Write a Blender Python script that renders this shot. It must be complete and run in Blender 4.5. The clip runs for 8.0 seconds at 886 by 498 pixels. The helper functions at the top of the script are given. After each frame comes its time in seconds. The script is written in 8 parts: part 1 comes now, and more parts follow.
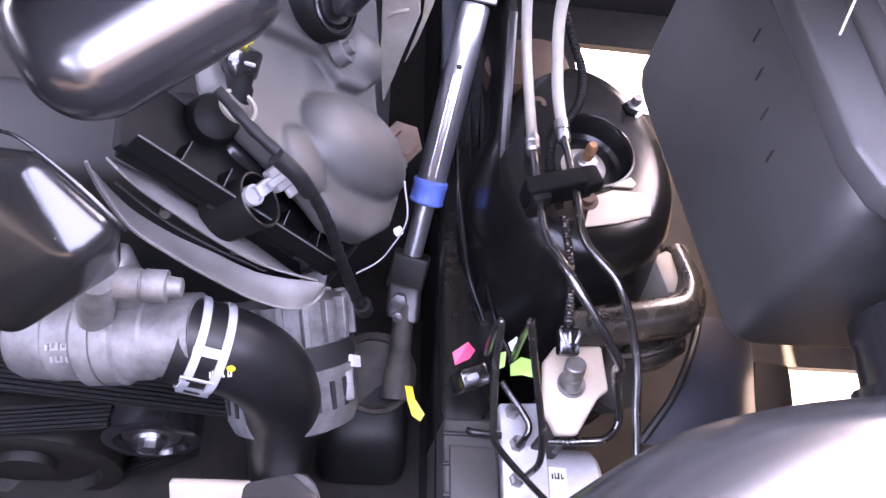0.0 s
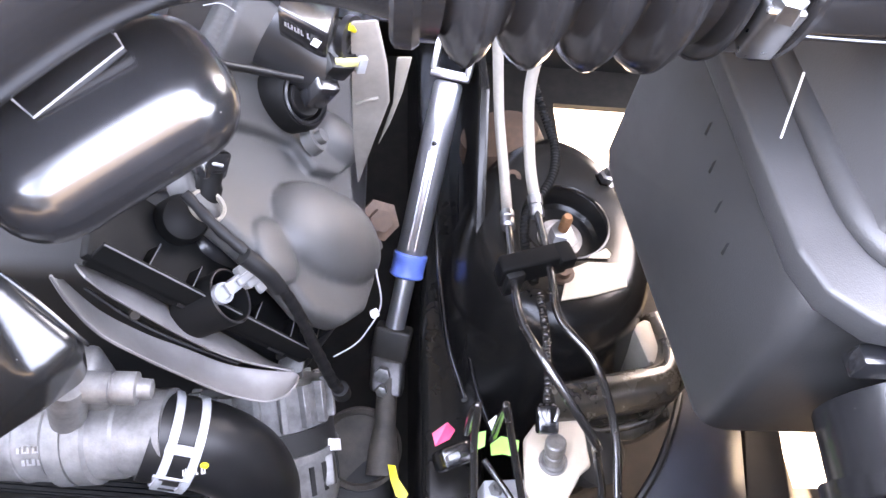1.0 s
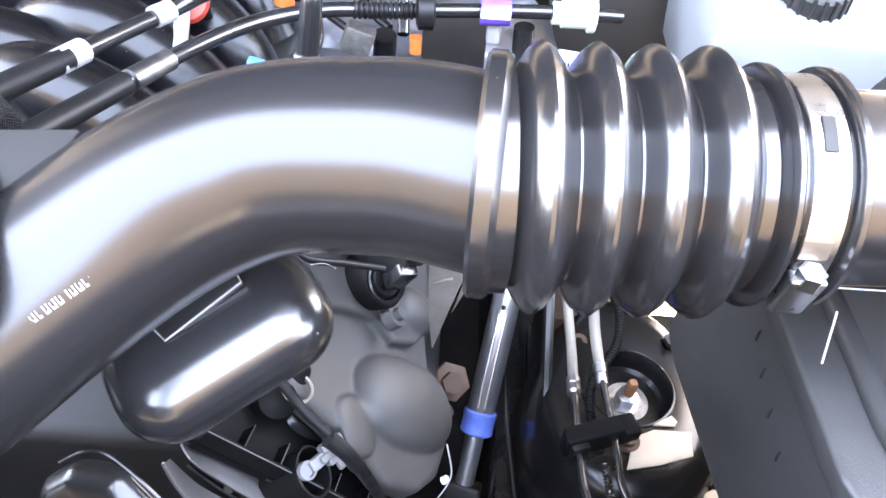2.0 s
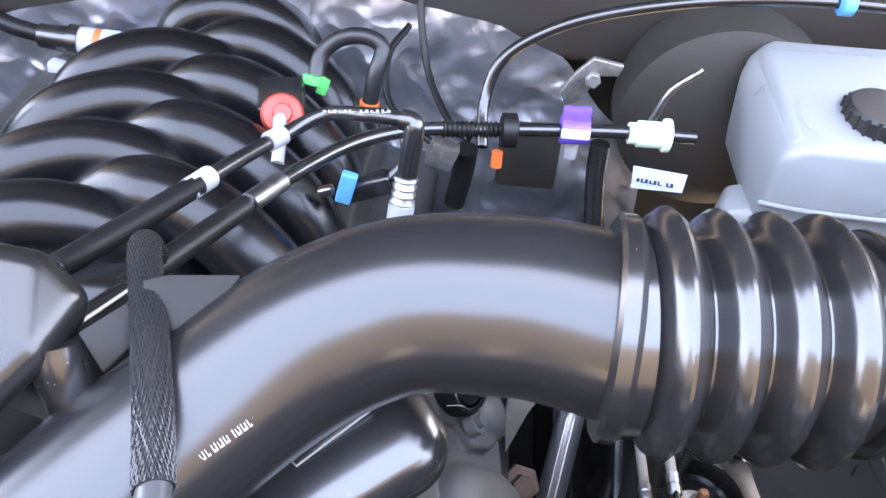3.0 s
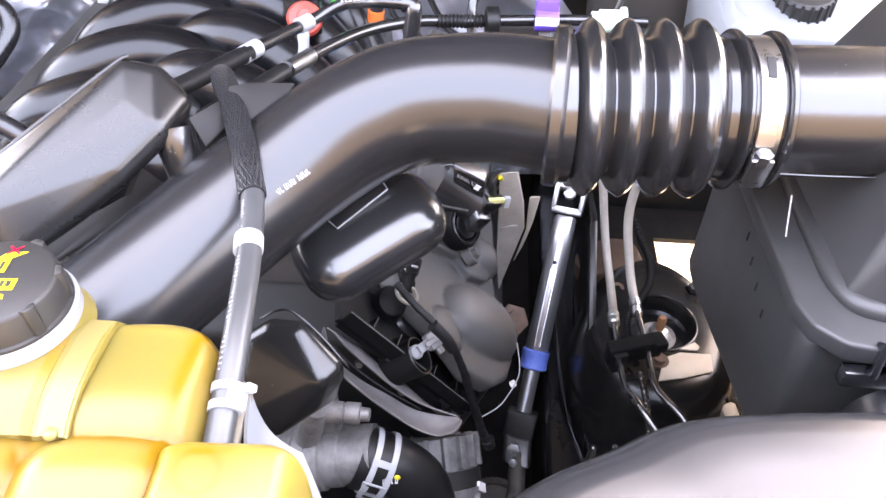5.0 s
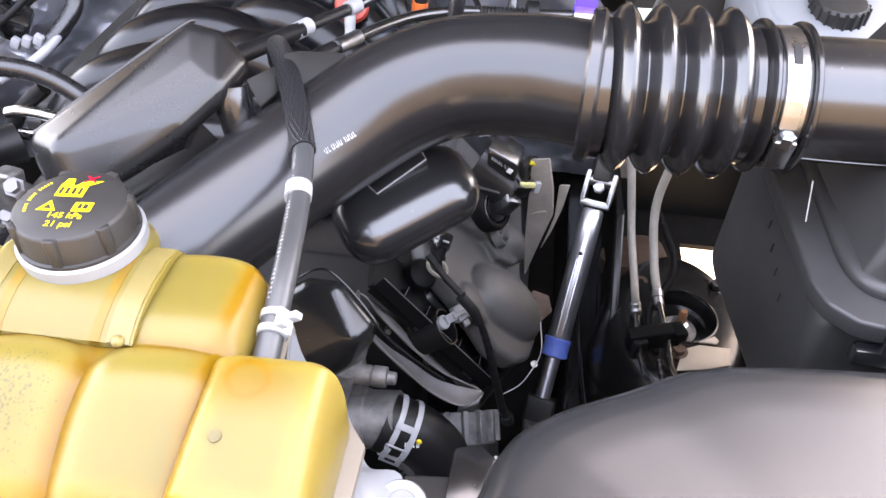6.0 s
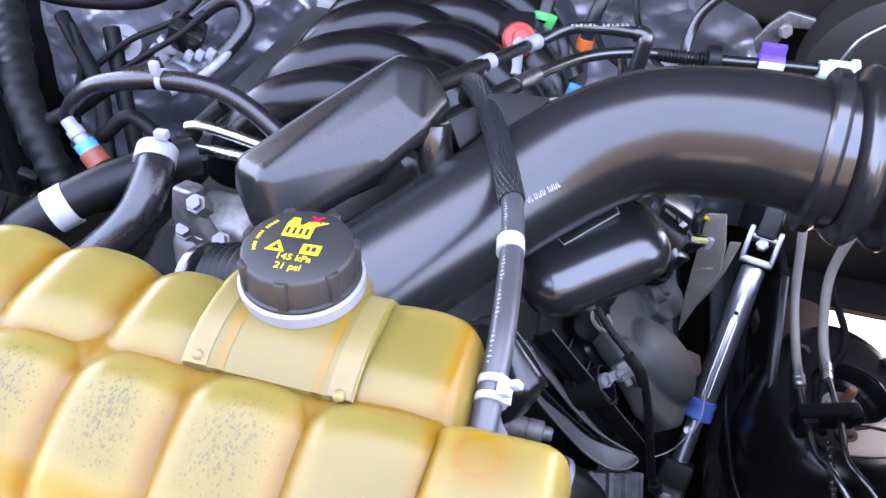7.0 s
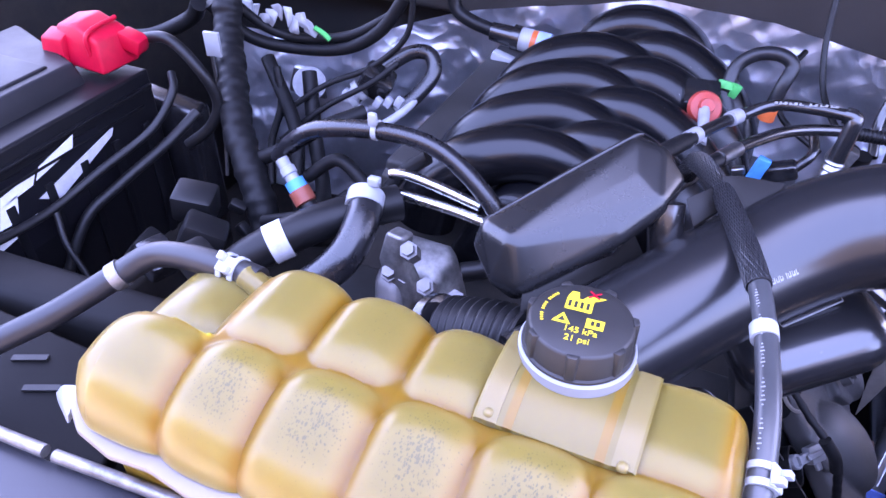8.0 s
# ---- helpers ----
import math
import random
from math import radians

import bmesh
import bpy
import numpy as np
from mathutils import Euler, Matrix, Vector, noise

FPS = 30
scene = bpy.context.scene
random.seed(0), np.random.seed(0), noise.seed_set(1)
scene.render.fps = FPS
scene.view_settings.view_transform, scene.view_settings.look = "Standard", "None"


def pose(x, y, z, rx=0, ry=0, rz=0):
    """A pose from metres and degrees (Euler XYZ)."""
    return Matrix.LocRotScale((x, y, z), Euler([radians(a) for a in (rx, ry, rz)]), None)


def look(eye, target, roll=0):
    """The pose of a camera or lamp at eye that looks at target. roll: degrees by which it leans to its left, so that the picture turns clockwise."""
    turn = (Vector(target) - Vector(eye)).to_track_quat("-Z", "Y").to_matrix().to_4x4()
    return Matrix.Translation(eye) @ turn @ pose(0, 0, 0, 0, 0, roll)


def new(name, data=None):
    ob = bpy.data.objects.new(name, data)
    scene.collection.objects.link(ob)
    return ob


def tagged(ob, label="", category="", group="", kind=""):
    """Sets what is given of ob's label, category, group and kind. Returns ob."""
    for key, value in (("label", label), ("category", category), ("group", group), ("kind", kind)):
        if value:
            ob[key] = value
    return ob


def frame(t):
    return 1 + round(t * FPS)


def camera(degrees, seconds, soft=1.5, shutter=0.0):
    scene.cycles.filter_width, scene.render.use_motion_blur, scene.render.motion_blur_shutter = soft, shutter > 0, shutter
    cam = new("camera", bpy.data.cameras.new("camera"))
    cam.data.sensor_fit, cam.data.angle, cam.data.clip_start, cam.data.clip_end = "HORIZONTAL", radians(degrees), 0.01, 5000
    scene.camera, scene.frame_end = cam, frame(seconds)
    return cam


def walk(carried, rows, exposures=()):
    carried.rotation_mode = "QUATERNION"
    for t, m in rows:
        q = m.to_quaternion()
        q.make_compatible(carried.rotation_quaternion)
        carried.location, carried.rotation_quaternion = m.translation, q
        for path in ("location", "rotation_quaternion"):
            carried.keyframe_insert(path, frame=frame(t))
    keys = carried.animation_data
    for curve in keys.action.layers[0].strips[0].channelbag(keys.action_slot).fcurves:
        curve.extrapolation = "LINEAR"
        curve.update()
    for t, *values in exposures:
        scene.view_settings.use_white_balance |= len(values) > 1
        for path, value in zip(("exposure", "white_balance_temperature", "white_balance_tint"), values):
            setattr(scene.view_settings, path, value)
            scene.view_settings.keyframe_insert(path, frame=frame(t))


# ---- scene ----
cam = camera(61.9, 8.0)
PATH = [
    (0, (-0.005, 0.014, 1.288), (0.223, 1.086, -0.385), 14.1),
    (0.2, (-0.006, 0.028, 1.282), (0.239, 1.111, -0.381), 14.3),
    (0.5, (-0.013, 0.034, 1.29), (0.255, 1.138, -0.356), 14.6),
    (0.7, (-0.005, 0.033, 1.302), (0.253, 1.163, -0.328), 13.6),
    (1, (0.013, 0.037, 1.312), (0.237, 1.208, -0.294), 11.4),
    (1.2, (0.024, 0.039, 1.315), (0.222, 1.25, -0.264), 10.0),
    (1.5, (0.033, 0.044, 1.331), (0.176, 1.313, -0.207), 7.9),
    (1.7, (0.029, 0.045, 1.349), (0.13, 1.366, -0.149), 6.4),
    (2, (0.008, 0.048, 1.384), (0.021, 1.448, -0.044), 4.3),
    (2.2, (-0.007, 0.056, 1.407), (-0.021, 1.496, 0.019), 3.9),
    (3.3, (-0.052, 0.044, 1.431), (-0.128, 1.566, 0.135), 3.5),
    (3.5, (-0.048, 0.022, 1.421), (-0.116, 1.519, 0.096), 3.4),
    (3.7, (-0.037, 0.007, 1.403), (-0.084, 1.463, 0.032), 3.4),
    (4, (-0.03, -0.044, 1.39), (-0.059, 1.383, -0.011), 2.4),
    (4.2, (-0.022, -0.076, 1.409), (-0.05, 1.349, 0.006), 1.8),
    (4.5, (-0.015, -0.114, 1.441), (-0.05, 1.324, 0.051), 1.3),
    (4.7, (-0.02, -0.135, 1.453), (-0.082, 1.314, 0.076), 0.9),
    (5.8, (-0.026, -0.188, 1.444), (-0.158, 1.283, 0.096), 1.9),
    (6, (-0.025, -0.201, 1.448), (-0.182, 1.27, 0.101), 2.2),
    (6.2, (-0.027, -0.201, 1.447), (-0.213, 1.266, 0.101), 2.3),
    (6.5, (-0.05, -0.198, 1.437), (-0.3, 1.271, 0.103), 2.1),
    (6.7, (-0.076, -0.188, 1.435), (-0.382, 1.275, 0.107), 1.8),
    (7, (-0.11, -0.18, 1.446), (-0.505, 1.276, 0.134), 1.4),
    (7.2, (-0.128, -0.18, 1.456), (-0.582, 1.271, 0.156), 1.1),
    (7.5, (-0.158, -0.193, 1.47), (-0.691, 1.252, 0.193), 0.9),
    (7.7, (-0.176, -0.213, 1.48), (-0.761, 1.228, 0.223), 0.8),
    (8, (-0.21, -0.226, 1.483), (-0.852, 1.199, 0.235), 0.6),
]
EXPOSURES = [(0.0, 5.6, 9325, 35), (0.5, 5.87, 10165, 29), (1.0, 5.9, 10593, 20), (1.5, 5.75, 10272, 17), (2.2, 5.33, 9774, 14), (3.3, 4.63, 9549, 17), (4.0, 5.04, 11500, 20), (4.7, 5.0, 11300, 22), (6.0, 4.35, 11663, 19), (6.5, 4.23, 11342, 21), (7.0, 4.12, 8239, 23), (7.5, 4.04, 6350, 33), (8.0, 3.97, 6620, 44)]
walk(cam, [(t, look(eye, target, roll)) for t, eye, target, roll in PATH], EXPOSURES)

# ---- world and sun ----
world = bpy.data.worlds.new("sky")
scene.world = world
world.use_nodes = True
wn = world.node_tree.nodes
sky = wn.new("ShaderNodeTexSky")
sky.sky_type, sky.sun_disc = "NISHITA", False
sky.sun_elevation, sky.sun_rotation = radians(48), radians(9)
sky.dust_density, sky.ozone_density = 4.0, 0.6
wn["Background"].inputs["Strength"].default_value = 0.15
haze = wn.new("ShaderNodeMix")
haze.data_type = "RGBA"
haze.inputs["Factor"].default_value = 0.5
haze.inputs["B"].default_value = (2.35, 3.65, 6.9, 1)
world.node_tree.links.new(sky.outputs["Color"], haze.inputs["A"])
world.node_tree.links.new(haze.outputs["Result"], wn["Background"].inputs["Color"])
sun_data = bpy.data.lights.new("sun", "SUN")
sun_data.energy, sun_data.angle, sun_data.color = 3.5, radians(0.5), (1.0, 0.95, 0.88)
sun = new("sun", sun_data)
sun.matrix_world = look((0, 0, 0), (-0.10, -0.66, -0.74))


# ---- materials ----
def material(name, color, rough=0.5, metal=0.0, vary=0.25, scale=60.0, bump=0.1, grain=900.0, coat=0.0, color2=None, spread=0.5, rvary=0.12, per_object=0.0, spec=0.5):
    """A surface with stains at one scale and grain at a finer one."""
    m = bpy.data.materials.new(name)
    m.use_nodes = True
    nt = m.node_tree
    n, l = nt.nodes, nt.links
    bsdf = n["Principled BSDF"]
    tc = n.new("ShaderNodeTexCoord")
    big = n.new("ShaderNodeTexNoise")
    big.inputs["Scale"].default_value, big.inputs["Detail"].default_value = scale, 6
    big.inputs["Roughness"].default_value = 0.65
    fine = n.new("ShaderNodeTexNoise")
    fine.inputs["Scale"].default_value, fine.inputs["Detail"].default_value = grain, 3
    l.new(tc.outputs["Object"], big.inputs["Vector"])
    l.new(tc.outputs["Object"], fine.inputs["Vector"])
    ramp = n.new("ShaderNodeMapRange")
    ramp.inputs["From Min"].default_value, ramp.inputs["From Max"].default_value = 0.5 - spread * 0.4, 0.5 + spread * 0.4
    l.new(big.outputs["Fac"], ramp.inputs["Value"])
    mix = n.new("ShaderNodeMix")
    mix.data_type = "RGBA"
    other = color2 or tuple(c * (1 - vary) for c in color)
    mix.inputs["A"].default_value, mix.inputs["B"].default_value = (*other, 1), (*color, 1)
    l.new(ramp.outputs["Result"], mix.inputs["Factor"])
    out = mix.outputs["Result"]
    if per_object:
        info = n.new("ShaderNodeObjectInfo")
        hsv = n.new("ShaderNodeHueSaturation")
        mr = n.new("ShaderNodeMapRange")
        mr.inputs["To Min"].default_value, mr.inputs["To Max"].default_value = 1 - per_object, 1 + per_object
        l.new(info.outputs["Random"], mr.inputs["Value"])
        l.new(mr.outputs["Result"], hsv.inputs["Value"])
        l.new(out, hsv.inputs["Color"])
        out = hsv.outputs["Color"]
    l.new(out, bsdf.inputs["Base Color"])
    rr = n.new("ShaderNodeMapRange")
    rr.inputs["To Min"].default_value, rr.inputs["To Max"].default_value = max(0.02, rough - rvary), min(1.0, rough + rvary)
    l.new(big.outputs["Fac"], rr.inputs["Value"])
    l.new(rr.outputs["Result"], bsdf.inputs["Roughness"])
    bsdf.inputs["Metallic"].default_value = metal
    bsdf.inputs["Specular IOR Level"].default_value = spec
    bsdf.inputs["Coat Weight"].default_value = coat
    bsdf.inputs["Coat Roughness"].default_value = 0.12
    if bump:
        bp = n.new("ShaderNodeBump")
        bp.inputs["Strength"].default_value, bp.inputs["Distance"].default_value = bump, 0.0006
        l.new(fine.outputs["Fac"], bp.inputs["Height"])
        l.new(bp.outputs["Normal"], bsdf.inputs["Normal"])
    return m


M = {
    "black_plastic": material("black_plastic", (0.013, 0.013, 0.014), 0.22, bump=0.04, grain=1400, scale=14, rvary=0.05, spec=1.0),
    "gloss_black": material("gloss_black", (0.014, 0.014, 0.015), 0.17, bump=0.02, scale=25, rvary=0.05, spec=0.9),
    "grey_plastic": material("grey_plastic", (0.032, 0.0315, 0.0315), 0.42, bump=0.25, grain=1100, scale=14),
    "cover_grey": material("cover_grey", (0.062, 0.0615, 0.061), 0.46, bump=0.45, grain=1300, scale=26, color2=(0.050, 0.047, 0.044), spread=0.6),
    "rubber": material("rubber", (0.009, 0.009, 0.0095), 0.42, bump=0.1, scale=40, spec=0.28),
    "bellows_rubber": material("bellows_rubber", (0.014, 0.014, 0.015), 0.19, bump=0.03, scale=30, rvary=0.06, spec=1.0),
    "dark": material("dark", (0.012, 0.012, 0.012), 0.6, scale=30),
    "dirty_black": material("dirty_black", (0.015, 0.0145, 0.014), 0.5, scale=25, color2=(0.030, 0.025, 0.021), spec=0.35),
    "chassis_black": material("chassis_black", (0.006, 0.006, 0.006), 0.22, scale=12, rvary=0.1, color2=(0.012, 0.011, 0.010), coat=0.0, spec=0.32),
    "chrome": material("chrome", (0.62, 0.62, 0.64), 0.3, 0.9, vary=0.12, scale=30, bump=0.0, rvary=0.05),
    "zinc": material("zinc", (0.42, 0.42, 0.42), 0.35, 1.0, vary=0.3, scale=120, bump=0.1),
    "steel_band": material("steel_band", (0.46, 0.46, 0.46), 0.30, 1.0, vary=0.12, scale=150, bump=0.05),
    "cast_alu": material("cast_alu", (0.23, 0.225, 0.22), 0.5, 0.4, vary=0.55, scale=60, bump=0.3, grain=700),
    "shield_alu": material("shield_alu", (0.175, 0.165, 0.16), 0.55, 0.2, color2=(0.125, 0.115, 0.108), scale=35, bump=0.25, grain=300),
    "foil": material("foil", (0.78, 0.81, 0.88), 0.36, 0.9, vary=0.2, scale=12, bump=0.1, grain=120),
    "white_plastic": material("white_plastic", (0.38, 0.39, 0.40), 0.38, scale=80, vary=0.12),
    "white_paint": material("white_paint", (0.8, 0.8, 0.78), 0.5, scale=120, vary=0.15),
    "blue_ring": material("blue_ring", (0.1, 0.2, 0.62), 0.45, scale=80, vary=0.2),
    "rust": material("rust", (0.34, 0.15, 0.07), 0.7, 0.2, scale=150, vary=0.5),
    "tan": material("tan", (0.46, 0.38, 0.29), 0.5, 0.0, scale=18, color2=(0.55, 0.47, 0.38), vary=0.2),
    "hose_tan": material("hose_tan", (0.30, 0.27, 0.235), 0.5, scale=60, vary=0.25),
    "red": material("red", (0.55, 0.006, 0.028), 0.45, scale=60, spec=0.25),
    "orange": material("orange", (0.8, 0.16, 0.04), 0.45, scale=60),
    "green": material("green", (0.03, 0.5, 0.12), 0.45, scale=60),
    "lime": material("lime", (0.3, 0.75, 0.12), 0.5, scale=60),
    "pink": material("pink", (0.85, 0.06, 0.15), 0.5, scale=60),
    "yellow": material("yellow", (0.8, 0.6, 0.03), 0.45, scale=60),
    "sky_blue": material("sky_blue", (0.05, 0.35, 0.8), 0.45, scale=60),
    "purple": material("purple", (0.16, 0.08, 0.6), 0.4, scale=60),
    "mint": material("mint", (0.6, 0.78, 0.62), 0.45, scale=60, vary=0.1),
    "cap_black": material("cap_black", (0.02, 0.019, 0.018), 0.5, bump=0.2, grain=1500, scale=60),
    "concrete": material("concrete", (0.26, 0.24, 0.21), 0.85, scale=3, bump=0.2, grain=120, vary=0.2),
    "body_paint": material("body_paint", (0.02, 0.025, 0.035), 0.25, scale=5, coat=0.6),
    "hood_liner": material("hood_liner", (0.03, 0.03, 0.03), 0.8, scale=20, bump=0.3, grain=200),
    "cowl": material("cowl", (0.032, 0.027, 0.023), 0.6, scale=10, bump=0.2),
    "belt": material("belt", (0.010, 0.010, 0.010), 0.6, scale=30, spec=0.2),
    "silver_label": material("silver_label", (0.6, 0.6, 0.62), 0.4, scale=90),
}

M["pale_ink"] = material("pale_ink", (0.55, 0.55, 0.53), 0.6, scale=200)
M["yellow_ink"] = material("yellow_ink", (0.85, 0.62, 0.02), 0.5, scale=150, vary=0.1)
M["silver_plastic"] = material("silver_plastic", (0.35, 0.35, 0.36), 0.35, scale=60)
M["grey_rubber"] = material("grey_rubber", (0.014, 0.0145, 0.017), 0.42, scale=50, vary=0.3)
M["braid"] = material("braid", (0.010, 0.010, 0.011), 0.5, scale=200)
M["braid_light"] = material("braid_light", (0.024, 0.024, 0.026), 0.32, scale=200, spec=0.6)
M["cap_red"] = material("cap_red", (0.5, 0.055, 0.035), 0.4, scale=60)
M["hose_grey"] = material("hose_grey", (0.048, 0.050, 0.052), 0.36, scale=30, vary=0.2, bump=0.05, spec=0.7)
M["clamp_grey"] = material("clamp_grey", (0.32, 0.33, 0.34), 0.35, scale=60, vary=0.15)
M["pale_yellow"] = material("pale_yellow", (0.6, 0.56, 0.25), 0.45, scale=60)
M["satin_black"] = material("satin_black", (0.013, 0.013, 0.014), 0.32, scale=25, bump=0.08, spec=0.5)
# Pale grey that paints the glint on the rail's thin edges.
M["edge_glint"] = material("edge_glint", (0.10, 0.10, 0.10), 0.4, scale=60)
M["chamber_black"] = material("chamber_black", (0.014, 0.014, 0.015), 0.23, scale=20, bump=0.02, spec=1.0, rvary=0.04)
M["unseen_wall"] = material("unseen_wall", (0.062, 0.050, 0.038), 0.8, scale=2, vary=0.3)
M["flag_black"] = material("flag_black", (0.013, 0.012, 0.011), 0.4, scale=25, spec=0.2)
M["matte_dark"] = material("matte_dark", (0.005, 0.005, 0.005), 0.6, scale=25, spec=0.12)
M["line_steel"] = material("line_steel", (0.16, 0.155, 0.15), 0.24, 0.9, scale=60, vary=0.4, bump=0.03)


def crumple(m):
    """Sharp fold lines over the softer creases of a foil."""
    n, l = m.node_tree.nodes, m.node_tree.links
    bsdf = n["Principled BSDF"]
    first = bsdf.inputs["Normal"].links[0].from_socket
    tc = n.new("ShaderNodeTexCoord")
    warp = n.new("ShaderNodeTexNoise")
    warp.inputs["Scale"].default_value = 9
    mixv = n.new("ShaderNodeMix")
    mixv.data_type = "VECTOR"
    mixv.inputs["Factor"].default_value = 0.18
    l.new(tc.outputs["Object"], warp.inputs["Vector"])
    l.new(tc.outputs["Object"], mixv.inputs["A"])
    l.new(warp.outputs["Color"], mixv.inputs["B"])
    for scale, dist in ((9, 0.010), (26, 0.004)):
        vor = n.new("ShaderNodeTexVoronoi")
        vor.inputs["Scale"].default_value = scale
        l.new(mixv.outputs["Result"], vor.inputs["Vector"])
        bp = n.new("ShaderNodeBump")
        bp.inputs["Strength"].default_value, bp.inputs["Distance"].default_value = 0.8, dist
        l.new(vor.outputs["Distance"], bp.inputs["Height"])
        l.new(first, bp.inputs["Normal"])
        first = bp.outputs["Normal"]
    l.new(first, bsdf.inputs["Normal"])


crumple(M["foil"])
M["canister_black"] = material("canister_black", (0.012, 0.012, 0.012), 0.24, scale=9, bump=0.06, grain=900, spec=0.6, rvary=0.03)
M["resonator_black"] = material("resonator_black", (0.012, 0.012, 0.0125), 0.27, scale=18, bump=0.02, grain=1200, spec=0.6, rvary=0.04)
M["tube_black"] = material("tube_black", (0.013, 0.013, 0.014), 0.25, scale=5, bump=0.0, grain=1400, spec=0.7, rvary=0.02, vary=0.1)
M["plug_grey"] = material("plug_grey", (0.2, 0.203, 0.207), 0.42, scale=70, vary=0.2)
M["bare_alu"] = material("bare_alu", (0.55, 0.55, 0.56), 0.45, 0.25, vary=0.2, scale=50, bump=0.15, grain=600)
M["arm_dusty"] = material("arm_dusty", (0.070, 0.058, 0.044), 0.26, vary=0.5, scale=22, color2=(0.015, 0.014, 0.013), spec=0.8)
M["manifold_black"] = material("manifold_black", (0.006, 0.006, 0.007), 0.25, scale=25, bump=0.02, spec=0.40, rvary=0.04)


def dusty(m, scale=190.0, share=0.93):
    """A few pale dust grains, scattered far apart."""
    n, l = m.node_tree.nodes, m.node_tree.links
    bsdf = n["Principled BSDF"]
    src = bsdf.inputs["Base Color"].links[0].from_socket
    tc = n.new("ShaderNodeTexCoord")
    vor = n.new("ShaderNodeTexVoronoi")
    vor.inputs["Scale"].default_value = scale
    l.new(tc.outputs["Object"], vor.inputs["Vector"])
    near = n.new("ShaderNodeMath")
    near.operation = "LESS_THAN"
    near.inputs[1].default_value = 0.12
    l.new(vor.outputs["Distance"], near.inputs[0])
    few = n.new("ShaderNodeMath")
    few.operation = "GREATER_THAN"
    few.inputs[1].default_value = share
    l.new(vor.outputs["Color"], few.inputs[0])
    both = n.new("ShaderNodeMath")
    both.operation = "MULTIPLY"
    l.new(near.outputs["Value"], both.inputs[0])
    l.new(few.outputs["Value"], both.inputs[1])
    mix = n.new("ShaderNodeMix")
    mix.data_type = "RGBA"
    mix.inputs["B"].default_value = (0.32, 0.30, 0.27, 1)
    l.new(src, mix.inputs["A"])
    l.new(both.outputs["Value"], mix.inputs["Factor"])
    l.new(mix.outputs["Result"], bsdf.inputs["Base Color"])


for key in ("black_plastic", "chamber_black", "canister_black", "manifold_black", "gloss_black"):
    dusty(M[key], 400.0, 0.90)
M["tape"] = material("tape", (0.0085, 0.0085, 0.009), 0.5, scale=120, bump=0.5, grain=400, spec=0.2)
M["zinc_dirty"] = material("zinc_dirty", (0.33, 0.32, 0.31), 0.45, 0.8, vary=0.5, scale=90, bump=0.2)
M["joint_grime"] = material("joint_grime", (0.11, 0.105, 0.105), 0.4, 0.6, vary=0.6, scale=60, bump=0.3)
M["rust_dirty"] = material("rust_dirty", (0.10, 0.055, 0.035), 0.65, 0.1, vary=0.5, scale=70, bump=0.3)
M["dusty_steel"] = material("dusty_steel", (0.36, 0.32, 0.27), 0.55, 0.3, vary=0.3, scale=30)
M["liner_blue"] = material("liner_blue", (0.060, 0.066, 0.085), 0.4, scale=6, bump=0.1, spec=0.3)
M["floor_dark"] = material("floor_dark", (0.012, 0.011, 0.010), 0.7, scale=25, color2=(0.022, 0.018, 0.015), spec=0.2)
M["gear_dust"] = material("gear_dust", (0.085, 0.070, 0.058), 0.7, scale=40, color2=(0.03, 0.026, 0.023), bump=0.3, grain=500)
M["dusty_black"] = material("dusty_black", (0.045, 0.042, 0.039), 0.6, scale=20, vary=0.4, bump=0.2)
M["pale_blue"] = material("pale_blue", (0.35, 0.5, 0.75), 0.4, scale=60)
M["milky"] = material("milky", (0.225, 0.235, 0.245), 0.32, scale=15, vary=0.08)
M["tank_flange"] = material("tank_flange", (0.21, 0.18, 0.145), 0.4, scale=15, vary=0.12)
M["pale_leaf"] = material("pale_leaf", (0.25, 0.225, 0.20), 0.6, 0.1, scale=30, color2=(0.16, 0.14, 0.12), bump=0.2, grain=300)
M["cast_mark"] = material("cast_mark", (0.36, 0.355, 0.35), 0.45, 0.3, scale=60)
M["milky_edge"] = material("milky_edge", (0.25, 0.265, 0.28), 0.32, scale=15, vary=0.15)
M["label_blue"] = material("label_blue", (0.45, 0.5, 0.68), 0.5, scale=80)
M["inlet_grey"] = material("inlet_grey", (0.018, 0.0185, 0.0195), 0.25, scale=5, vary=0.12, bump=0.03, grain=1300, spec=0.7, rvary=0.04)
M["panel_grey"] = material("panel_grey", (0.020, 0.021, 0.026), 0.35, scale=12, vary=0.2)
M["battery_black"] = material("battery_black", (0.007, 0.007, 0.008), 0.4, scale=30, spec=0.2)
M["battery_lid"] = material("battery_lid", (0.016, 0.016, 0.018), 0.5, scale=30, vary=0.2, spec=0.3)
M["battery_label"] = material("battery_label", (0.008, 0.008, 0.010), 0.35, scale=30, spec=0.25)
M["plug_white"] = material("plug_white", (0.4, 0.41, 0.43), 0.4, scale=70, vary=0.3)
M["gloss_rubber"] = material("gloss_rubber", (0.014, 0.014, 0.016), 0.28, scale=40, bump=0.05, spec=0.7)
M["alu_tube"] = material("alu_tube", (0.72, 0.73, 0.72), 0.25, 1.0, vary=0.15, scale=90)
M["rust_red"] = material("rust_red", (0.30, 0.07, 0.04), 0.5, scale=60)
M["dusty_steel_grey"] = material("dusty_steel_grey", (0.22, 0.21, 0.21), 0.5, 0.4, vary=0.3, scale=40)


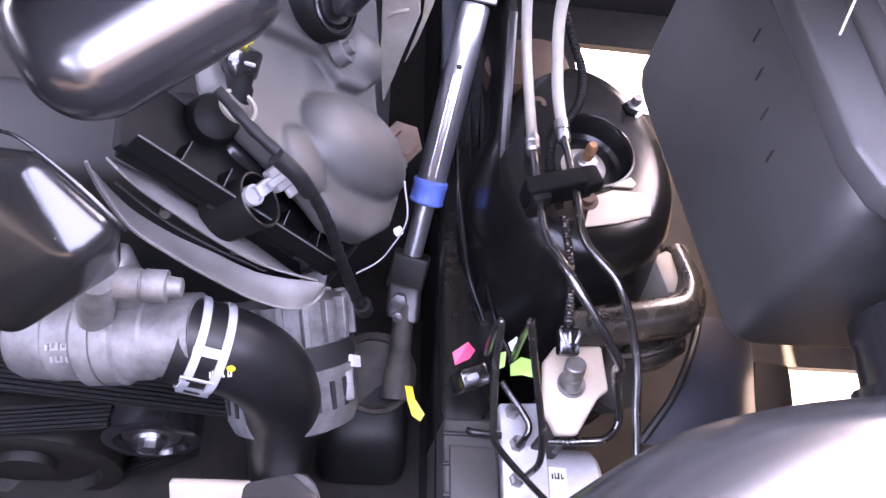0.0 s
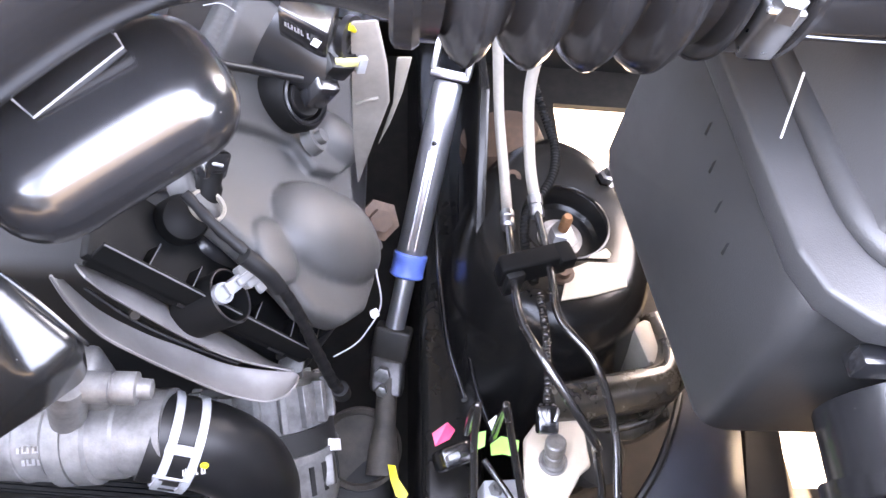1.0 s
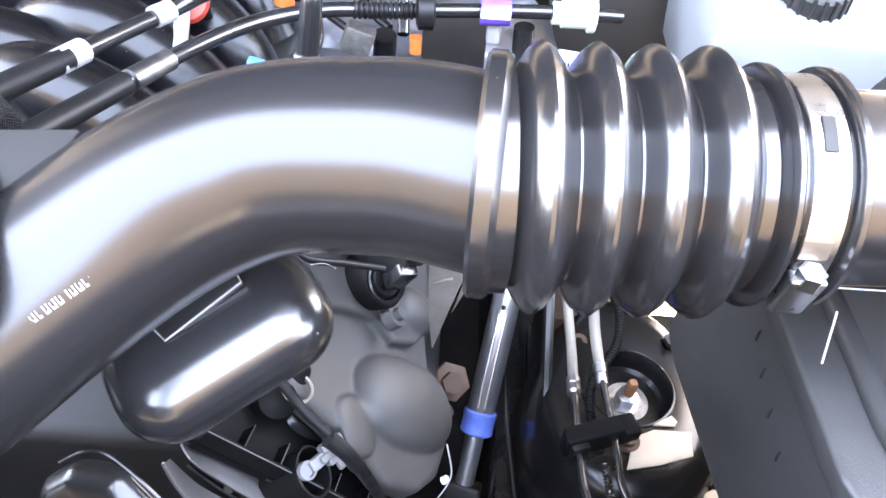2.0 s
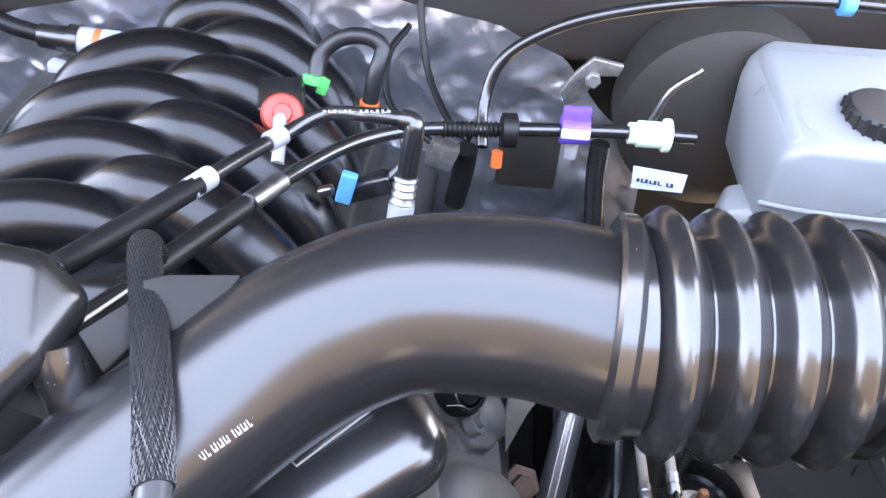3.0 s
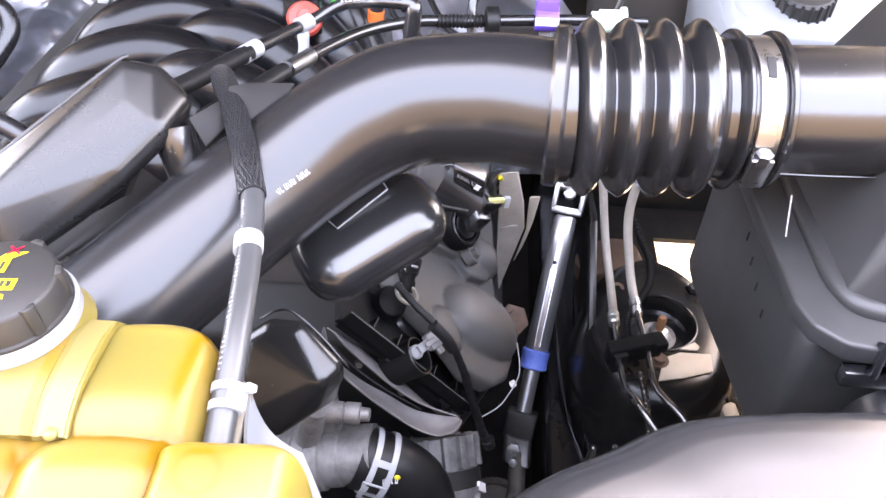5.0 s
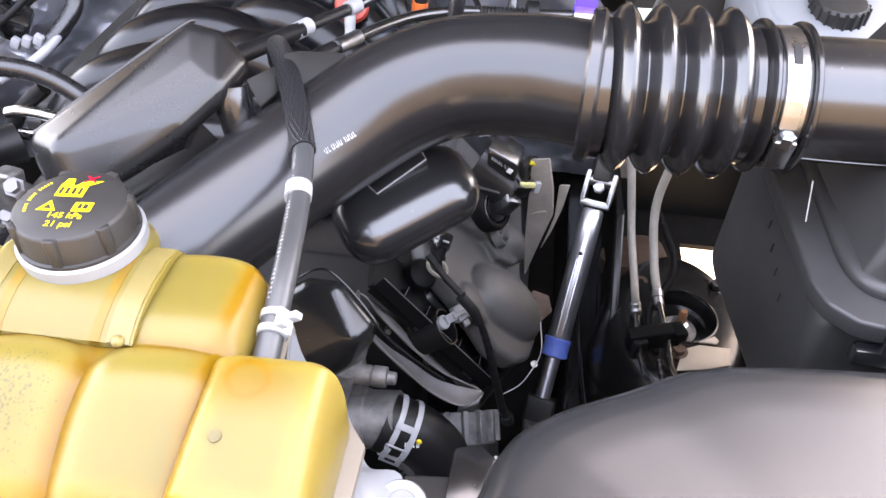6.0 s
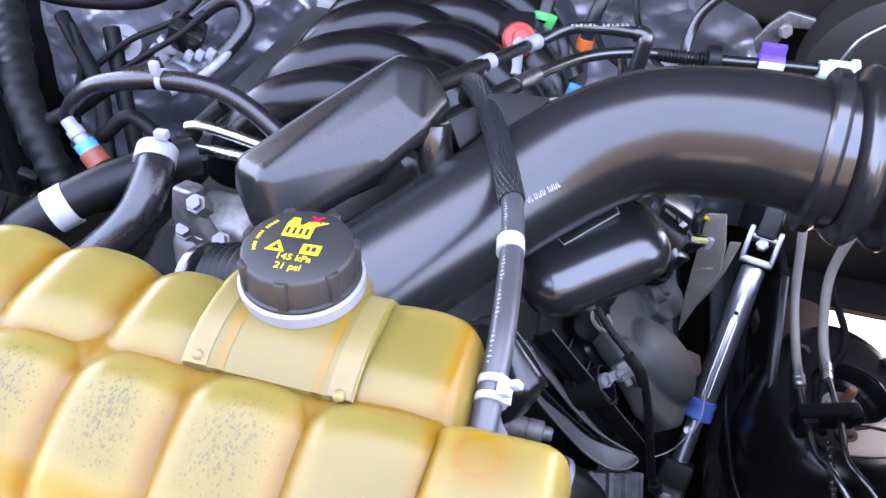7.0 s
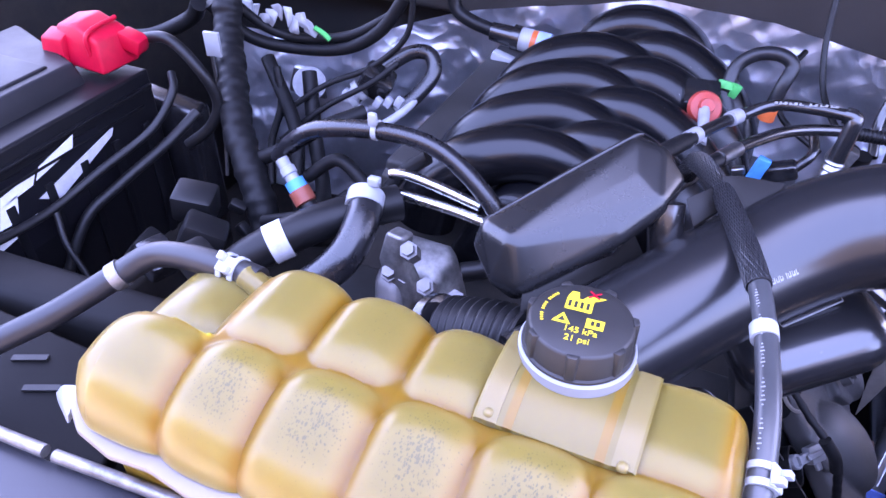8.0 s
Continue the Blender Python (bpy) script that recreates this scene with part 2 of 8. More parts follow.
# ---- mesh tools ----
def spline(points, steps=10):
    P = [Vector(p) for p in points]
    Q = [2 * P[0] - P[1], *P, 2 * P[-1] - P[-2]]
    out = []
    for i in range(1, len(Q) - 2):
        a, b, c, d = Q[i - 1:i + 3]
        for k in range(steps):
            s = k / steps
            out.append(0.5 * (2 * b + (c - a) * s + (2 * a - 5 * b + 4 * c - d) * s * s + (3 * b - a - 3 * c + d) * s ** 3))
    out.append(Q[-2])
    return out


def sweep(points, r, seg=16, steps=10, bm=None, smooth=True, flat=1.0, caps=True):
    """A round bar along a curve. r: a radius, or a function of the run from 0 to 1."""
    bm = bm or bmesh.new()
    C = spline(points, steps) if smooth else [Vector(p) for p in points]
    length = [0.0]
    for a, b in zip(C, C[1:]):
        length.append(length[-1] + (b - a).length)
    tangent = (C[1] - C[0]).normalized()
    side = tangent.orthogonal().normalized()
    rings = []
    for i, c in enumerate(C):
        t2 = ((C[min(i + 1, len(C) - 1)] - C[max(i - 1, 0)])).normalized()
        side = (tangent.rotation_difference(t2) @ side).normalized()
        side = (side - t2 * side.dot(t2)).normalized()
        tangent = t2
        up = t2.cross(side)
        rad = r(length[i] / length[-1]) if callable(r) else r
        rings.append([bm.verts.new(c + rad * (math.cos(2 * math.pi * k / seg) * side + flat * math.sin(2 * math.pi * k / seg) * up)) for k in range(seg)])
    for a, b in zip(rings, rings[1:]):
        for k in range(seg):
            bm.faces.new((a[k], a[(k + 1) % seg], b[(k + 1) % seg], b[k]))
    if caps:
        bm.faces.new(rings[0][::-1])
        bm.faces.new(rings[-1])
    return bm


def lathe(origin, axis, profile, seg=32, bm=None, wobble=0.0, caps=True):
    """A turned body: rings of (height, radius) along the axis."""
    bm = bm or bmesh.new()
    o, a = Vector(origin), Vector(axis).normalized()
    s = a.orthogonal().normalized()
    u = a.cross(s)
    rings = []
    for h, rad in profile:
        rings.append([bm.verts.new(o + a * h + (max(rad, 0.00005) + wobble * math.cos(k * 3)) * (math.cos(2 * math.pi * k / seg) * s + math.sin(2 * math.pi * k / seg) * u)) for k in range(seg)])
    for p, q in zip(rings, rings[1:]):
        for k in range(seg):
            bm.faces.new((p[k], p[(k + 1) % seg], q[(k + 1) % seg], q[k]))
    if caps:
        bm.faces.new(rings[0][::-1])
        bm.faces.new(rings[-1])
    else:
        for k in range(seg):
            bm.faces.new((rings[-1][k], rings[-1][(k + 1) % seg], rings[0][(k + 1) % seg], rings[0][k]))
    return bm


def hull(points, bevel=0.004, seg=3, bm=None):
    """A solid block round the given corners, with rounded edges."""
    b2 = bmesh.new()
    vs = [b2.verts.new(p) for p in points]
    bmesh.ops.convex_hull(b2, input=vs)
    bmesh.ops.delete(b2, geom=[v for v in b2.verts if not v.link_faces], context="VERTS")
    bmesh.ops.dissolve_limit(b2, angle_limit=radians(3), verts=b2.verts, edges=b2.edges)
    if bevel:
        bmesh.ops.bevel(b2, geom=list(b2.edges), offset=bevel, segments=seg, profile=0.5, affect="EDGES", clamp_overlap=True)
    bmesh.ops.recalc_face_normals(b2, faces=b2.faces)
    return join(bm, b2)


def round_hull(points, r, bm=None):
    """A solid block whose corners are balls of radius r at the given points."""
    ball = bmesh.new()
    bmesh.ops.create_icosphere(ball, subdivisions=3, radius=r)
    b2 = bmesh.new()
    for p in points:
        for v in ball.verts:
            b2.verts.new(v.co + Vector(p))
    bmesh.ops.convex_hull(b2, input=list(b2.verts))
    bmesh.ops.delete(b2, geom=[v for v in b2.verts if not v.link_faces], context="VERTS")
    bmesh.ops.recalc_face_normals(b2, faces=b2.faces)
    return join(bm, b2)


def moulded(points, r, bm=None):
    """A solid block with its faces through the given corners and all edges rounded by r."""
    b2 = bmesh.new()
    bmesh.ops.convex_hull(b2, input=[b2.verts.new(p) for p in points])
    bmesh.ops.delete(b2, geom=[v for v in b2.verts if not v.link_faces], context="VERTS")
    bmesh.ops.recalc_face_normals(b2, faces=b2.faces)
    centers = []
    for v in b2.verts:
        normals = []
        for f in v.link_faces:
            if all(f.normal.dot(n) < 0.995 for n in normals):
                normals.append(f.normal.copy())
        a = np.array([list(n) for n in normals])
        step = np.linalg.lstsq(np.vstack([a, 0.15 * np.eye(3)]), np.concatenate([np.full(len(a), -r), np.zeros(3)]), rcond=None)[0]
        centers.append(v.co + Vector(step))
    b2.free()
    return round_hull(centers, r, bm)


def join(bm, other):
    if bm is None:
        return other
    me = bpy.data.meshes.new("tmp")
    other.to_mesh(me)
    bm.from_mesh(me)
    bpy.data.meshes.remove(me)
    other.free()
    return bm


def block(center, size, bevel=0.003, rot=(0, 0, 0), seg=2, bm=None):
    """A bevelled box, turned by degrees."""
    m = pose(*center, *rot)
    x, y, z = (v / 2 for v in size)
    return hull([m @ Vector((i * x, j * y, k * z)) for i in (-1, 1) for j in (-1, 1) for k in (-1, 1)], bevel, seg, bm)


def slab(outline, offset, bevel=0.003, seg=2, bm=None):
    """An outline of points thickened by the offset vector."""
    b2 = bmesh.new()
    lo = [b2.verts.new(Vector(p)) for p in outline]
    hi = [b2.verts.new(Vector(p) + Vector(offset)) for p in outline]
    b2.faces.new(lo[::-1])
    b2.faces.new(hi)
    n = len(lo)
    for i in range(n):
        b2.faces.new((lo[i], lo[(i + 1) % n], hi[(i + 1) % n], hi[i]))
    bmesh.ops.recalc_face_normals(b2, faces=b2.faces)
    if bevel:
        bmesh.ops.bevel(b2, geom=list(b2.edges), offset=bevel, segments=seg, profile=0.5, affect="EDGES", clamp_overlap=True)
    return join(bm, b2)


def pillow(center, half, power=4.0, nu=20, nv=14, bm=None, squash=1.0):
    """A cushion-like cell, boxy for a high power."""
    bm = bm or bmesh.new()
    c = Vector(center)
    f = lambda v: math.copysign(abs(v) ** (2 / power), v)
    rows = []
    for i in range(nv + 1):
        th = -math.pi / 2 + math.pi * i / nv
        rows.append([bm.verts.new(c + Vector((half[0] * f(math.cos(th)) * f(math.cos(2 * math.pi * k / nu)), half[1] * f(math.cos(th)) * f(math.sin(2 * math.pi * k / nu)), half[2] * f(math.sin(th))))) for k in range(nu)])
    for p, q in zip(rows, rows[1:]):
        for k in range(nu):
            bm.faces.new((p[k], p[(k + 1) % nu], q[(k + 1) % nu], q[k]))
    bmesh.ops.remove_doubles(bm, verts=rows[0] + rows[-1], dist=1e-6)
    return bm


def soften(ob, voxel=0.0025, rounds=8):
    """Blends the solids of a mesh into one moulded skin with soft edges."""
    r = ob.modifiers.new("blend", "REMESH")
    r.mode, r.voxel_size, r.use_smooth_shade = "VOXEL", voxel, True
    s = ob.modifiers.new("soft", "SMOOTH")
    s.factor, s.iterations = 0.5, rounds
    return ob


def ribbon(edge_a, edge_b, rise, thick=0.0015, across=8, steps=6):
    """A curved sheet between two edge curves, bowed by the rise vector."""
    bm = bmesh.new()
    A, B = spline(edge_a, steps), spline(edge_b, steps)
    n = min(len(A), len(B))
    pick = lambda C, i: C[round(i * (len(C) - 1) / (n - 1))]
    rows = [[bm.verts.new(pick(A, i).lerp(pick(B, i), k / across) + Vector(rise) * math.sin(math.pi * k / across)) for k in range(across + 1)] for i in range(n)]
    for p, q in zip(rows, rows[1:]):
        for k in range(across):
            bm.faces.new((p[k], p[k + 1], q[k + 1], q[k]))
    bmesh.ops.recalc_face_normals(bm, faces=bm.faces)
    bmesh.ops.solidify(bm, geom=bm.faces, thickness=thick)
    return bm


def thing(name, label, category, base, group="", kind=""):
    ob = new(name)
    ob.empty_display_size = 0.02
    ob.location = base
    return tagged(ob, label, category, group, kind)


def part(name, bm, mat, parent=None, label="", smooth=True):
    me = bpy.data.meshes.new(name)
    bmesh.ops.recalc_face_normals(bm, faces=bm.faces)
    bm.to_mesh(me)
    bm.free()
    me.materials.append(M[mat])
    if smooth:
        me.shade_smooth()
        me.set_sharp_from_angle(angle=radians(38))
    ob = new(name, me)
    if parent is not None:
        ob.parent = parent
        if parent.type == "EMPTY":
            ob.matrix_parent_inverse = Matrix.Translation(parent.location).inverted()
    return tagged(ob, label)


def solid(name, bm, mat, label, category, group="", kind="", smooth=True):
    return tagged(part(name, bm, mat, None, "", smooth), label, category, group, kind)


# ---- setting ----
def ground_sheet():
    bm = bmesh.new()
    bmesh.ops.create_grid(bm, x_segments=20, y_segments=20, size=300)
    return solid("ground", bm, "concrete", "pale sunlit concrete driveway under the truck", "ground", kind="structure")


ground_sheet()
solid("wall_firewall", slab([(-1.4, 1.15, 0.38), (0.64, 1.15, 0.38), (0.64, 1.15, 1.14), (-1.4, 1.15, 1.14)], (0, 0.03, 0)), "dark", "dark painted steel firewall behind the engine", "firewall", kind="structure")
solid("wall_inner_fender", slab([(0.72, -0.3, 0.385), (0.72, 1.15, 0.385), (0.72, 1.15, 1.16), (0.72, -0.3, 1.16)], (0.02, 0, 0)), "dirty_black", "black inner fender panel beside the air box", "fender panel", kind="structure")
solid("wall_inner_fender", slab([(-1.4, -0.3, 0.385), (-1.4, 1.15, 0.385), (-1.4, 1.15, 1.14), (-1.4, -0.3, 1.14)], (0.02, 0, 0)), "dirty_black", "black inner fender panel beside the battery", "fender panel", kind="structure")
solid("wall_radiator_support", slab([(-1.4, -0.17, 0.4), (0.62, -0.17, 0.4), (0.62, -0.17, 1.0), (-1.4, -0.17, 1.0)], (0, -0.02, 0)), "dirty_black", "black radiator support panel at the front of the bay", "radiator support", kind="structure")


# Unseen wall, added to narrow the sky that the plastics reflect.
solid("wall_unseen", slab([(-9, -6.0, 0), (9, -6.0, 0), (9, -6.0, 4.8), (-9, -6.0, 4.8)], (0, -0.2, 0)), "unseen_wall", "plain dark brown unseen wall added to limit the reflected sky", "house wall", kind="structure")


def splash_shield():
    """The dark floor of the bay, open over the wheel at two places."""
    bm = bmesh.new()
    xs, ys = (-1.4, 0.355, 0.51, 0.598, 0.72), (-0.4, 0.34, 0.43, 0.89, 1.05, 1.2)
    grid = [[[bm.verts.new((x, y, z)) for z in (0.384, 0.396)] for y in ys] for x in xs]
    holes = ((1, 3), (3, 1))
    cells = [(i, k) for i in range(len(xs) - 1) for k in range(len(ys) - 1) if (i, k) not in holes]
    for i, k in cells:
        ring = [grid[i][k], grid[i + 1][k], grid[i + 1][k + 1], grid[i][k + 1]]
        bm.faces.new([p[1] for p in ring])
        bm.faces.new([p[0] for p in reversed(ring)])
        for n, (di, dk) in enumerate(((0, -1), (1, 0), (0, 1), (-1, 0))):
            if (i + di, k + dk) not in cells:
                p, q = ring[n], ring[(n + 1) % 4]
                bm.faces.new((p[0], q[0], q[1], p[1]))
    return solid("splash_shield", bm, "floor_dark", "dirty black splash shield below the engine", "splash shield", kind="structure", smooth=False)


splash_shield()


# ---- hood and cowl ----
def hood():
    t = thing("open_hood", "dark open truck hood propped above the engine bay", "hood", (-0.4, 1.2, 1.16))
    part("hood_skin", slab([(-1.45, 1.24, 1.16), (0.72, 1.24, 1.16), (0.68, 0.34, 2.18), (-1.40, 0.34, 2.18)], (0, 0.02, 0.01), 0.006), "body_paint", t)
    part("hood_pad", slab([(-1.30, 1.17, 1.27), (0.57, 1.17, 1.27), (0.52, 0.40, 2.08), (-1.25, 0.40, 2.08)], (0, 0.02, 0.01), 0.006), "hood_liner", t, "black felt hood insulation pad")


def cowl_panel():
    t = thing("cowl", "dusty dark brown plastic cowl panel behind the engine", "cowl", (-0.4, 1.1, 1.0))
    part("cowl_face", hull([(-1.38, 1.04, 0.95), (0.62, 1.04, 0.95), (-1.38, 1.03, 1.12), (0.62, 1.03, 1.12), (-1.38, 1.16, 1.17), (0.62, 1.16, 1.17), (-1.38, 1.14, 0.95), (0.62, 1.14, 0.95)], 0.02, 3), "cowl", t)
    part("weather_strip", sweep([(-1.3, 1.02, 1.125), (-0.4, 1.015, 1.13), (0.6, 1.02, 1.125)], 0.011, 12), "rubber", t, "black rubber weather strip")


hood()
cowl_panel()


def foil_sheet():
    """Crumpled foil that hangs before the firewall, its top edge falling to both sides."""
    bm = bmesh.new()
    nx, nz = 150, 46
    tops = [(-1.15, 0.93), (-0.95, 0.93), (-0.85, 0.95), (-0.69, 0.99), (-0.38, 1.05), (-0.2, 1.045), (-0.03, 1.015), (0.06, 0.975), (0.12, 0.90), (0.2, 0.84)]
    rng = random.Random(11)
    grid = []
    for i in range(nx + 1):
        col = []
        for k in range(nz + 1):
            x = -1.15 + 1.35 * (i + (rng.uniform(-0.2, 0.2) if 0 < i < nx else 0)) / nx
            for (xa, za), (xb, zb) in zip(tops, tops[1:]):
                if xa <= x <= xb + 1e-6:
                    top = za + (zb - za) * (x - xa) / (xb - xa)
            y0 = 1.0 - 0.14 / (1 + math.exp((x + 0.82) * 22))
            z = 0.62 + (top - 0.62) * (k + (rng.uniform(-0.2, 0.2) if 0 < k < nz else 0)) / nz
            crease = 0.008 * noise.noise((x * 4, z * 4, 0)) + 0.016 * abs(noise.noise((x * 5 + z * 6, z * 8, 4))) + 0.009 * abs(noise.noise((x * 14 - z * 16, z * 15, 8))) + 0.004 * abs(noise.noise((x * 37 + z * 30, z * 34, 2)))
            col.append(bm.verts.new((x, y0 + crease - 0.05 * (1 - k / nz), z)))
        grid.append(col)
    for i in range(nx):
        for k in range(nz):
            a, b, c, d = grid[i][k], grid[i + 1][k], grid[i + 1][k + 1], grid[i][k + 1]
            for tri in (((a, b, c), (a, c, d)) if rng.random() < 0.5 else ((a, b, d), (b, c, d))):
                bm.faces.new(tri)
    bmesh.ops.solidify(bm, geom=bm.faces, thickness=0.0012)
    t = thing("foil_insulation", "crumpled silver foil heat insulation in front of the firewall", "insulation", (-0.4, 0.95, 0.6))
    part("foil_sheet", bm, "foil", t)
    plate = part("bolt_plate", hull([(-1.02, 0.836, 0.83), (-0.93, 0.836, 0.83), (-1.0, 0.836, 0.885), (-0.95, 0.836, 0.885), (-1.01, 0.85, 0.83), (-0.94, 0.85, 0.83), (-1.0, 0.85, 0.885), (-0.95, 0.85, 0.885)], 0.004), "zinc", t, "bright metal bolt plate")
    part("bolt", lathe((-0.971, 0.836, 0.858), (0, -1, 0.1), [(0, 0.022), (0.004, 0.022), (0.004, 0.013), (0.014, 0.013), (0.016, 0.008)], 18), "zinc", plate)
    return t


foil_sheet()

# ---- intake tube, bellows and air box ----
TUBE = [(0.040, 0.316, 1.160), (-0.023, 0.331, 1.156), (-0.098, 0.328, 1.142), (-0.179, 0.278, 1.106), (-0.300, 0.135, 1.055)]


def bars(parent, start, step, up, out, count, mat, widths=(1.0, 0.6, 0.9, 0.7), name="marking"):
    """A row of short raised strokes that stand for lettering too small to read."""
    bm = bmesh.new()
    s, d, u, o = Vector(start), Vector(step), Vector(up), Vector(out)
    for k in range(count):
        if k % 7 == 6:
            continue
        a = s + d * k
        w = d * 0.6 * widths[k % len(widths)]
        h = u * (1.0 if k % 3 else 0.85)
        vs = [bm.verts.new(p) for p in (a + o, a + w + o, a + w + h + o, a + h + o)]
        lo = [bm.verts.new(v.co - o * 2) for v in vs]
        bm.faces.new(vs)
        for i in range(4):
            bm.faces.new((vs[i], lo[i], lo[(i + 1) % 4], vs[(i + 1) % 4]))
        if k % 2:
            mid = [bm.verts.new(p) for p in (a + w + o, a + d * 0.95 + o, a + d * 0.95 + u * 0.3 + o, a + w + u * 0.3 + o)]
            bm.faces.new(mid)
    return part(name, bm, mat, parent)


def intake_tube():
    t = thing("intake_tube", "smooth satin black plastic engine air intake tube", "intake tube", (-0.1, 0.33, 1.09))
    part("tube_body", sweep(TUBE, 0.048, 48, 16), "tube_black", t)
    part("end_collar", lathe((0.0235, 0.3195, 1.159), (1, -0.08, 0.02), [(0, 0.047), (0.0, 0.056), (0.002, 0.0585), (0.009, 0.0585), (0.012, 0.056), (0.012, 0.047)], 56), "black_plastic", t, "raised collar with a parting line")
    part("fin", slab([(-0.165, 0.324, 1.161), (-0.200, 0.316, 1.164), (-0.212, 0.311, 1.163), (-0.209, 0.301, 1.156), (-0.199, 0.298, 1.152), (-0.186, 0.284, 1.142)], (0.0, 0.002, 0.004), 0.001), "flag_black", t, "thin moulded fin with a hook")
    part("tab", block((0.0145, 0.353, 1.1935), (0.026, 0.004, 0.0045), 0.001, (-40, 0, -8)), "black_plastic", t, "small moulded locating tab")
    part("mould_mark", sweep([(-0.052, 0.2855, 1.125), (-0.045, 0.2850, 1.127), (-0.040, 0.2860, 1.123)], 0.0003, 6), "black_plastic", t)
    bars(t, (-0.1655, 0.2352, 1.1262), (0.00116, 0.00101, 0.00044), (-0.0022, 0.0012, 0.0036), (0.0002, -0.0003, 0.0002), 22, "silver_plastic", (0.7, 0.5, 0.8, 0.6), name="part_number")
    return t


def bellows_piece():
    t = thing("bellows_duct", "black corrugated rubber bellows duct with a steel band clamp", "bellows duct", (0.11, 0.32, 1.1))
    axis = Vector((0.145, 0.006, 0.002)).normalized()
    prof = [(-0.009, 0.040), (-0.009, 0.0545), (0.0012, 0.0545), (0.0022, 0.0515)]
    for k in range(4):
        h = 0.0145 + 0.0255 * k
        side = [(0.0122, 0.0505), (0.0106, 0.0520), (0.0080, 0.0568), (0.0050, 0.0610), (0.0026, 0.0626), (0.0009, 0.0640)]
        prof += [(h - d, r) for d, r in side] + [(h + d, r) for d, r in reversed(side)]
    prof += [(0.1085, 0.0515), (0.1095, 0.0505), (0.112, 0.050), (0.1125, 0.0555), (0.114, 0.0575), (0.116, 0.0575), (0.1175, 0.0555), (0.119, 0.051), (0.140, 0.051), (0.1405, 0.0545), (0.142, 0.0565), (0.1445, 0.0565), (0.146, 0.0545), (0.148, 0.049)]
    part("bellows", lathe((0.036, 0.318, 1.159), axis, prof, 72), "bellows_rubber", t)
    o = Vector((0.036, 0.318, 1.159)) + axis * 0.1215
    band = part("clamp_band", lathe(o, axis, [(0, 0.0512), (0, 0.0526), (0.0005, 0.0532), (0.0155, 0.0532), (0.016, 0.0526), (0.016, 0.0512)], 72), "steel_band", t, "bright steel worm clamp band")
    c = o + axis * 0.008

    def on_band(angle, rad):
        return c + Vector((0, -math.cos(radians(angle)) * rad, math.sin(radians(angle)) * rad))

    part("screw_housing", hull([on_band(a, r) + Vector((x, 0, 0)) for a in (-26, 0) for r in (0.053, 0.0625) for x in (-0.008, 0.008)], 0.002, 3), "steel_band", band)
    part("screw_head", lathe(on_band(-4, 0.0585), (0, -math.sin(radians(4)), 1), [(0, 0.0062), (0.008, 0.0062), (0.0095, 0.0045)], 6), "zinc", band)
    part("band_tail", hull([on_band(a, r) + Vector((x, 0, 0)) for a in (6, 16, 28) for r in (0.0533, 0.0545) for x in (-0.0065, 0.0065)], 0.0004, 1), "steel_band", band)
    part("slot", hull([on_band(a, r) + Vector((x, 0, 0)) for a in (56, 66, 74) for r in (0.0530, 0.0540) for x in (-0.003, 0.003)], 0.0004, 1), "dark", band, "dark open slot in the band")
    for k in range(7):
        a = 31 + 3.2 * k
        part("thread_slot", hull([on_band(a + da, r) + Vector((x, 0, 0)) for da in (0, 1.3) for r in (0.0528, 0.0535) for x in (-0.005, 0.005)], 0.0, 1), "zinc", band)
    return t


